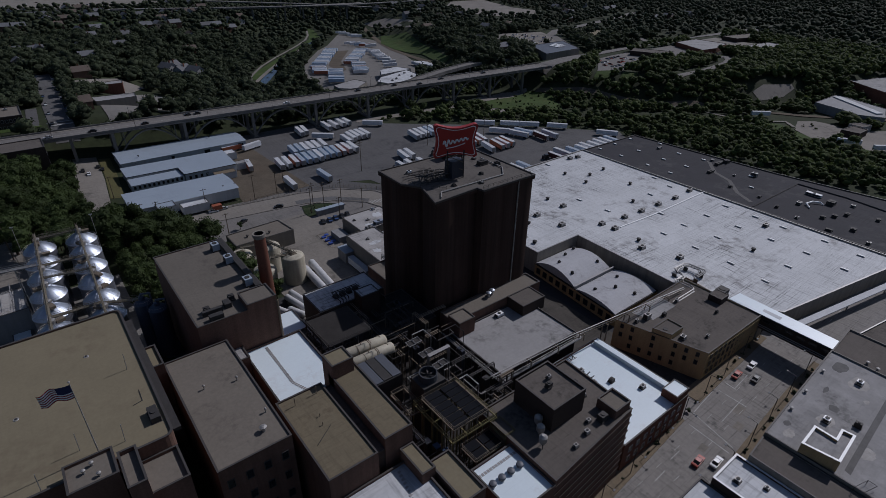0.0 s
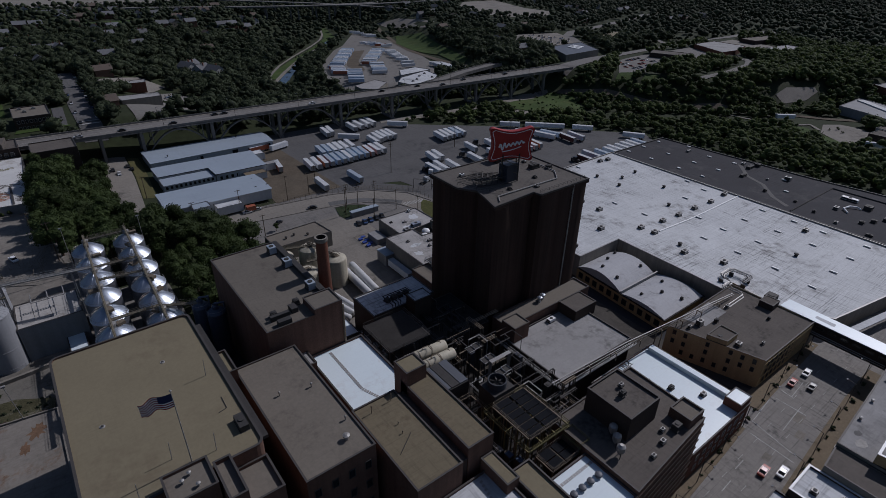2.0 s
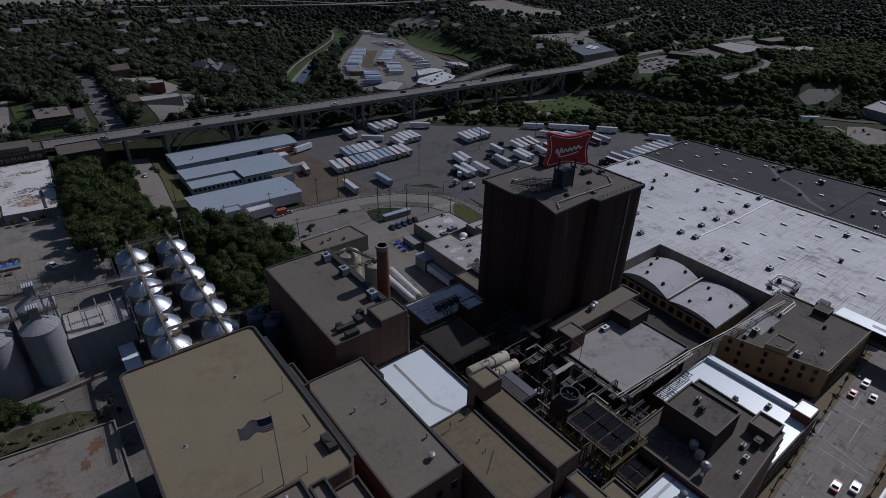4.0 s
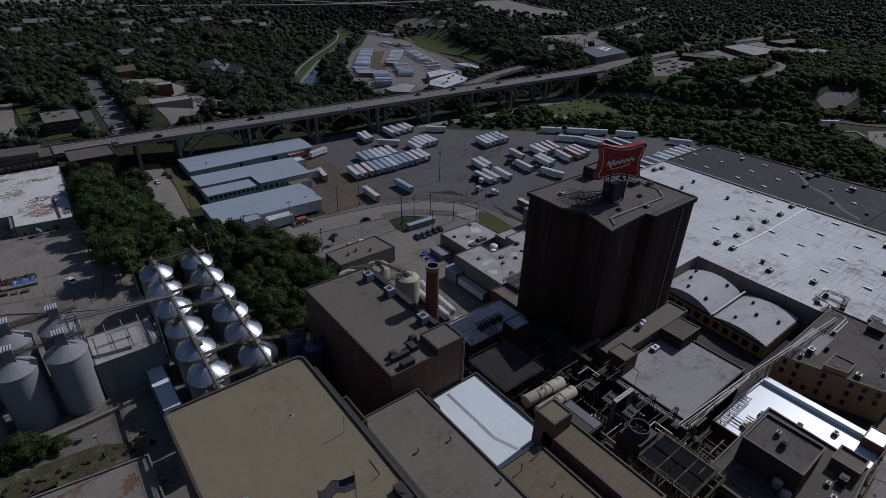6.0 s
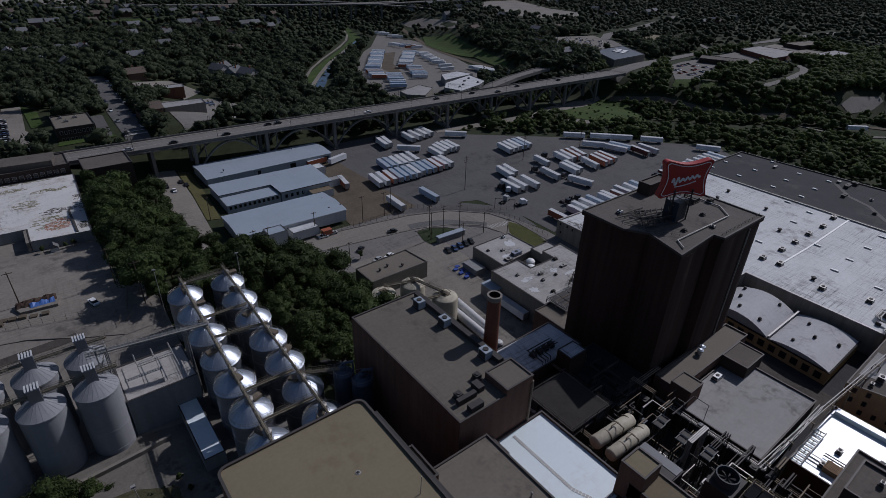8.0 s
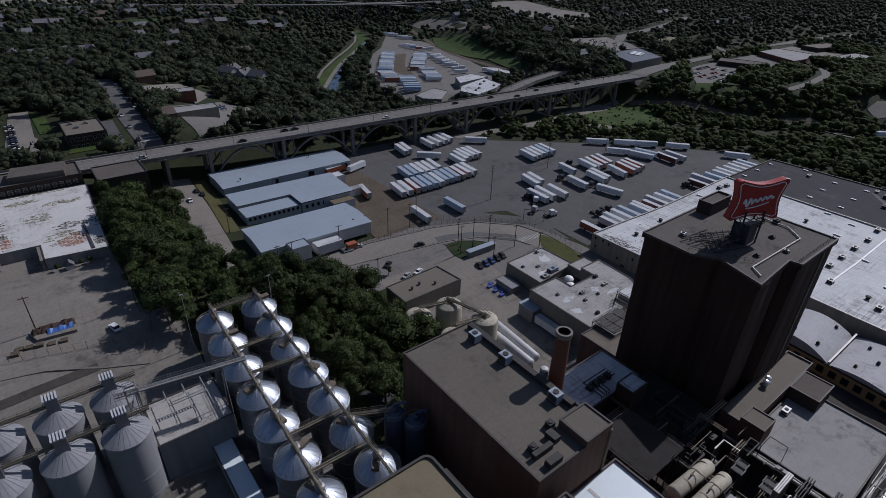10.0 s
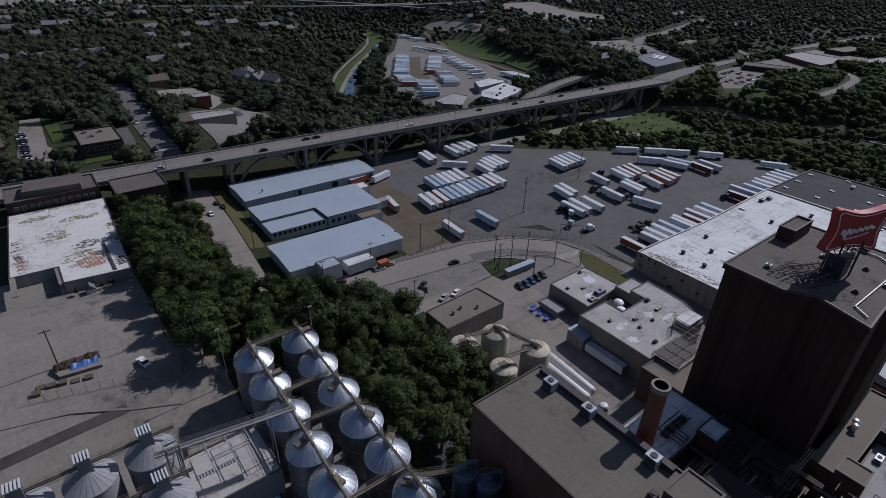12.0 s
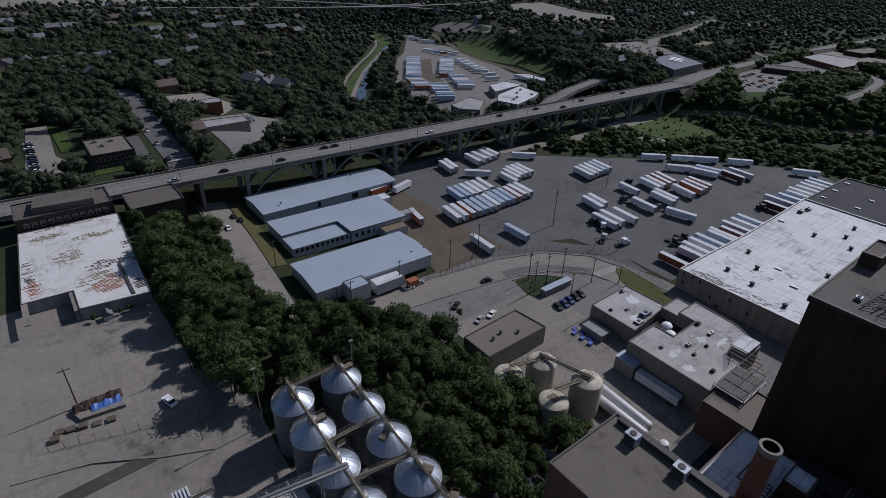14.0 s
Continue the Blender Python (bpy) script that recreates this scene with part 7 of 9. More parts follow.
lb = building("warehouse_lean_to", "low white annex with a metal roof and a row of windows", [(35.4, 304.4), (61.6, 303.8), (61.6, 315.3), (35.6, 316.0)], WZ, -1.9, white_wall, metal_roof, 0.08, 0.1)
for x in span(37, 60, 11):
    one_window(lb, (x, 304.36 - 0.0229 * (x - 35.4), -4.0), 0, 1.2, 1.6, dark_flashing, 0)
building("loading_canopy", "low tan-roofed loading canopy beside the warehouse", rect(76, 297.2, 87.6, 302.6), WZ, -3.0, white_wall, paving_tan, 0.08, 0.1)
building("warehouse_annex", "white box annex on the warehouse wall", rect(38.6, 261.8, 46.6, 268.3), WZ + 1, 0.6, white_wall, metal_roof, 0.2, 0.2)
building("warehouse_annex", "low white annex on the warehouse wall", rect(49, 261.4, 61.4, 268), WZ + 1, -1.6, white_wall, worn_white, 0.2, 0.2)
single("site_container", Mesh().box(62, 258.8, WZ + 0.8, 66.4, 261.6, -3.6), trailer_red, "small orange-brown container beside the warehouse", "container", at=(64, 260, WZ + 0.8))
building("warehouse_link", "low white link between the warehouses", rect(91.4, 307, 98, 312), WZ, -2.8, white_wall, pale_roof, 0.2, 0.2)
building("warehouse_link", "low white link between the warehouses", rect(90, 326, 98, 333), WZ, -2.4, white_wall, worn_white, 0.2, 0.2)
for x, y in ((48, 345), (92, 357), (70, 280), (74, 283), (78, 272), (72, 272)):
    roof_vent(x, y, -0.3, 0.5, 1.0, dark_steel)

# ---------------------------------------------------------------- yard buildings, tanks and offices
plant_roof = material("stained_plant_roof", (0.335, 0.322, 0.308), 0.85, big=0.22, big_size=8, fine=0.12, stain=(0.11, 0.107, 0.103), stain_size=10, stain_amount=0.8, drag=(1.2, 6, 0.35))
pump = building("pump_house", "square beige pump house with a gray flat roof", [(55.2, 206.4), (80.6, 206.6), (79, 219.4), (55, 218.4)], YARD, 0.2, beige_wall, gray_roof, 0.35, 0.4)
for x, y in ((62, 212), (66, 213), (71, 210)):
    roof_vent(x, y, -0.2, 0.6, 1.2, dark_steel)
off1 = building("office_north", "gray flat-roofed office with roof equipment", [(104.6, 188.4), (126, 190.4), (125.4, 207), (104.6, 206.6)], YARD, -1.0, beige_wall, plant_roof, 0.3, 0.3)
off2 = building("office_south", "beige L-shaped plant building with a stained pale roof", [(94.6, 157.4), (126.4, 158), (131.4, 168), (132.6, 183.6), (121.6, 183.6), (121.6, 177.4), (108.6, 177.4), (108.6, 184.6), (94.6, 184.6)], YARD, 2.1, beige_wall, plant_roof, 0.3, 0.3)
building("plant_court", "low dark court between the plant roofs", rect(108.8, 177.6, 121.4, 188.2), YARD, -3.0, dark_brick, near_black, 0.2, 0.2)
building("plant_link", "low link roof beside the court", rect(121.8, 183.8, 132, 190), YARD, 0.4, beige_wall, plant_roof, 0.3, 0.3)
building("roof_shelter", "white-topped shelter on the plant roof", rect(116.6, 158.3, 124.9, 162.8), 1.7, 4.0, gray_wall, worn_white, 0.0)
for x, y in ((114.4, 183.0), (111.2, 179.6)):
    t = thing("court_tank", "round white domed tank standing in the dark court", "tank", (x, y, -3.2))
    part("shell", Mesh().lathe(x, y, [(1.75, -3.2), (1.75, 0.2)], 20), tank_white, t, "", True)
    part("dome", Mesh().lathe(x, y, [(1.8, 0.2), (1.4, 0.75), (0.5, 1.1), (0.1, 1.15)], 20), white_paint, t, "", True)
for x, y, sx, sy, h, mt in ((105.8, 168.6, 0.9, 0.9, 0.8, flashing), (108.4, 172.2, 1.6, 1.0, 0.9, pipe_steel), (121, 176.2, 1.4, 1.2, 1.0, dark_steel), (119.8, 171.0, 2.6, 1.0, 0.8, flashing), (103.2, 161.2, 1.2, 1.0, 0.9, dark_steel), (112.6, 168.4, 0.8, 0.8, 0.7, dark_steel), (100.4, 176.6, 0.9, 0.9, 0.7, flashing)):
    roof_unit(x, y, 1.8, sx, sy, h, mt)
for x, y, sx, sy, h, mt in ((115.2, 191.8, 4.2, 2.2, 1.5, blue_roof), (109.6, 190.6, 2.8, 2.0, 0.8, pipe_steel), (120.7, 205.4, 1.1, 1.1, 1.2, white_paint), (112.8, 197.4, 1.4, 0.9, 0.7, flashing), (107.6, 200.6, 0.9, 0.9, 0.6, dark_steel)):
    roof_unit(x, y, -1.3, sx, sy, h, mt)
for owner, z, spots in ((off2, 1.83, ((101.6, 172.6, 2.8, 1.2), (114.6, 171.4, 2.0, 1.4), (118.6, 166.6, 3.2, 1.0), (98.6, 166, 1.6, 2.0))), (off1, -1.27, ((119.6, 200, 2.4, 2.6), (111, 192.6, 2.2, 1.6)))):
    for x, y, rx, ry in spots:
        edge_r = [blot.uniform(0.6, 1.3) for q in range(18)]
        part("stain", Mesh().prism([(x + rx * edge_r[q] * math.cos(q * math.pi / 9), y + ry * edge_r[q] * math.sin(q * math.pi / 9)) for q in range(18)], z, z + 0.012), worn_white, owner, "washed pale patch")
platform("roof_pipe_rack", "steel pipe rack beside the grain tower", 95, 148.6, 108, 157.2, 4.6, 3.2, pipe_steel, None, (3, 1), dark_steel)
for k in range(4):
    single("rack_pipe", Mesh().path([(96, 149.6 + 1.5 * k, 4.9), (110 + 2 * k, 149.6 + 1.5 * k, 4.9), (110 + 2 * k, 160 + k, 4.9), (110 + 2 * k, 160 + k, 1.9)], 0.16, 6), brown_steel if k % 2 else dark_steel, "insulated pipe on the steel rack", "pipework", at=(96, 149.6 + 1.5 * k, 4.6))
skip = thing("waste_compound", "fenced compound with blue waste bins and a gray shed", "compound", (91, 196, YARD))
part("shed", Mesh().box(97, 195.4, YARD, 101.8, 204, -4.6), gray_wall, skip)
part("hardstanding", Mesh().box(91.4, 192.2, YARD, 104.4, 207, YARD + 0.26), near_black, skip, "dark hardstanding")
for i in range(6):
    part("waste_bin", Mesh().prism(rounded(92.2 + 2.2 * (i % 2), 196.2 + 1.7 * i, 94.1 + 2.2 * (i % 2), 197.7 + 1.7 * i, 0.25, 2), YARD + 0.26, -6.3 - 0.3 * (i % 2)), bin_blue, skip, "blue waste bin")
part("fence", Mesh().path([(91.4, 192.2, -6.5), (104.4, 192.2, -6.5), (104.4, 207, -6.5), (91.4, 207, -6.5), (91.4, 192.2, -6.5)], 0.08, 4), brown_steel, skip)
dock = thing("dock_shelter", "pale gray covered loading dock", "loading dock", (93, 183, YARD))
part("housing", Mesh().box(90.6, 178.6, YARD, 95.1, 185.4, -2.8), gray_wall, dock)
part("roof", Mesh().box(90.4, 178.4, -2.8, 95.2, 185.6, -2.5), metal_roof, dock)
trailer(92.4, 170.6, -90, "w")

for x, y, r, top in ((53.8, 196.6, 4.5, 2.4), (64.0, 193.2, 4.5, 4.4), (57.6, 182.4, 4.4, 1.2), (68.4, 180.0, 4.5, 4.6)):
    t = thing("storage_tank", "cream domed storage tank below a steel walkway", "tank", (x, y, YARD), "cream storage tanks")
    part("shell", Mesh().lathe(x, y, [(r, YARD), (r, top - 1.6), (r * 0.94, top - 0.9), (r * 0.75, top - 0.35), (r * 0.4, top - 0.05), (0.1, top)], 28), tank_cream, t, "", True)
    part("walkway", Mesh().box(x - 1.4, y - 1.4, top - 0.1, x + 1.4, y + 1.4, top + 0.1), brown_steel, t)
    m = Mesh().path([(x - 1.4, y - 1.4, top + 1), (x + 1.4, y - 1.4, top + 1), (x + 1.4, y + 1.4, top + 1), (x - 1.4, y + 1.4, top + 1), (x - 1.4, y - 1.4, top + 1)], 0.08, 4)
    part("railing", m, brown_steel, t)
catwalk((64, 194.5), (68.4, 179), 5.4, 1.2, "brown steel walkway between the tanks")
catwalk((53.8, 196.6), (64, 193.2), 4.6, 1.2, "brown steel walkway between the tanks")
catwalk((57.6, 182.4), (68.4, 180), 4.6, 1.2, "brown steel walkway between the tanks")
for (x0, y0), (x1, y1), r, z in (((77.8, 184.6), (76.2, 163.0), 1.5, -5.2), ((73.6, 181.8), (72.8, 162.2), 1.5, -5.2), ((62, 170), (64.5, 157), 1.2, -5.8), ((59.5, 168), (62, 156), 1.2, -5.8)):
    t = thing("long_tank", "long white horizontal pressure tank", "tank", ((x0 + x1) / 2, (y0 + y1) / 2, YARD))
    part("shell", Mesh().capsule((x0, y0, z), (x1, y1, z), r, 20), tank_white, t, "", True)
    for s in (0.15, 0.85):
        c = (x0 + (x1 - x0) * s, y0 + (y1 - y0) * s)
        part("saddle", Mesh().box(c[0] - 1.1, c[1] - 0.4, YARD, c[0] + 1.1, c[1] + 0.4, z - 0.6), concrete, t)
t = thing("vertical_tank", "small upright tank with a domed white top", "tank", (72.6, 156.4, YARD))
part("shell", Mesh().lathe(72.6, 156.4, [(1.4, YARD), (1.4, -3.4)], 18), blue_vessel, t, "", True)
part("dome", Mesh().lathe(72.6, 156.4, [(1.4, -3.4), (1.1, -2.8), (0.1, -2.5)], 18), tank_white, t, "", True)
for x, y in ((46, 176), (50, 172), (53, 164), (57, 160)):
    single("low_tank", Mesh().capsule((x, y, -5.6), (x + 2.5, y - 6, -5.6), 1.2, 16), tank_white, "short white horizontal tank", "tank", at=(x, y, -6.8), smooth=True)

# ---------------------------------------------------------------- west side
lw_poly = [(-53.2, 295.6), (-39.8, 295.2), (-39.8, 283.4), (-20.6, 281.0), (-17.6, 346.8), (-50.4, 347.6)]
lw = building("old_depot", "old low depot with a rust-stained white roof", lw_poly, 4, 12.7, gray_wall, rusty_white, 0.25, 0.4)
part("awning", Mesh().box(-53.2, 283, 12.3, -51.6, 295.6, 12.6), concrete_pale, lw)
part("side_wall", Mesh().box(-41, 283.4, 7, -40, 295, 12.5), concrete_pale, lw)
part("roof_curb", Mesh().box(-25.4, 283, 12.45, -24.6, 305, 12.9), dark_flashing, lw)
rust_brown = material("brown_rust_stain", (0.15, 0.092, 0.058), 0.9, big=0.4, big_size=2, fine=0.3, fine_size=0.3)
rust_film = material("rust_film", (0.27, 0.125, 0.08), 0.9, big=0.4, big_size=2, fine=0.3, fine_size=0.3)
bare_felt = material("bare_felt", (0.075, 0.066, 0.055), 0.9, big=0.4, big_size=2, fine=0.3, fine_size=0.3)
moss_film = material("dry_moss", (0.17, 0.155, 0.09), 0.95, big=0.4, big_size=2, fine=0.3, fine_size=0.3)
wear = random.Random(21)
worn = {}
for cx, cy, rx, ry, n, mt, word in ((-30, 293.8, 4.6, 5.0, 90, rust_film, "rust-stained strips of bare roof"), (-32, 297, 6.5, 7, 60, moss_film, "dirty worn strips of roof"), (-29, 307.6, 5.5, 3.0, 34, bare_felt, "dark bare strips of roof"), (-20.6, 311, 1.6, 11, 30, bare_felt, "dark bare strips of roof"), (-41.5, 339.2, 5.5, 1.8, 60, moss_film, "mossy strips of roof"),
                                    (-28.7, 332, 6.5, 2.0, 50, moss_film, "mossy strips of roof"), (-50, 315, 1.1, 9, 30, bare_felt, "dark bare strips of roof"), (-49.6, 302.6, 1.8, 5, 40, rust_film, "rust-stained strips of bare roof"), (-38.2, 320, 4.5, 4, 34, moss_film, "dirty worn strips of roof"), (-22, 288.6, 1.6, 3.4, 34, bare_felt, "dark bare strips of roof"), (-36, 345.6, 9, 0.8, 30, moss_film, "mossy strips of roof")):
    m = worn.setdefault(mt.name, (Mesh(), mt, word))[0]
    for q in range(n):
        a, d = wear.uniform(0, 6.28), math.sqrt(wear.random())
        x, y, w, h = cx + rx * d * math.cos(a), round((cy + ry * d * math.sin(a)) / 0.9) * 0.9 + wear.uniform(-0.1, 0.1), wear.uniform(0.25, 1.3), wear.uniform(0.12, 0.4)
        m.box(x - w, y - h, 12.46, x + w, y + h, 12.475 + 0.001 * (q % 9))
for m, mt, word in worn.values():
    tagged(part("worn_area", m, mt, lw), word, kind="stuff")
grime_film = material("roof_grime", (0.20, 0.188, 0.172), 0.9, big=0.5, big_size=2, fine=0.4, fine_size=0.3)
m = Mesh()
for cx, cy, rx, ry, n in ((154.5, 180, 3.2, 17, 90), (153.6, 188, 2.4, 10, 50), (157, 150, 4.5, 12, 50), (172, 186, 16, 11, 60)):
    for q in range(n):
        a, d = wear.uniform(0, 6.28), math.sqrt(wear.random())
        x, y, w, h = max(150.9, cx + rx * d * math.cos(a)), min(198.6, cy + ry * d * math.sin(a)), wear.uniform(0.06, 0.2), wear.uniform(0.2, 1.1)
        z = max(shed_z(x - w, y - h), shed_z(x + w, y - h), shed_z(x - w, y + h), shed_z(x + w, y + h))
        m.box(x - w, y - h, z - 0.05, x + w, y + h, z + 0.015 + 0.001 * (q % 9))
tagged(part("worn_area", m, grime_film, shed), "grimy worn strips of roof", kind="stuff")
for x, y, rx, ry in ((-30.5, 141.5, 1.8, 2.6), (-33.4, 137, 1.0, 2.2), (-47, 138, 1.6, 1.2)):
    edge_r = [wear.uniform(0.55, 1.35) for q in range(20)]
    part("rust_stain", Mesh().prism([(x + rx * edge_r[q] * math.cos(q * math.pi / 10), y + ry * edge_r[q] * math.sin(q * math.pi / 10)) for q in range(20)], 8.525, 8.537), rust_brown, yard_roof, "brown rust stain")
t = thing("gate_hut", "small peaked hut beside the depot wall", "hut", (-33.5, 279.6, 8))
part("wall", Mesh().box(-34.8, 278.4, ground_z(-33, 279), -32.2, 281, 10.6), white_wall, t)
part("roof", Mesh().face([(-35, 278, 10.6), (-33.5, 278, 12), (-33.5, 281, 12), (-35, 281, 10.6)]).face([(-33.5, 278, 12), (-32, 278, 10.6), (-32, 281, 10.6), (-33.5, 281, 12)]).face([(-35, 278, 10.6), (-32, 278, 10.6), (-33.5, 278, 12)]), shingle[0], t)
nw = building("dark_mill", "dark brick mill with rows of windows beside the viaduct", rect(-50, 349.2, -18, 366), 4, 17, dark_brick, dark_roof, 0.5, 0.4)
windows(nw, "S", 349.2, span(-47, -21, 11), (13.0,), 1.7, 2.0, flashing, 2)
part("monitor_roof", Mesh().prism([(-44, 352), (-24, 350), (-22, 362), (-42, 364)], 16.6, 19.4), dark_roof, nw, "dark raised roof monitor")
nw2 = building("dark_mill", "dark brick block beside the viaduct", rect(-13.6, 340, 6.2, 358), 2, 15.6, dark_brick, dark_roof, 0.5, 0.4)
windows(nw2, "E", 6.2, span(342, 356, 5), (5, 10), 1.4, 2.0, flashing, 1)
ribbon("dark_road", [(-80, 212), (-60, 215), (-48, 215.8), (-35, 216.4)], 2.6, street_dark, "dark worn asphalt strip along the lot", 0.2, "road")
heap = thing("fallen_fence", "heap of bent fence frames and posts", "fence", (-23, 220, 12))
rng = random.Random(3)
for i in range(16):
    x, y = rng.uniform(-26, -20.6), rng.uniform(214.6, 225)
    z = ground_z(x, y)
    part("rail", Mesh().tube((x, y, z + rng.uniform(0.1, 1.2)), (x + rng.uniform(-1, 3), y + rng.uniform(-2, 4), z + rng.uniform(0.3, 2.6)), 0.06, 4), brown_steel, heap)
shed_t = thing("tarped_stall", "long stall of rubble under dark netting and blue tarp", "stall", (-42, 235, 11))
gz = ground_z(-42, 237)
net_brown = material("brown_netting", (0.055, 0.036, 0.028), 0.9, big=0.5, big_size=1.5, fine=0.5, fine_size=0.4)
part("base", Mesh().prism([(-47.6, 239.4), (-46.2, 235.2), (-37.0, 234.2), (-36.4, 237.0)], gz - 0.3, gz + 1.0), concrete_pale, shed_t, "pale low block wall")
heap_rng = random.Random(8)
m = Mesh()
nx_, ny_ = 18, 7
top = [[(-47.2 + 10.4 * i / nx_, 237.2 + 0.2 * i / nx_ + 3.6 * j / ny_, gz + 0.9 + (1.1 * math.sin(math.pi * j / ny_) + heap_rng.uniform(-0.35, 0.35)) * (0 < i < nx_)) for j in range(ny_ + 1)] for i in range(nx_ + 1)]
for i in range(nx_):
    for j in range(ny_):
        m.face([top[i][j], top[i + 1][j], top[i + 1][j + 1], top[i][j + 1]])
part("netting", m, net_brown, shed_t, "dark brown netting over rubble")
m = Mesh()
for i in range(8):
    x0, x1 = -43.6 + 0.78 * i, -43.6 + 0.78 * (i + 1)
    z0, z1 = gz + 1.15 + 0.3 * math.sin(i * 1.9), gz + 1.15 + 0.3 * math.sin((i + 1) * 1.9)
    m.face([(x0, 236.0, gz + 1.02), (x1, 235.9, gz + 1.02), (x1, 237.6 + 0.3 * (i % 2), z1 + 0.5), (x0, 237.6 + 0.3 * ((i + 1) % 2), z0 + 0.5)])
part("tarp", m, tarp_blue, shed_t, "crumpled blue tarpaulin")
for i, (x, y) in enumerate(((-50.5, 234.6), (-48.4, 233.8), (-46.0, 233.2), (-43.4, 232.4), (-40.6, 231.8), (-51.6, 232.4))):
    single("rubble_box", Mesh().prism([(x - 0.9, y - 0.7), (x + 0.8, y - 1.0), (x + 1.1, y + 0.6), (x - 0.7, y + 0.9)], gz - 0.3, gz + 0.5 + 0.25 * (i % 3)), earth, "box of rubble on the lot", "crate", at=(x, y, gz))


def fence(points, h=2.2, label="chain-link fence with metal posts"):
    t = thing("fence", label, "fence", (*points[0], ground_z(*points[0])))
    for p, q in zip(points, points[1:]):
        p, q = Vector(p), Vector(q)
        n = max(1, round((q - p).length / 3.0))
        m, mm = Mesh(), Mesh()
        o = [p + (q - p) * i / n for i in range(n + 1)]
        z = [ground_z(v.x, v.y) for v in o]
        for v, k in zip(o, z):
            part("post", Mesh().tube((v.x, v.y, k), (v.x, v.y, k + h + 0.2), 0.06, 4), brown_steel, t)
        for f in (0.15, 0.4, 0.65, 1.0):
            part("wire", Mesh().path([(v.x, v.y, k + h * f) for v, k in zip(o, z)], 0.03, 3), brown_steel, t)
    return t


fence([(-53, 230), (-36, 225), (-21, 220)])
fence([(-21, 220), (-17.8, 236)])
fence([(-17.8, 236), (-14.5, 215), (12, 211)])
fence([(55, 263.6), (84, 260), (107, 257), (127.5, 249.8), (141.5, 236), (146, 220), (145, 201)])
fence([(100, 262), (112, 262), (150, 233)])
ribbon("curb_wall", [(-60, 224.8), (-46, 221.2), (-34.5, 215.6), (-24, 212)], 0.6, concrete_pale, "low dirt-covered kerb", 0.32, "kerb", thick=0.6)



def utility_pole(x, y, h=15.0, arms=1):
    z = ground_z(x, y)
    t = thing("utility_pole", "tall brown wooden utility pole with crossarms", "utility pole", (x, y, z))
    part("post", Mesh().tube((x, y, z), (x, y, z + h), 0.2, 7, r2=0.13), wood_pole, t)
    for i in range(arms):
        part("crossarm", Mesh().box(x - 1.3, y - 0.08, z + h - 0.7 - 1.3 * i, x + 1.3, y + 0.08, z + h - 0.5 - 1.3 * i), wood_pole, t)
    return t


for x, y, h, k in ((149, 264.4, 19, 3), (207.5, 278.3, 16, 2), (104.7, 237.3, 13, 2), (100.2, 230, 14, 1), (107.4, 230.5, 15, 2), (117.2, 230.8, 14, 2), (110.4, 220.2, 10, 1), (96, 262, 13, 1), (84, 262, 14, 1), (60, 263, 12, 1), (101, 264, 15, 1), (7, 268, 13, 1), (26, 300, 12, 1), (31, 258, 12, 1), (-21, 238, 13, 1), (-16, 221, 15, 1), (123.9, 221.3, 11, 1), (132.4, 214.4, 8, 1), (248, 268, 15, 2), (60, 232, 11, 1), (-46, 241, 12, 1), (38, 261, 11, 1)):
    utility_pole(x, y, h, k)
gate = thing("gate_gantry", "tall dark steel entrance gantry", "gantry", (152, 234, ground_z(152, 234)))
zz = ground_z(150, 236)
part("frame", Mesh().path([(146.5, 238, zz), (146.5, 238, zz + 5.6), (153.5, 231, zz + 5.6), (153.5, 231, zz)], 0.16, 6), dark_steel, gate)
building("bus_shelter", "long pale shelter on the island", [(101, 225.0), (115.4, 224.6), (115.4, 227.0), (101, 227.2)], -7.5, -4.2, gray_wall, metal_roof, 0.05, 0.1)


def street_lamp(x, y, turn, h=8.5, z=None):
    z = ground_z(x, y) if z is None else z
    t = thing("street_lamp", "gray metal street lamp with a curved arm", "street lamp", (x, y, z))
    d = Vector((math.cos(turn), math.sin(turn), 0))
    o = Vector((x, y, z))
    part("pole", Mesh().tube(o, o + Vector((0, 0, h)), 0.1, 6), dark_steel, t)
    part("arm", Mesh().tube(o + Vector((0, 0, h)), o + d * 2.2 + Vector((0, 0, h + 0.4)), 0.07, 5), dark_steel, t)
    e = o + d * 2.5 + Vector((0, 0, h + 0.35))
    part("lantern", Mesh().box(e.x - 0.35, e.y - 0.2, e.z - 0.1, e.x + 0.35, e.y + 0.2, e.z + 0.12), gray_metal, t)
    return t


for i in range(9):
    street_lamp(70 + 14 * i, (40.9 + (70 + 14 * i - 70) * 0.072), -math.pi / 2)
    street_lamp(76 + 14 * i, 25.0 + 14 * i * 0.062, math.pi / 2)

# ---------------------------------------------------------------- the viaduct
BZ = 11.0
A0, A1 = Vector((-60, 377.5)), Vector((402, 354.5))
bd = (A1 - A0).normalized()
bn = Vector((-bd.y, bd.x))
HALF = 8.6


def along(s, off, z):
    p = A0 + bd * s + bn * off
    return (p.x, p.y, z)


LEN = (A1 - A0).length
via = thing("viaduct", "long concrete arch viaduct carrying a road over the valley", "bridge", (A0.x, A0.y, BZ))


def beam(s0, s1, o0, o1, z0, z1, m=None):
    m = m or Mesh()
    a = [along(s0, o0, 0)[:2], along(s1, o0, 0)[:2], along(s1, o1, 0)[:2], along(s0, o1, 0)[:2]]
    return m.prism(a, z0, z1)


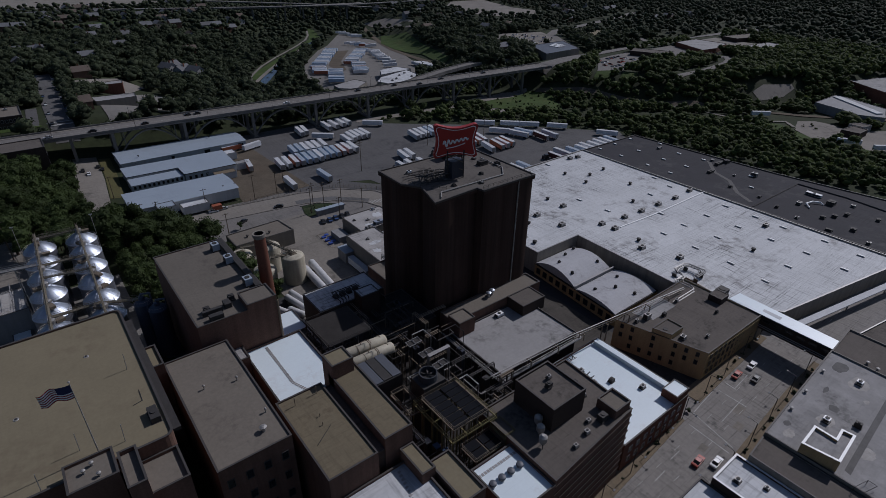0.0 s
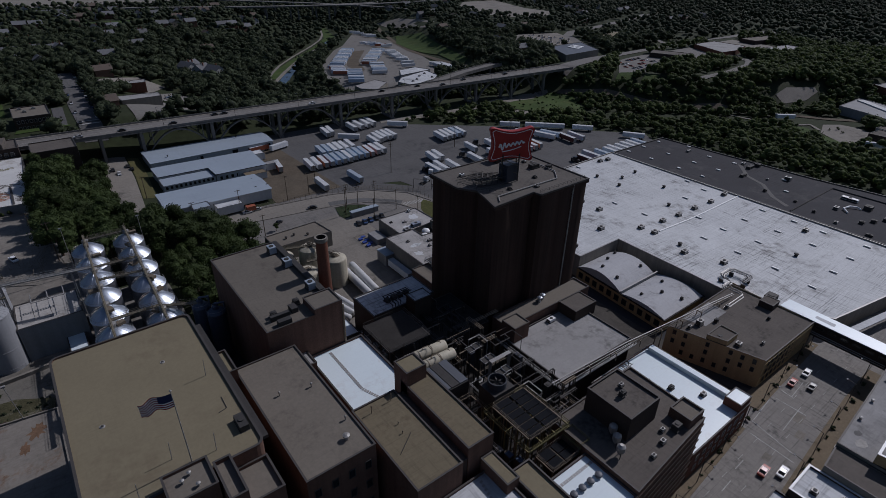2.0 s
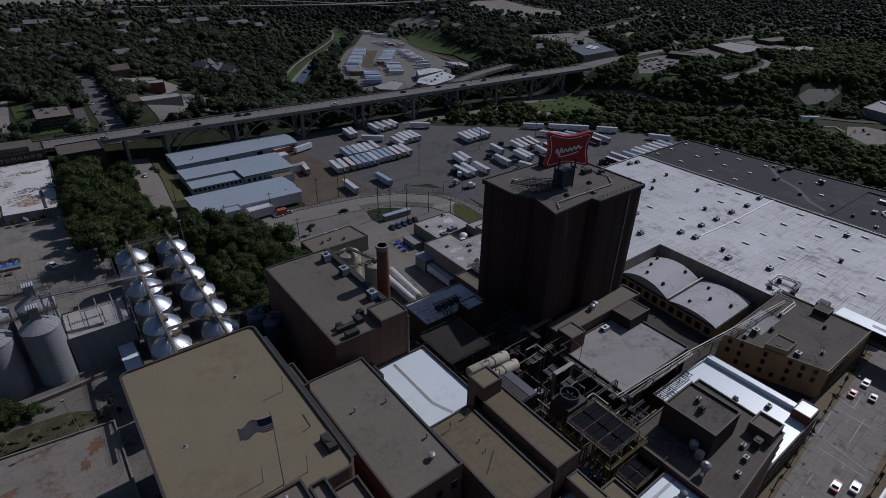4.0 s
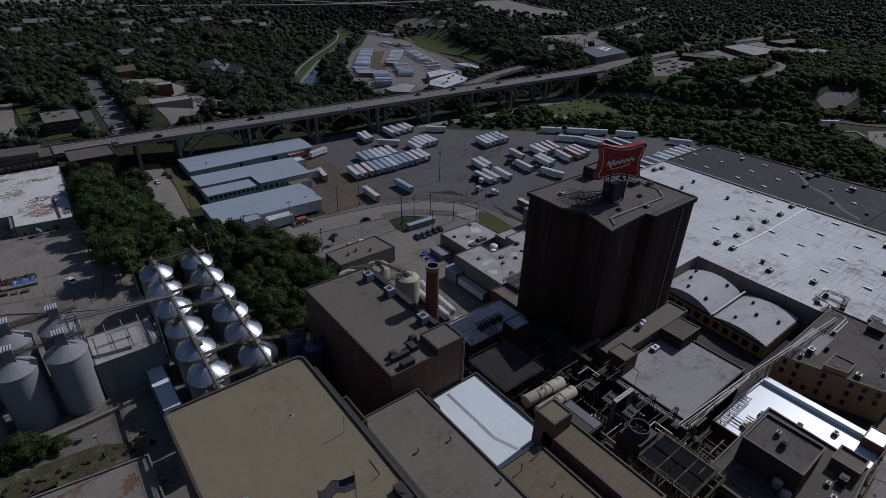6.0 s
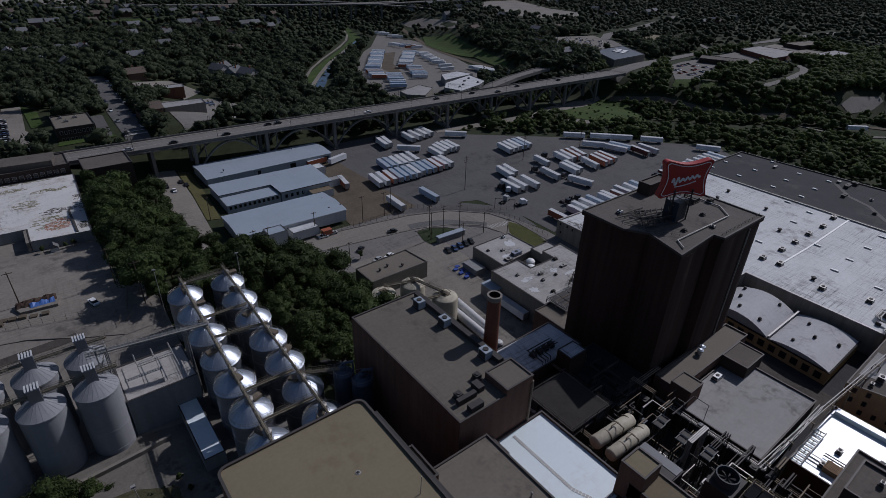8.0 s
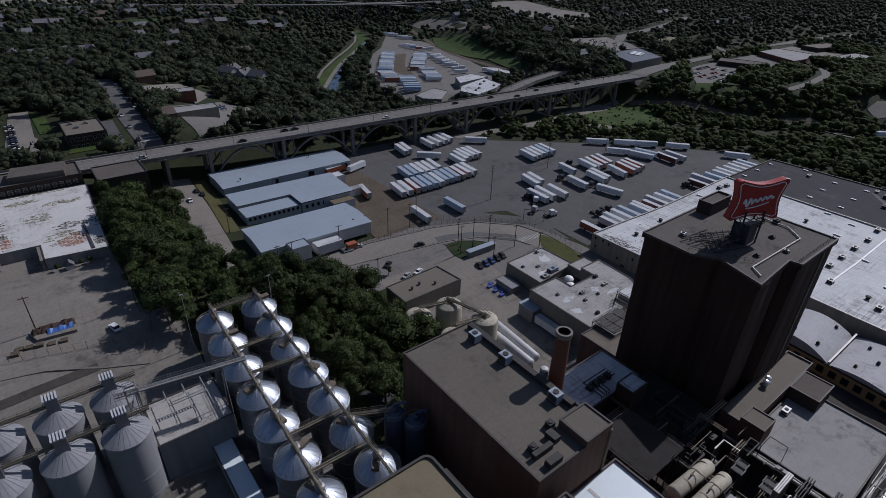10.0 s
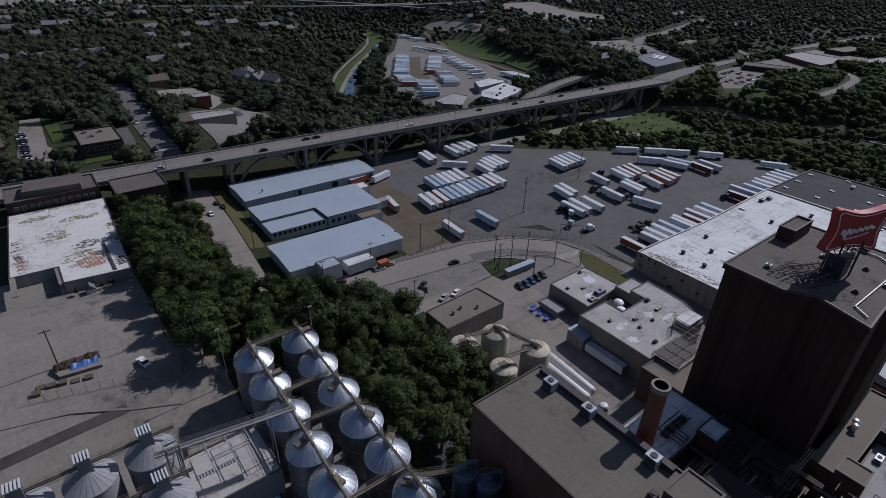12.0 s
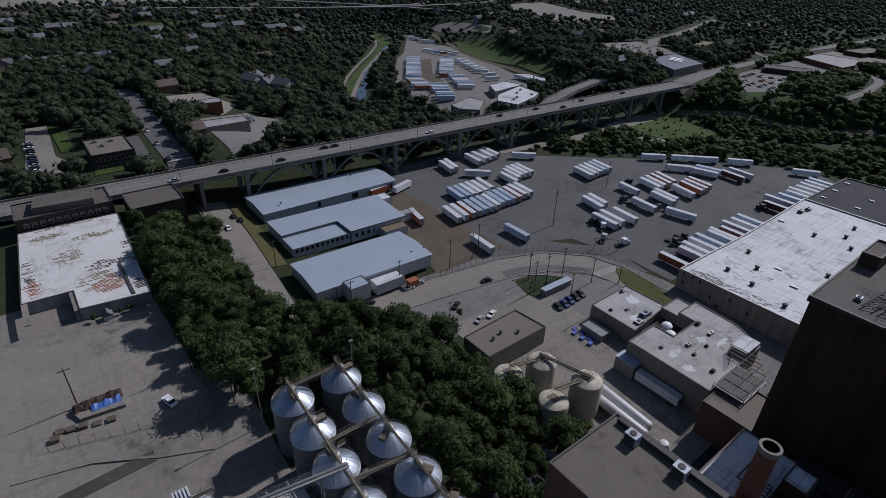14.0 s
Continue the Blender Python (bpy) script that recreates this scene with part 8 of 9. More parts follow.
part("deck", beam(0, LEN, -HALF, HALF, BZ - 1.1, BZ - 0.02), bridge_concrete, via)
part("roadway", beam(0, LEN, -HALF + 1.9, HALF - 1.9, BZ - 0.02, BZ + 0.05), asphalt_road, via, "pale road surface")
for o in (-1, 1):
    part("footway", beam(0, LEN, min(o * HALF, o * (HALF - 1.9)), max(o * HALF, o * (HALF - 1.9)), BZ - 0.02, BZ + 0.2), concrete_pale, via)
    part("parapet", beam(0, LEN, o * HALF - 0.17, o * HALF + 0.17, BZ + 0.2, BZ + 1.15), bridge_concrete, via)
    part("cornice", beam(0, LEN, o * (HALF + 0.15) - 0.3, o * (HALF + 0.15) + 0.3, BZ - 0.9, BZ - 0.4), bridge_concrete, via)
part("centre_line", beam(4, LEN - 4, -0.09, 0.09, BZ + 0.05, BZ + 0.056), line_paint, via)
PIERS = [101, 141, 184, 229, 271, 311, 351, 390, 428]
for i, s in enumerate(PIERS):
    zg = min(ground_z(*along(s, o, 0)[:2]) for o in (-6, 0, 6)) - 1.0
    t = part("pier", beam(s - 0.9, s + 0.9, -HALF + 0.8, -HALF + 2.8, zg, BZ - 1.1), bridge_concrete, via)
    part("pier", beam(s - 0.9, s + 0.9, HALF - 2.8, HALF - 0.8, zg, BZ - 1.1), bridge_concrete, via)
    part("pier_base", beam(s - 1.6, s + 1.6, -HALF, HALF, zg - 1, zg + 1.8), bridge_concrete, t)
for s0, s1 in zip(PIERS, PIERS[1:]):
    for o in (-HALF + 2.0, HALF - 2.0):
        n, m = 16, Mesh()
        zs, ze = -5.2, BZ - 2.2
        pts = [(s0 + 1.0 + (s1 - s0 - 2.0) * i / n, zs + (ze - zs) * (1 - (2 * i / n - 1) ** 2)) for i in range(n + 1)]
        for (a, za), (b, zb) in zip(pts, pts[1:]):
            q = [along(a, o - 0.8, za - 0.45), along(a, o + 0.8, za - 0.45), along(a, o + 0.8, za + 0.45), along(a, o - 0.8, za + 0.45)]
            r = [along(b, o - 0.8, zb - 0.45), along(b, o + 0.8, zb - 0.45), along(b, o + 0.8, zb + 0.45), along(b, o - 0.8, zb + 0.45)]
            for k in range(4):
                m.face([q[k], r[k], r[(k + 1) % 4], q[(k + 1) % 4]])
        arch = part("arch_rib", m, bridge_concrete, via)
        for i in (2, 14):
            part("spandrel_column", beam(pts[i][0] - 0.22, pts[i][0] + 0.22, o - 0.5, o + 0.5, pts[i][1], BZ - 1.1), bridge_concrete, arch)
for s in (20, 40, 60, 80):
    zg = ground_z(*along(s, 0, 0)[:2]) - 1
    if zg < BZ - 2:
        part("pier", beam(s - 0.8, s + 0.8, -HALF + 0.8, HALF - 0.8, zg, BZ - 1.1), bridge_concrete, via)
for s in range(30, 450, 42):
    for o in (-1, 1):
        street_lamp(*along(s, o * (HALF - 0.5), 0)[:2], math.atan2(bn.y, bn.x) + (math.pi if o > 0 else 0), 8.5, BZ + 0.2)
for s, o, p in ((92, -3.2, 1), (120, -3.0, 1), (146, 3, 1), (152, 3, 1), (70, -3.4, 2), (268, 2.8, 1), (300, 3, 1), (320, -3, 1), (345, 3, 1), (390, 2.8, 1), (40, -3, 1), (210, -3, 0)):
    car(*along(s, o, 0)[:2], math.degrees(math.atan2(bd.y, bd.x)), p, BZ + 0.05, "cars on the viaduct")

# ---------------------------------------------------------------- beyond the viaduct
meadow_green = material("meadow_grass", (0.041, 0.066, 0.015), 0.95, big=0.3, big_size=16, fine=0.3, fine_size=1.4, stain=(0.075, 0.078, 0.028), stain_size=14, stain_amount=0.7)
ribbon("river", [(180, 500), (198, 527), (221, 563), (239, 588), (264, 619), (300, 661), (345, 712)], 8, water, "narrow blue river in a concrete channel", 0.25, "river")
ribbon("river_bank", [(188, 524), (194, 533), (216, 564), (247, 605), (280, 642), (320, 687)], 4.0, concrete_pale, "pale stone river bank", 0.3, "river bank", margin=0.5)
sheet("river_meadow", [(186, 538), (195, 532), (250, 603), (289, 644), (328, 687), (362, 735), (389, 813), (383, 817), (342, 728), (300, 675), (242, 612), (206, 569)], meadow_green, "strip of mown grass beside the river", 0.18, "grass", margin=3.0)
ribbon("footpath", [(186, 532), (191, 547), (205, 569), (220, 591), (250, 627), (303, 685), (334, 723), (355, 758), (377, 808)], 2.8, concrete_pale, "pale curving footpath along the river", 0.35, "path")
sheet("gravel_flat", [(297, 341), (327, 340), (373, 348), (376, 352), (355, 361), (307, 353), (290, 348)], concrete_pale, "pale gravel flat below the viaduct", 0.25, "path", margin=1.0)
sheet("valley_path", [(196, 350), (255, 340), (296, 340), (300, 347), (259, 349), (198, 356)], concrete_pale, "pale gravel track below the viaduct", 0.3, "path", margin=1.0)
sheet("valley_meadow", [(309, 338), (345, 343), (373, 347), (379, 323), (357, 292), (345, 282), (318, 299), (305, 322)], meadow_green, "bright green meadow in the valley", 0.6, "grass", margin=0.0)
sheet("gravel_patch", [(291, 311), (300, 322), (311, 317), (313, 303)], concrete_pale, "pale gravel patch in the meadow", 0.3, "path")
sheet("slope_meadow", [(425, 98), (448, 89), (440, 128), (459, 162), (452, 174), (438, 160), (428, 128)], meadow_green, "long green meadow below the railway", 0.45, "grass", margin=1.0)
ribbon("railway", [(378, 341), (392, 310), (414, 267), (432, 244), (452, 227), (480, 189), (500, 162), (543, 117), (640, 60)], 6, earth, "brown railway bed on the slope", 0.5, "railway", margin=1.0)
ribbon("footpath", [(426, 249), (443, 226), (440, 202), (443, 188), (454, 173), (470, 163), (461, 153)], 2.6, concrete_pale, "pale footpath through the green slope", 0.6, "path", margin=2.0)
sheet("gravel_patch", [(503, 199), (524, 190), (541, 189), (543, 193), (520, 207), (505, 208)], concrete_pale, "bare pale clearing among the trees", 0.4, "path", margin=6.0)
sheet("east_lot", [(480, 158), (455, 150), (440, 129), (461, 123), (455, 111), (434, 85), (600, 36), (600, 70), (520, 100), (484, 122), (493, 139), (492, 150)], concrete_pale, "pale industrial yard", 0.3, "pavement", margin=4.0)

# trailer yard across the river
sheet("far_trailer_yard", [(239, 536), (225, 485), (224, 440), (252, 434), (282, 440), (346, 462), (365, 520), (386, 573), (399, 622), (412, 671), (413, 706), (404, 758), (339, 670), (313, 645), (276, 594)], concrete, "gray and brown trailer yard beyond the viaduct", 0.3, "pavement")
sheet("far_yard_earth", [(268, 506), (278, 511), (298, 559), (343, 622), (323, 624), (274, 542)], earth, "brown earth strip in the yard", 0.4, "ground")
rng = random.Random(19)
for (xa, ya), (xb, yb), n, turn, mix in (((321, 625), (264, 543), 21, -35, "bbwwb"), ((257, 533), (246, 504), 7, -30, "bwbbw"), ((262, 504), (243, 467), 9, -28, "bbwb"), ((352, 605), (295, 533), 19, -35, "wbbww"),
                                         ((300, 524), (280, 485), 10, -30, "bwbb"), ((402, 749), (408, 702), 6, -35, "w"), ((367, 660), (376, 625), 5, -5, "wwb"), ((356, 586), (336, 529), 7, -52, "w"), ((353, 489), (351, 449), 11, -40, "w"), ((330, 512), (322, 498), 2, -10, "w")):
    for i in range(n):
        f = i / (n - 1)
        if rng.random() < 0.93:
            trailer(xa + (xb - xa) * f + rng.uniform(-0.8, 0.8), ya + (yb - ya) * f, turn + rng.uniform(-2, 2), mix[i % len(mix)] if rng.random() < 0.94 else "r", 14.6, 0.35)
building("far_depot", "low white-roofed depot beyond the viaduct", [(261, 425), (266, 408), (294, 417), (308, 425), (311, 451), (273, 438)], -10, 1.0, gray_wall, worn_white, 0.3, 0.3)
building("far_depot", "low white-roofed depot wing beyond the viaduct", [(291, 468), (280, 448), (311, 453), (319, 455), (313, 472)], -10, 0.5, gray_wall, worn_white, 0.3, 0.3)
building("far_depot", "low brown-roofed depot beyond the viaduct", [(224, 437), (223, 425), (234, 415), (255, 433), (251, 448)], -10, 0.0, beige_wall, pale_roof, 0.3, 0.3)
for x, y in ((281, 424), (291, 434), (298, 424), (301, 440), (274, 420)):
    roof_unit(x, y, 0.7, 1.6, 1.4, 1.2, flashing, "roof unit on the far depot")
ramp = thing("ramp_bridge", "sloping concrete ramp beside the viaduct", "bridge", (262, 392, -10))
RP = [(256, 375, 6.0), (274, 382, 9.0), (310, 394, 9.4), (348, 402, 10.0), (376, 404, 10.8), (412, 392, 11.0)]
m = Mesh()
sides = ([], [])
for i, (x0, y0, z0) in enumerate(RP):
    (xa, ya, _), (xb, yb, _) = RP[max(0, i - 1)], RP[min(len(RP) - 1, i + 1)]
    n_ = Vector((ya - yb, xb - xa)).normalized()
    for k in range(2):
        sides[k].append((x0 + n_.x * (9 * k - 4.5), y0 + n_.y * (9 * k - 4.5), z0))
for a_, b_, c_, e_ in zip(sides[0], sides[0][1:], sides[1][1:], sides[1]):
    m.face([a_, b_, c_, e_])
part("roadway", m, asphalt_road, ramp)
for k in range(2):
    mp, d = Mesh(), (-0.35, 0.35)[k]
    for x, y, z in sides[k]:
        mp.v += [(x, y, z - 1.8), (x, y, z + 0.9), (x, y + d, z + 0.9), (x, y + d, z - 1.8)]
    for i in range(len(RP) - 1):
        mp.f += [(4 * i + q, 4 * i + (q + 1) % 4, 4 * i + 4 + (q + 1) % 4, 4 * i + 4 + q) for q in range(4)]
        mp.m += [0] * 4
    part("girder", mp, bridge_concrete, ramp)
for x, y, z in RP[2:5]:
    part("column", Mesh().box(x - 1, y - 2.5, ground_z(x, y) - 1, x + 1, y + 2.5, z - 0.3), bridge_concrete, ramp)
sheet("embankment", [(363, 458), (380, 470), (420, 579), (450, 651), (438, 697), (404, 644), (390, 592), (387, 530)], meadow_green, "grassy railway embankment", 0.8, "grass")
ribbon("railway", [(352, 436), (360, 449), (376, 533), (387, 590), (407, 650), (430, 707), (470, 800)], 7, earth, "brown railway bed along the embankment", 0.5, "railway", margin=4.0)

BIG_HOUSES = []
# streets and buildings at both ends of the viaduct
ribbon("hill_street", [(-300, 402), (-60, 388), (-40, 379)], 12, asphalt_road, "street at the west end of the viaduct", 0.3, "road")
ribbon("hill_street", [(19.4, 386), (20.6, 448), (24.6, 525), (26, 562)], 12.5, street_gray, "wide gray residential street below trees", 0.3, "road", margin=1.5)
sheet("forecourt", [(2.6, 405), (8.6, 402), (11, 448), (4.7, 448)], asphalt_lot, "dark gray forecourt beside the brick corner building", 0.35, "pavement", margin=1.0)
single("crosswalk", Mesh().face([(14, 399, ground_z(14, 399) + 0.62), (25.6, 399, ground_z(25, 399) + 0.62), (25.6, 400, ground_z(25, 400) + 0.62), (14, 400, ground_z(14, 400) + 0.62)]).face([(14, 403, ground_z(14, 403) + 0.62), (25.6, 403, ground_z(25, 403) + 0.62), (25.6, 404, ground_z(25, 404) + 0.62), (14, 404, ground_z(14, 404) + 0.62)]), line_paint, "pair of white crossing lines on the street", "road marking", kind="structure")
ribbon("east_road", [(395, 355), (440, 363), (474, 367), (568, 372), (660, 377), (760, 366), (900, 350)], 15, asphalt_road, "wide pale road east of the viaduct", 0.5, "road", margin=7.0)
ribbon("east_road", [(474, 372), (506, 418), (548, 480), (580, 500), (653, 514), (738, 536), (850, 570)], 11, asphalt_road, "pale road climbing the far side", 0.5, "road", margin=6.0)
ribbon("east_road", [(566, 480), (600, 458), (616, 415), (628, 380)], 8, asphalt_road, "pale link road", 0.5, "road", margin=6.0)
ribbon("east_road", [(464, 257), (485, 256), (512, 256), (560, 262), (576, 268), (590, 278), (576, 286)], 7, asphalt_road, "curving pale road", 0.5, "road", margin=6.0)
sheet("car_park", [(423, 311), (442, 298), (515, 316), (564, 283), (604, 290), (604, 350), (496, 350), (470, 346)], asphalt_road, "wide commercial car park with parked cars", 0.45, "pavement", margin=3.0)
sheet("lawn", [(423, 311), (436, 302), (420, 295), (412, 306)], meadow_green, "square mown lawn beside the car park", 0.5, "grass", margin=2.0)
sheet("lawn", [(437, 293), (446, 284), (434, 280), (426, 289)], meadow_green, "square mown lawn beside the car park", 0.5, "grass", margin=2.0)
sheet("car_park", [(450, 500), (502, 518), (555, 503), (525, 440), (465, 436)], concrete_pale, "car lot packed with parked cars", 0.45, "pavement", margin=4.0)
sheet("far_plaza", [(646, 300), (700, 296), (705, 352), (646, 354)], concrete_pale, "pale forecourt in the distance", 0.5, "pavement", margin=8.0)
rng = random.Random(21)
for i in range(44):
    a, b = rng.uniform(0, 1), rng.randint(0, 4)
    car(446 + 60 * a, 304 + 8.5 * b + 3 * a, 90, rng.randint(0, 4), far=True)
for i in range(70):
    a, b = rng.uniform(0, 1), rng.randint(0, 6)
    car(466 + 62 * a, 446 + 9 * b + 5 * a, 40, rng.choice((0, 0, 2, 2, 4, 1)), far=True)
for i in range(12):
    car(572 + 2.6 * i, 290 + 3.0 * (i % 3), 60, rng.choice((0, 1, 2, 3)), far=True)
for nm, poly, h, wl, rf in (("far_store", [(432, 381), (486, 384), (509, 427), (455, 425)], 14.5, beige_wall, solar_roof), ("far_store", [(579, 299), (603, 297), (642, 306), (643, 343), (603, 344)], 16, red_brick, pale_roof),
                            ("far_store", [(512, 340), (527, 305), (546, 312), (531, 348)], 14, dark_brick, dark_roof), ("far_store", [(640, 270), (690, 264), (694, 284), (646, 290)], 15, beige_wall, pale_roof),
                            ("far_store", [(690, 318), (740, 310), (746, 330), (694, 338)], 15, dark_brick, gray_roof), ("far_store", [(556, 424), (610, 440), (604, 454), (550, 438)], 14, beige_wall, tan_roof),
                            ("far_factory", [(512, 129), (520, 113), (552, 122), (572, 165), (526, 165), (519, 143)], -1.5, gray_wall, gray_metal), ("far_factory", [(566, 124), (600, 110), (646, 152), (597, 166)], 7, red_brick, pale_roof),
                            ("far_factory", [(466, 112), (482, 112), (484, 122), (466, 124)], -4, dark_brick, dark_roof), ("far_factory", [(486, 116), (497, 114), (499, 124), (487, 126)], -4, gray_wall, dark_roof)):
    z0 = min(ground_z(*p) for p in poly) - 1
    c = building(nm, "low flat-roofed commercial building in the distance", poly, z0, max(h, z0 + 6), wl, rf, 0.4, 0.5)
single("factory_roof_strip", Mesh().prism([(526, 121), (531, 118), (564, 160), (558, 163)], -2.0, -1.0), white_wall, "long white raised roof strip of a factory", "roof", at=(545, 140, 0))
for i in range(6):
    skylight(472 + 6 * (i % 3), 402 + 2.4 * i, 14.1, 4, 7)
for x, y, a in ((448, 112, -60), (452, 92, -40), (470, 88, -40), (466, 181, -40), (488, 92, -30)):
    trailer(x, y, a, "w", 14.6, 0.5)
bl = building("corner_block", "two-storey brick corner building with a flat roof", rect(-16.4, 405, 2, 431), 6, 18.0, dark_brick, gray_roof, 0.6, 0.4)
CLEAR.append((np.array(rect(-20, 396, 12, 406)), 3.0))
for x, y in ((-10, 418), (-5, 424), (-12, 426)):
    roof_unit(x, y, 17.4, 1.8, 1.4, 1.1, flashing, "roof unit on the brick corner building")
windows(bl, "S", 405, span(-14.4, 0, 8), (10.4, 14.2), 1.3, 2.0, flashing)
windows(bl, "E", 2, span(407, 429, 9), (10.4, 14.2), 1.3, 2.0, flashing)
sheet("parking_west", [(-37, 493), (-42.5, 426), (-40.5, 411), (-25, 410), (-24.5, 422), (-29, 436), (-27, 493)], concrete_pale, "pale car park beside the hill street", 0.3, "pavement", margin=4.0)
for i in range(13):
    car(-39.0 + 0.05 * i, 413 + 4.1 * i, 4, (1, 0, 1, 2, 1, 4, 1, 2, 1)[i % 9])
sheet("school_yard", [(45, 396), (99, 427), (108, 492), (91, 506), (48, 470), (46, 423)], concrete, "gray paved yard above the viaduct", 0.35, "pavement", margin=3.5)
sheet("school_yard", [(37, 525), (44, 502), (69, 489), (92, 527), (77, 552)], concrete_pale, "pale paved yard among trees", 0.35, "pavement", margin=3.0)
building("yard_block", "long low brick building with a flat roof", [(47, 492), (71, 489.6), (73, 501), (47.4, 500.4)], 4, 12, red_brick, pale_roof, 0.3, 0.3)
building("yard_house", "low flat-roofed building at the paved yard", [(44.7, 437), (70, 437.6), (71, 449.5), (43.5, 452)], 4, 12.6, beige_wall, pale_roof, 0.3, 0.3)
for x, y in ((82, 480), (86, 485), (85, 478)):
    t = thing("play_frame", "blue and gray playground frame on the paved yard", "playground", (x, y, ground_z(x, y)))
    part("deck", Mesh().box(x - 1.6, y - 1.4, ground_z(x, y) + 1.6, x + 1.6, y + 1.4, ground_z(x, y) + 1.9), blue_vessel, t)
    for a, b in ((-1.4, -1.2), (1.4, -1.2), (1.4, 1.2), (-1.4, 1.2)):
        part("post", Mesh().tube((x + a, y + b, ground_z(x, y)), (x + a, y + b, ground_z(x, y) + 3.6), 0.12, 5), dark_steel, t)
for x, y, turn, big in ((128, 590, 0.4, 1.3), (138, 580, -0.9, 1.25), (146, 566, 0.4, 1.35), (134, 600, -0.9, 1.2)):
    BIG_HOUSES.append((x, y, turn, big))
sheet("lawn", [(-18, 398), (10, 401), (8, 407), (-16, 407.6)], meadow_green, "yellow-green lawn before the brick corner building", 0.35, "grass")
sheet("lawn", [(-27, 494), (-20, 474), (-20, 440), (-26, 440)], meadow_green, "patch of mown grass beside the car park", 0.35, "grass")
sheet("ball_field", [(-75, 585), (-41, 585), (-34, 660), (-75, 660)], meadow_green, "green playing field", 0.3, "grass")
sheet("far_field", [(87, 816), (143, 835), (158, 879), (86, 878)], meadow_green, "green field among trees", 0.4, "grass")
for nm, poly in (("far_plaza", [(-220, 1110), (-19, 1068), (19, 1089), (148, 1065), (227, 1050), (250, 1120), (180, 1260), (-220, 1450)]), ("far_plaza", [(606, 669), (642, 628), (733, 652), (727, 729), (773, 859), (696, 861), (625, 787)]), ("far_plaza", [(149, 960), (192, 949), (205, 990), (153, 992)]), ("far_plaza", [(464, 661), (487, 671), (504, 786), (482, 819), (475, 776)])):
    sheet(nm, poly, concrete_pale, "broad pale paved area in the distance", 0.5, "pavement", step=60)
for i in range(24):
    x = rng.uniform(-150, 280)
    car(x, 1150 - 0.2 * x + rng.uniform(-30, 60), rng.uniform(0, 180), rng.choice((0, 1, 2)), far=True)
for k, (pts, z, w) in enumerate((([(120, 1010), (300, 930), (420, 905), (520, 900), (640, 960), (800, 1080)], 14, 13), ([(150, 960), (330, 890), (470, 850), (620, 850), (760, 900)], 18, 10), ([(300, 1100), (440, 960), (520, 850), (560, 760)], 12, 10), ([(420, 1080), (500, 1000), (600, 960), (760, 930)], 20, 9))):
    t = thing("highway_overpass", "gray concrete highway ramp in the far interchange", "overpass", (*pts[0], z))
    poly = ribbon_outline(pts, w)
    part("deck", Mesh().prism(poly, z - 1.2, z), bridge_concrete, t)
    part("roadway", Mesh().prism(ribbon_outline(pts, w - 1.5), z, z + 0.1), asphalt_road, t)
    for p, q in zip(pts, pts[1:]):
        for f in (0.0, 0.33, 0.66):
            x, y = p[0] + (q[0] - p[0]) * f, p[1] + (q[1] - p[1]) * f
            part("column", Mesh().box(x - 1, y - 1, ground_z(x, y) - 1, x + 1, y + 1, z - 1.2), bridge_concrete, t)

# ---------------------------------------------------------------- houses in the far streets
house_kinds = []
for k in range(6):
    w, l, e, r = 4.2 + 0.4 * (k % 3), 6 + 0.7 * (k % 2), 5.4 + 0.5 * (k % 3), 3.0 + 0.3 * (k % 2)
    t = thing("house", ("white", "brick", "tan", "gray")[k % 4] + " two-storey house with a gabled roof among trees", "house", (0, 0, -300), "houses in the far streets")
    o = (0, 0, -300)
    part("wall", Mesh().box(-w, -l, -301.5, w, l, -300 + e).face([(-w, -l, -300 + e), (w, -l, -300 + e), (0, -l, -300 + e + r)]).face([(w, l, -300 + e), (-w, l, -300 + e), (0, l, -300 + e + r)]), house_walls[k % 4], t)
    m = Mesh()
    for s in (-1, 1):
        a, b = (s * (w + 0.5), -300 + e - 0.35), (0, -300 + e + r + 0.05)
        m.face([(a[0], -l - 0.5, a[1]), (b[0], -l - 0.5, b[1]), (b[0], l + 0.5, b[1]), (a[0], l + 0.5, a[1])])
        m.face([(a[0], -l - 0.5, a[1] + 0.2), (b[0], -l - 0.5, b[1] + 0.2), (b[0], l + 0.5, b[1] + 0.2), (a[0], l + 0.5, a[1] + 0.2)])
    part("roof", m, shingle[k % 3], t)
    part("chimney", Mesh().box(w * 0.3, -0.4, -300 + e, w * 0.3 + 0.8, 0.4, -300 + e + r + 1.2), red_brick, t)
    for s in (-0.5, 0.5):
        part("window", Mesh().box(s * w - 0.5, -l - 0.06, -300 + 3.4, s * w + 0.5, -l, -300 + 4.9), glass, t)
    house_kinds.append(t)


def inside(poly, x, y):
    c = np.zeros(x.shape, bool)
    n = len(poly)
    for i in range(n):
        (x0, y0), (x1, y1) = poly[i - 1], poly[i]
        if y0 != y1:
            c ^= ((y0 > y) != (y1 > y)) & (x < (x1 - x0) * (y - y0) / (y1 - y0) + x0)
    return c


def near_edge(poly, x, y, d):
    best = np.full(x.shape, 1e9)
    for i in range(len(poly)):
        p, q = np.array(poly[i - 1], float), np.array(poly[i], float)
        e = q - p
        t = np.clip(((x - p[0]) * e[0] + (y - p[1]) * e[1]) / max(e @ e, 1e-9), 0, 1)
        best = np.minimum(best, np.hypot(x - p[0] - t * e[0], y - p[1] - t * e[1]))
    return best < d


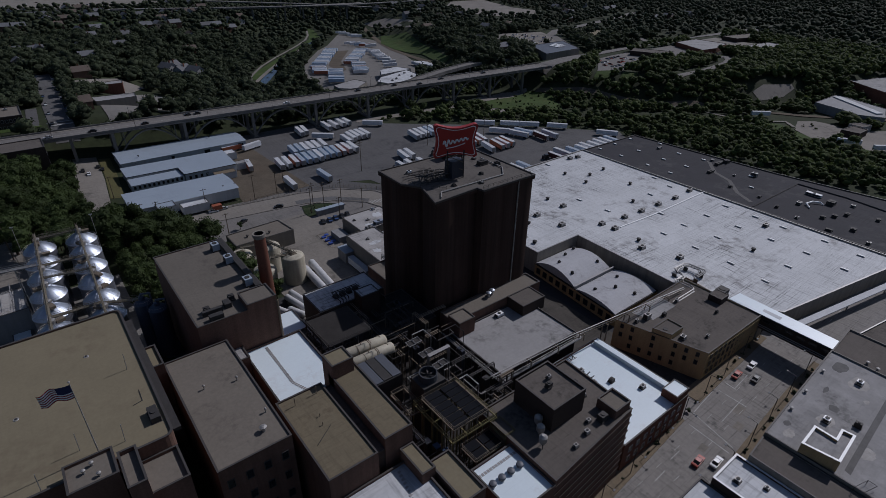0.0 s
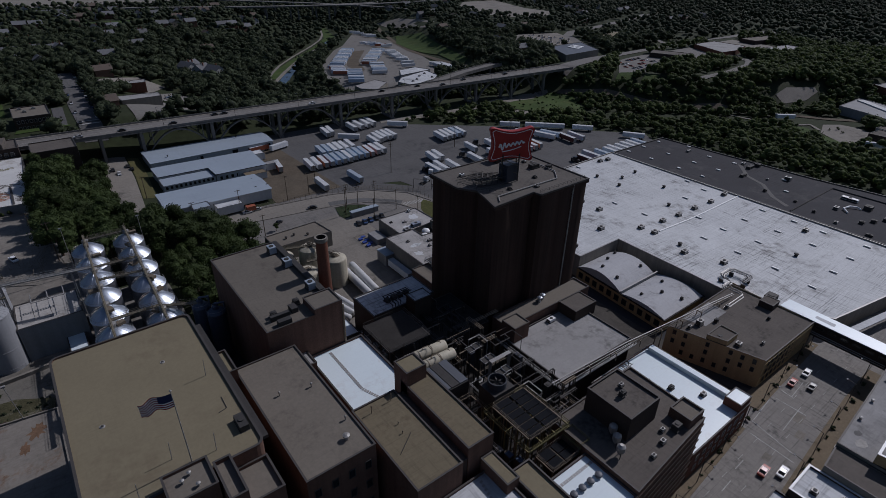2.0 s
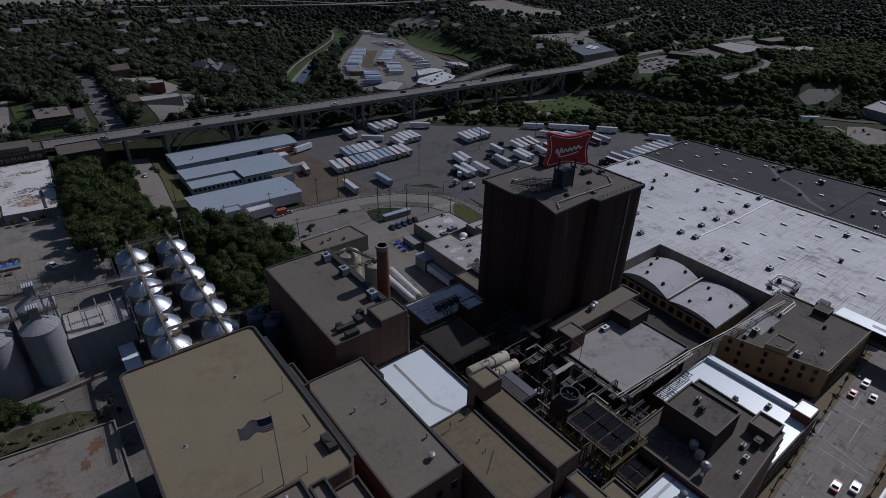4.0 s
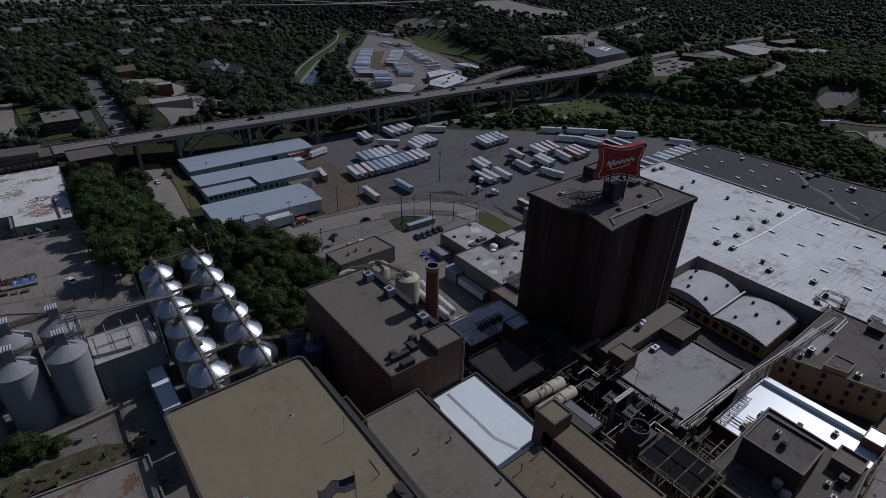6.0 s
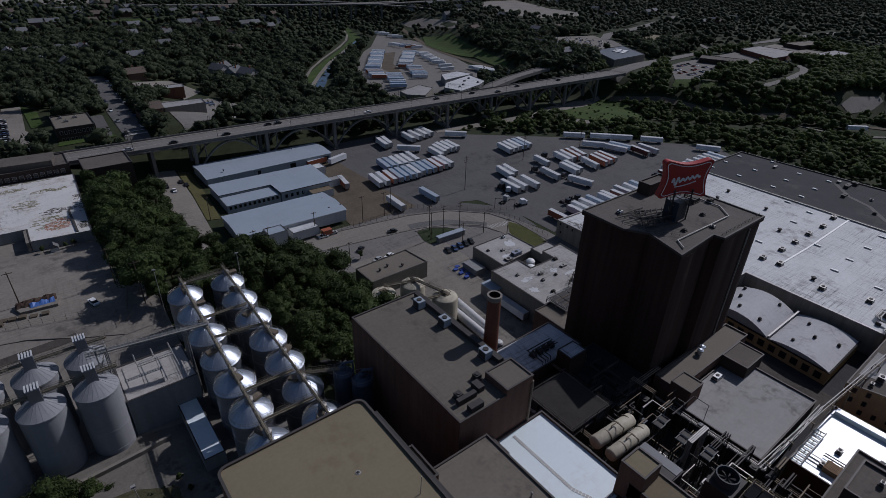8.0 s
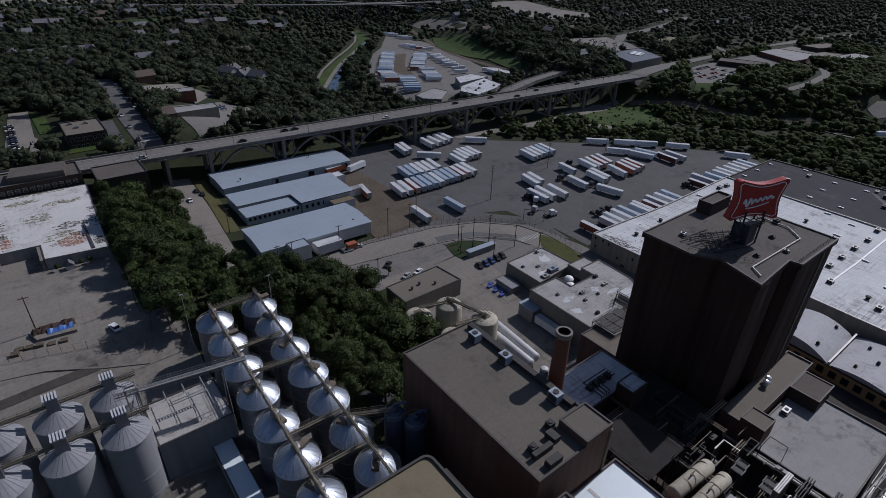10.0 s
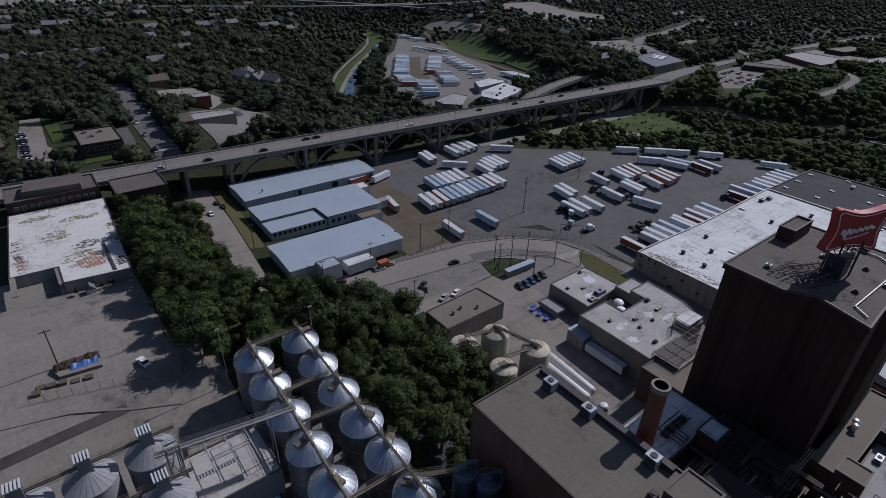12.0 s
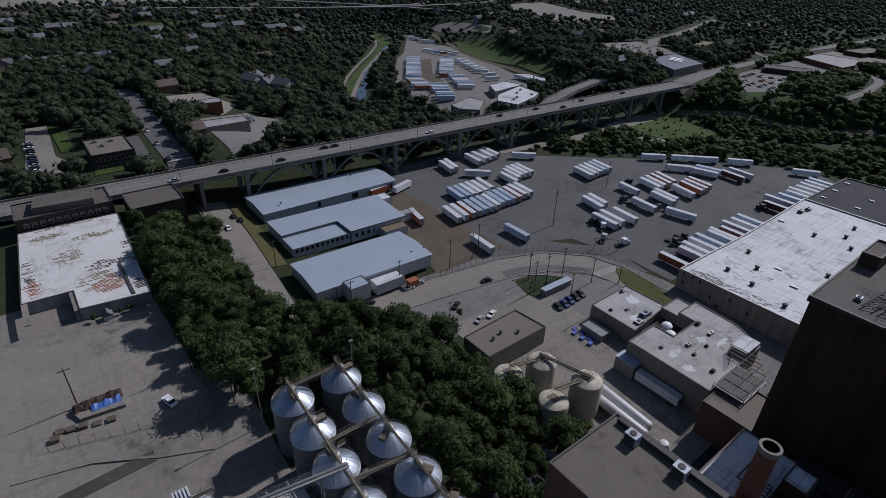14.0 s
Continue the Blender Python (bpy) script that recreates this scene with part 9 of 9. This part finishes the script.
def free(x, y, extra=0.0):
    ok = np.ones(x.shape, bool)
    for poly, margin in CLEAR:
        lo, hi = poly.min(0) - 12, poly.max(0) + 12
        k = np.where(ok & (x > lo[0]) & (x < hi[0]) & (y > lo[1]) & (y < hi[1]))[0]
        if len(k):
            ok[k] &= ~(inside(poly, x[k], y[k]) | near_edge(poly, x[k], y[k], margin + extra))
    s = (x - A0.x) * bd.x + (y - A0.y) * bd.y
    o = (x - A0.x) * bn.x + (y - A0.y) * bn.y
    ok &= ~((s > 40) & (s < LEN - 10) & (np.abs(o) < HALF + 4 + extra))
    return ok


npr = np.random.RandomState(4)
hx, hy = [], []
for i in range(60):
    for j in range(44):
        x, y = -160 + 17.5 * i, 430 + (26 if j % 2 else 0) + 30 * j
        x += npr.uniform(-2, 2)
        y += npr.uniform(-3, 3)
        bearing = math.degrees(math.atan2(y - 50, x + 15))
        dist = math.hypot(x, y)
        if 8 < bearing < 96 and dist < 1250 and npr.rand() < (0.27 if x < 200 else 0.13):
            hx.append(x), hy.append(y)
hx, hy = np.array(hx), np.array(hy)
keep = free(hx, hy, 5.0) & (np.abs(river_side(hx, hy)) > 95)
hx, hy = hx[keep], hy[keep]
for i, (x, y) in enumerate(zip(hx, hy)):
    ob, m = house_kinds[i % 6], Matrix.Translation((x, y, ground_z(x, y) - 0.4)) @ Matrix.Rotation(math.pi / 2 * (i % 2) + 0.05 * (i % 5), 4, "Z")
    if i < 6:
        ob.matrix_basis = m
    else:
        copy_thing(ob, m)
for x, y, turn, big in BIG_HOUSES:
    copy_thing(house_kinds[0], Matrix.Translation((x, y, ground_z(x, y) + 0.5)) @ Matrix.Rotation(turn, 4, "Z") @ Matrix.Scale(big, 4))
    CLEAR.append((np.array(rect(x - 8, y - 8, x + 8, y + 8)), 3.0))
# cars along the residential street
for i in range(26):
    yy = 402 + 8.6 * i
    car(19.6 + 0.037 * (yy - 388) + (5.0 if i % 3 else -5.0), yy, 88, (1, 0, 1, 2, 4)[i % 5], far=True)

# ---------------------------------------------------------------- trees
def crown_mesh(seed, height, radius, leaves, card):
    r = np.random.RandomState(seed)
    m = Mesh()
    lobes = []
    for i in range(9):
        a, u = r.uniform(0, 2 * math.pi), r.uniform(0, 1)
        d = radius * 0.62 * math.sqrt(r.uniform(0.1, 1))
        lobes.append((d * math.cos(a), d * math.sin(a), height * (0.42 + 0.42 * u) - 0.15 * d, radius * r.uniform(0.36, 0.56)))
    lobes.append((0, 0, height * 0.82, radius * 0.5))
    per = leaves // len(lobes)
    for lx, ly, lz, lr in lobes:
        for k in range(per):
            v = r.normal(size=3)
            v /= np.linalg.norm(v)
            if v[2] < -0.55:
                v[2] *= -1
            c = np.array((lx, ly, lz)) + v * lr * (r.uniform(0.72, 1.12)) * np.array((1, 1, 0.82))
            n = v + r.normal(size=3) * 0.55
            n /= np.linalg.norm(n)
            a = np.cross(n, (0.3, 0.2, 1.0))
            a /= np.linalg.norm(a) + 1e-9
            b = np.cross(n, a)
            s = card * r.uniform(0.7, 1.4)
            ang = r.uniform(0, math.pi)
            a, b = a * math.cos(ang) + b * math.sin(ang), b * math.cos(ang) - a * math.sin(ang)
            m.face([c - a * s, c - b * s * 0.7, c + a * s, c + b * s * 0.7])
        k = len(m.v)
        ico = [(0, 0, 1)] + [(0.894 * math.cos(t), 0.894 * math.sin(t), 0.447) for t in [2 * math.pi * q / 5 for q in range(5)]] + [(0.894 * math.cos(t), 0.894 * math.sin(t), -0.447) for t in [2 * math.pi * (q + 0.5) / 5 for q in range(5)]] + [(0, 0, -1)]
        m.v += [(lx + x * lr * 0.8, ly + y * lr * 0.8, lz + z * lr * 0.66) for x, y, z in ico]
        fs = [(0, 1 + q, 1 + (q + 1) % 5) for q in range(5)] + [(1 + q, 6 + q, 1 + (q + 1) % 5) for q in range(5)] + [(6 + q, 6 + (q + 1) % 5, 1 + (q + 1) % 5) for q in range(5)] + [(6 + q, 11, 6 + (q + 1) % 5) for q in range(5)]
        m.f += [tuple(k + q for q in f) for f in fs]
        m.m += [0] * 20
    return m


def tree_kind(seed, height, radius):
    t = thing("tree", "leafy green deciduous tree on the wooded slope", "tree", (0, 0, 0), "trees of the wooded slope")
    m = Mesh().tube((0, 0, -1.0), (0, 0, height * 0.5), radius * 0.075, 7, r2=radius * 0.045)
    r = random.Random(seed)
    for i in range(5):
        a = r.uniform(0, 6.28)
        z = height * r.uniform(0.3, 0.5)
        m.tube((0, 0, z), (radius * 0.5 * math.cos(a), radius * 0.5 * math.sin(a), z + height * 0.25), radius * 0.03, 5, r2=radius * 0.015)
    part("trunk", m, bark, t)
    part("crown", crown_mesh(seed, height, radius, 1450, 0.25), leaf, t)
    return t


kinds = [tree_kind(s, h, r) for s, h, r in ((1, 11, 4.4), (2, 12.5, 4.8), (3, 9.5, 4.0), (4, 13, 4.6), (5, 8, 3.6), (6, 11.5, 5.2))]
used = set()


def plant(i, x, y, scale, turn):
    m = Matrix.Translation((x, y, ground_z(x, y))) @ Matrix.Rotation(turn, 4, "Z") @ Matrix.Scale(scale, 4)
    k = i % len(kinds)
    if k in used:
        return copy_thing(kinds[k], m)
    used.add(k)
    kinds[k].matrix_basis = m
    return kinds[k]


BELTS = [[(-19, 238), (9, 262), (13, 300), (15, 338), (6, 339), (-14, 338), (-17, 300)],
         [(-16, 236), (-15, 216), (12, 213), (13, 160), (17, 154), (30, 155.5), (46, 162), (47, 176), (49, 200), (52, 224), (46, 246), (10, 258)]]
for belt in BELTS:
    b = np.array(belt)
    gx_, gy_ = np.meshgrid(np.arange(b[:, 0].min(), b[:, 0].max(), 5.0), np.arange(b[:, 1].min(), b[:, 1].max(), 5.0))
    px, py = gx_.ravel() + npr.uniform(-1.6, 1.6, gx_.size), gy_.ravel() + npr.uniform(-1.6, 1.6, gx_.size)
    ok = inside(b, px, py)
    for x, y in zip(px[ok], py[ok]):
        plant(npr.randint(0, 6), x, y, 0.62 + 0.72 * npr.beta(1.7, 2.0), npr.uniform(0, 6.28))
for x, y, s in ((-25.2, 155, 0.3), (-24.2, 151, 0.32), (66, 234, 0.4), (101, 232.5, 0.16), (104, 234.5, 0.16), (108, 231, 0.14), (-30, 279.6, 0.3), (-27.5, 280.0, 0.28), (-37, 280, 0.28), (246, 352, 0.75), (252, 343, 0.8), (240, 356, 0.7)):
    plant(npr.randint(0, 6), x, y, s, npr.uniform(0, 6.28))

for x, y, s in ((-41, 163, 0.9), (-44.6, 164, 0.85), (-38, 162, 0.75), (-48, 165, 0.8), (-42.6, 160.4, 0.75), (-51.5, 165.6, 0.7), (-55, 166, 0.7), (-46.6, 161.6, 0.7), (-50, 162.4, 0.65), (-54, 163, 0.6)):
    ob = plant(npr.randint(0, 6), x, y, s, npr.uniform(0, 6.28))
    ob.location.z -= 5.0 * s
for x, y in ((50.5, 173), (49, 178.5), (51, 184), (48.6, 189), (52, 176), (47.6, 201), (49.4, 205.5), (52.6, 209), (50, 169.6), (54, 168), (57, 171.5), (51.6, 190.2), (-9, 263), (-5, 267), (-12, 265), (-2, 262.5), (-14, 259)):
    plant(npr.randint(0, 6), x, y, npr.uniform(0.85, 1.1), npr.uniform(0, 6.28))


def woods(name, label, x, y, size, seed, lobes=6, cards=60, squash=0.8, mat=None):
    """Many crowns in one mesh: jittered lobes with loose leaf clumps round them."""
    r = np.random.RandomState(seed)
    ico = np.array([(0, 0, 1)] + [(0.894 * math.cos(t), 0.894 * math.sin(t), 0.447) for t in [2 * math.pi * q / 5 for q in range(5)]] + [(0.894 * math.cos(t), 0.894 * math.sin(t), -0.447) for t in [2 * math.pi * (q + 0.5) / 5 for q in range(5)]] + [(0, 0, -1)])
    fs = np.array([(0, 1 + q, 1 + (q + 1) % 5) for q in range(5)] + [(1 + q, 6 + q, 1 + (q + 1) % 5) for q in range(5)] + [(6 + q, 6 + (q + 1) % 5, 1 + (q + 1) % 5) for q in range(5)] + [(6 + q, 11, 6 + (q + 1) % 5) for q in range(5)])
    n = len(x)
    z = heights(x, y)
    a, d = r.uniform(0, 2 * np.pi, (n, lobes)), np.sqrt(r.uniform(0.02, 1, (n, lobes)))
    c = np.stack([x[:, None] + size[:, None] * 0.62 * d * np.cos(a), y[:, None] + size[:, None] * 0.62 * d * np.sin(a), z[:, None] + size[:, None] * (0.75 + 0.75 * r.uniform(0, 1, (n, lobes)) - 0.45 * d)], -1).reshape(-1, 3)
    lr = (size[:, None] * r.uniform(0.30, 0.62, (n, lobes))).reshape(-1)
    v = c[:, None, :] + ico[None] * lr[:, None, None] * r.uniform(0.62, 1.25, (len(c), 12, 1)) * np.array((1, 1, squash))
    f = (fs[None] + 12 * np.arange(len(c))[:, None, None]).reshape(-1, 3)
    k = r.randint(0, lobes, (n, cards)) + lobes * np.arange(n)[:, None]
    k = k.reshape(-1)
    nv = r.normal(size=(len(k), 3))
    nv /= np.linalg.norm(nv, axis=1)[:, None]
    nv[:, 2] = np.abs(nv[:, 2]) * 0.9 - 0.1
    o = c[k] + nv * (lr[k] * r.uniform(0.8, 1.3, len(k)))[:, None]
    s = (lr[k] * r.uniform(0.12, 0.26, len(k)))[:, None, None]
    tri = o[:, None, :] + r.normal(size=(len(k), 3, 3)) * s
    verts = np.concatenate([v.reshape(-1, 3), tri.reshape(-1, 3)])
    faces = np.concatenate([f, np.arange(3 * len(k)).reshape(-1, 3) + 12 * len(c)])
    me = bpy.data.meshes.new(name)
    me.vertices.add(len(verts)), me.loops.add(faces.size), me.polygons.add(len(faces))
    me.vertices.foreach_set("co", verts.ravel())
    me.loops.foreach_set("vertex_index", faces.ravel().astype(np.int32))
    me.polygons.foreach_set("loop_start", np.arange(0, faces.size, 3, dtype=np.int32))
    me.materials.append(mat or leaf_far)
    me.polygons.foreach_set("use_smooth", np.arange(len(faces)) < len(f))
    me.update(calc_edges=True)
    return tagged(new(name, me), label, "trees", kind="stuff")


# low growth: scrub on the bank, shrubs on the footways, trees along the residential street
bx = np.linspace(-60, -27, 60)
woods("bank_scrub", "low scrub on a weedy bank", bx, 155.4 - 0.09 * (bx + 62) + npr.uniform(-2.4, 2.6, 60), npr.uniform(0.4, 0.9, 60), 36, 4, 50)
fx = np.repeat(np.linspace(96, 180, 16), 2)
fy_ = np.where(np.arange(32) % 2 == 0, 42.9 + (fx - 92) * 0.07, 26.6 + (fx - 96) * 0.045)
woods("footway_shrubs", "small street shrubs along the footways", fx + npr.uniform(-1, 1, 32), fy_, npr.uniform(0.5, 1.0, 32), 37, 4, 60)
ty = np.repeat(np.arange(404, 560, 6.4), 2)
tx = 20 + 0.037 * (ty - 388) + np.where(np.arange(len(ty)) % 2 == 0, -10.4, 10.4) + npr.uniform(-0.8, 0.8, len(ty))
ok_ = ~((ty < 452) & (tx < 18))
woods("avenue_trees", "leafy street trees along a residential street", tx[ok_], ty[ok_], npr.uniform(3.4, 4.8, int(ok_.sum())), 38, 9, 120)


def scatter(step, x0, x1, y0, y1, jitter=0.42):
    a, b = np.meshgrid(np.arange(x0, x1, step), np.arange(y0, y1, step))
    return a.ravel() + npr.uniform(-jitter, jitter, a.size) * step, b.ravel() + npr.uniform(-jitter, jitter, a.size) * step


def wedge(x, y):
    b = np.degrees(np.arctan2(y - 60, x + 15))
    return (b > -4) & (b < 97)


def off_houses(x, y, d):
    ok = np.ones(x.shape, bool)
    for a, b in zip(hx, hy):
        ok &= (x - a) ** 2 + (y - b) ** 2 > d * d
    return ok


x, y = scatter(8.4, -160, 900, 384, 800)
dist = np.hypot(x, y)
k = wedge(x, y) & (dist < 760) & free(x, y, 1.0) & off_houses(x, y, 5.6) & (npr.rand(len(x)) < 0.90)
k &= ~((np.abs(river_side(x, y)) < 5.5))
x, y = x[k], y[k]
woods("hill_woods", "dense dark green trees of the far streets and river slopes", x, y, 3.8 + 4.6 * npr.beta(1.6, 2.0, len(x)), 31, 9, 190)
x, y = scatter(11.5, -260, 2000, -100, 1500)
dist = np.hypot(x, y)
k = wedge(x, y) & (dist >= 760) & (dist < 1750) & ((y > 384) | (x > 740)) & free(x, y, 1.0) & off_houses(x, y, 6.0) & (npr.rand(len(x)) < 0.9)
x, y = x[k], y[k]
woods("distant_woods", "dark green tree canopy reaching to the distance", x, y, 3.6 + 5.4 * npr.beta(1.6, 2.2, len(x)), 32, 3, 1)
# brush along the lot and in the valley
x, y = scatter(6.2, 120, 760, 20, 384)
edge = np.interp(x, [112, 186, 212, 262, 300, 325, 338, 350, 365, 900], [384, 372, 340, 300, 267, 232, 205, 120, 66, -300])
k = wedge(x, y) & (y > edge + 3) & free(x, y, 0.8) & (npr.rand(len(x)) < 0.93)
k &= ~((np.abs(river_side(x, y)) < 9))
x, y = x[k], y[k]
near = (y - np.interp(x, [112, 186, 212, 262, 300, 325, 338, 350, 365, 900], [384, 372, 340, 300, 267, 232, 205, 120, 66, -300])) < 12
woods("valley_brush", "thick green brush and trees along the valley floor", x, y, np.where(near, npr.uniform(1.8, 3.2, len(x)), np.where(x > 450, npr.uniform(3.4, 6.6, len(x)), npr.uniform(2.6, 5.6, len(x)))), 33, 6, 64, mat=leaf_valley)
x, y = scatter(7.0, 284, 480, 140, 346)
m_ = inside(np.array([(286, 334), (328, 341), (372, 346), (382, 314), (356, 276), (318, 292)]), x, y) | (np.abs(y - np.interp(x, [372, 388, 428, 446, 470], [300, 262, 220, 178, 144])) < 9) & (x > 372)
m_ |= inside(np.array([(384, 110), (428, 116), (433, 143), (440, 165), (430, 200), (424, 248), (404, 250), (396, 190), (390, 150)]), x, y)
k = m_ & (npr.rand(len(x)) < 0.5)
woods("meadow_brush", "low green bushes dotted over the meadow", x[k], y[k], npr.uniform(0.8, 1.8, int(k.sum())), 35, 4, 40, mat=leaf_valley)
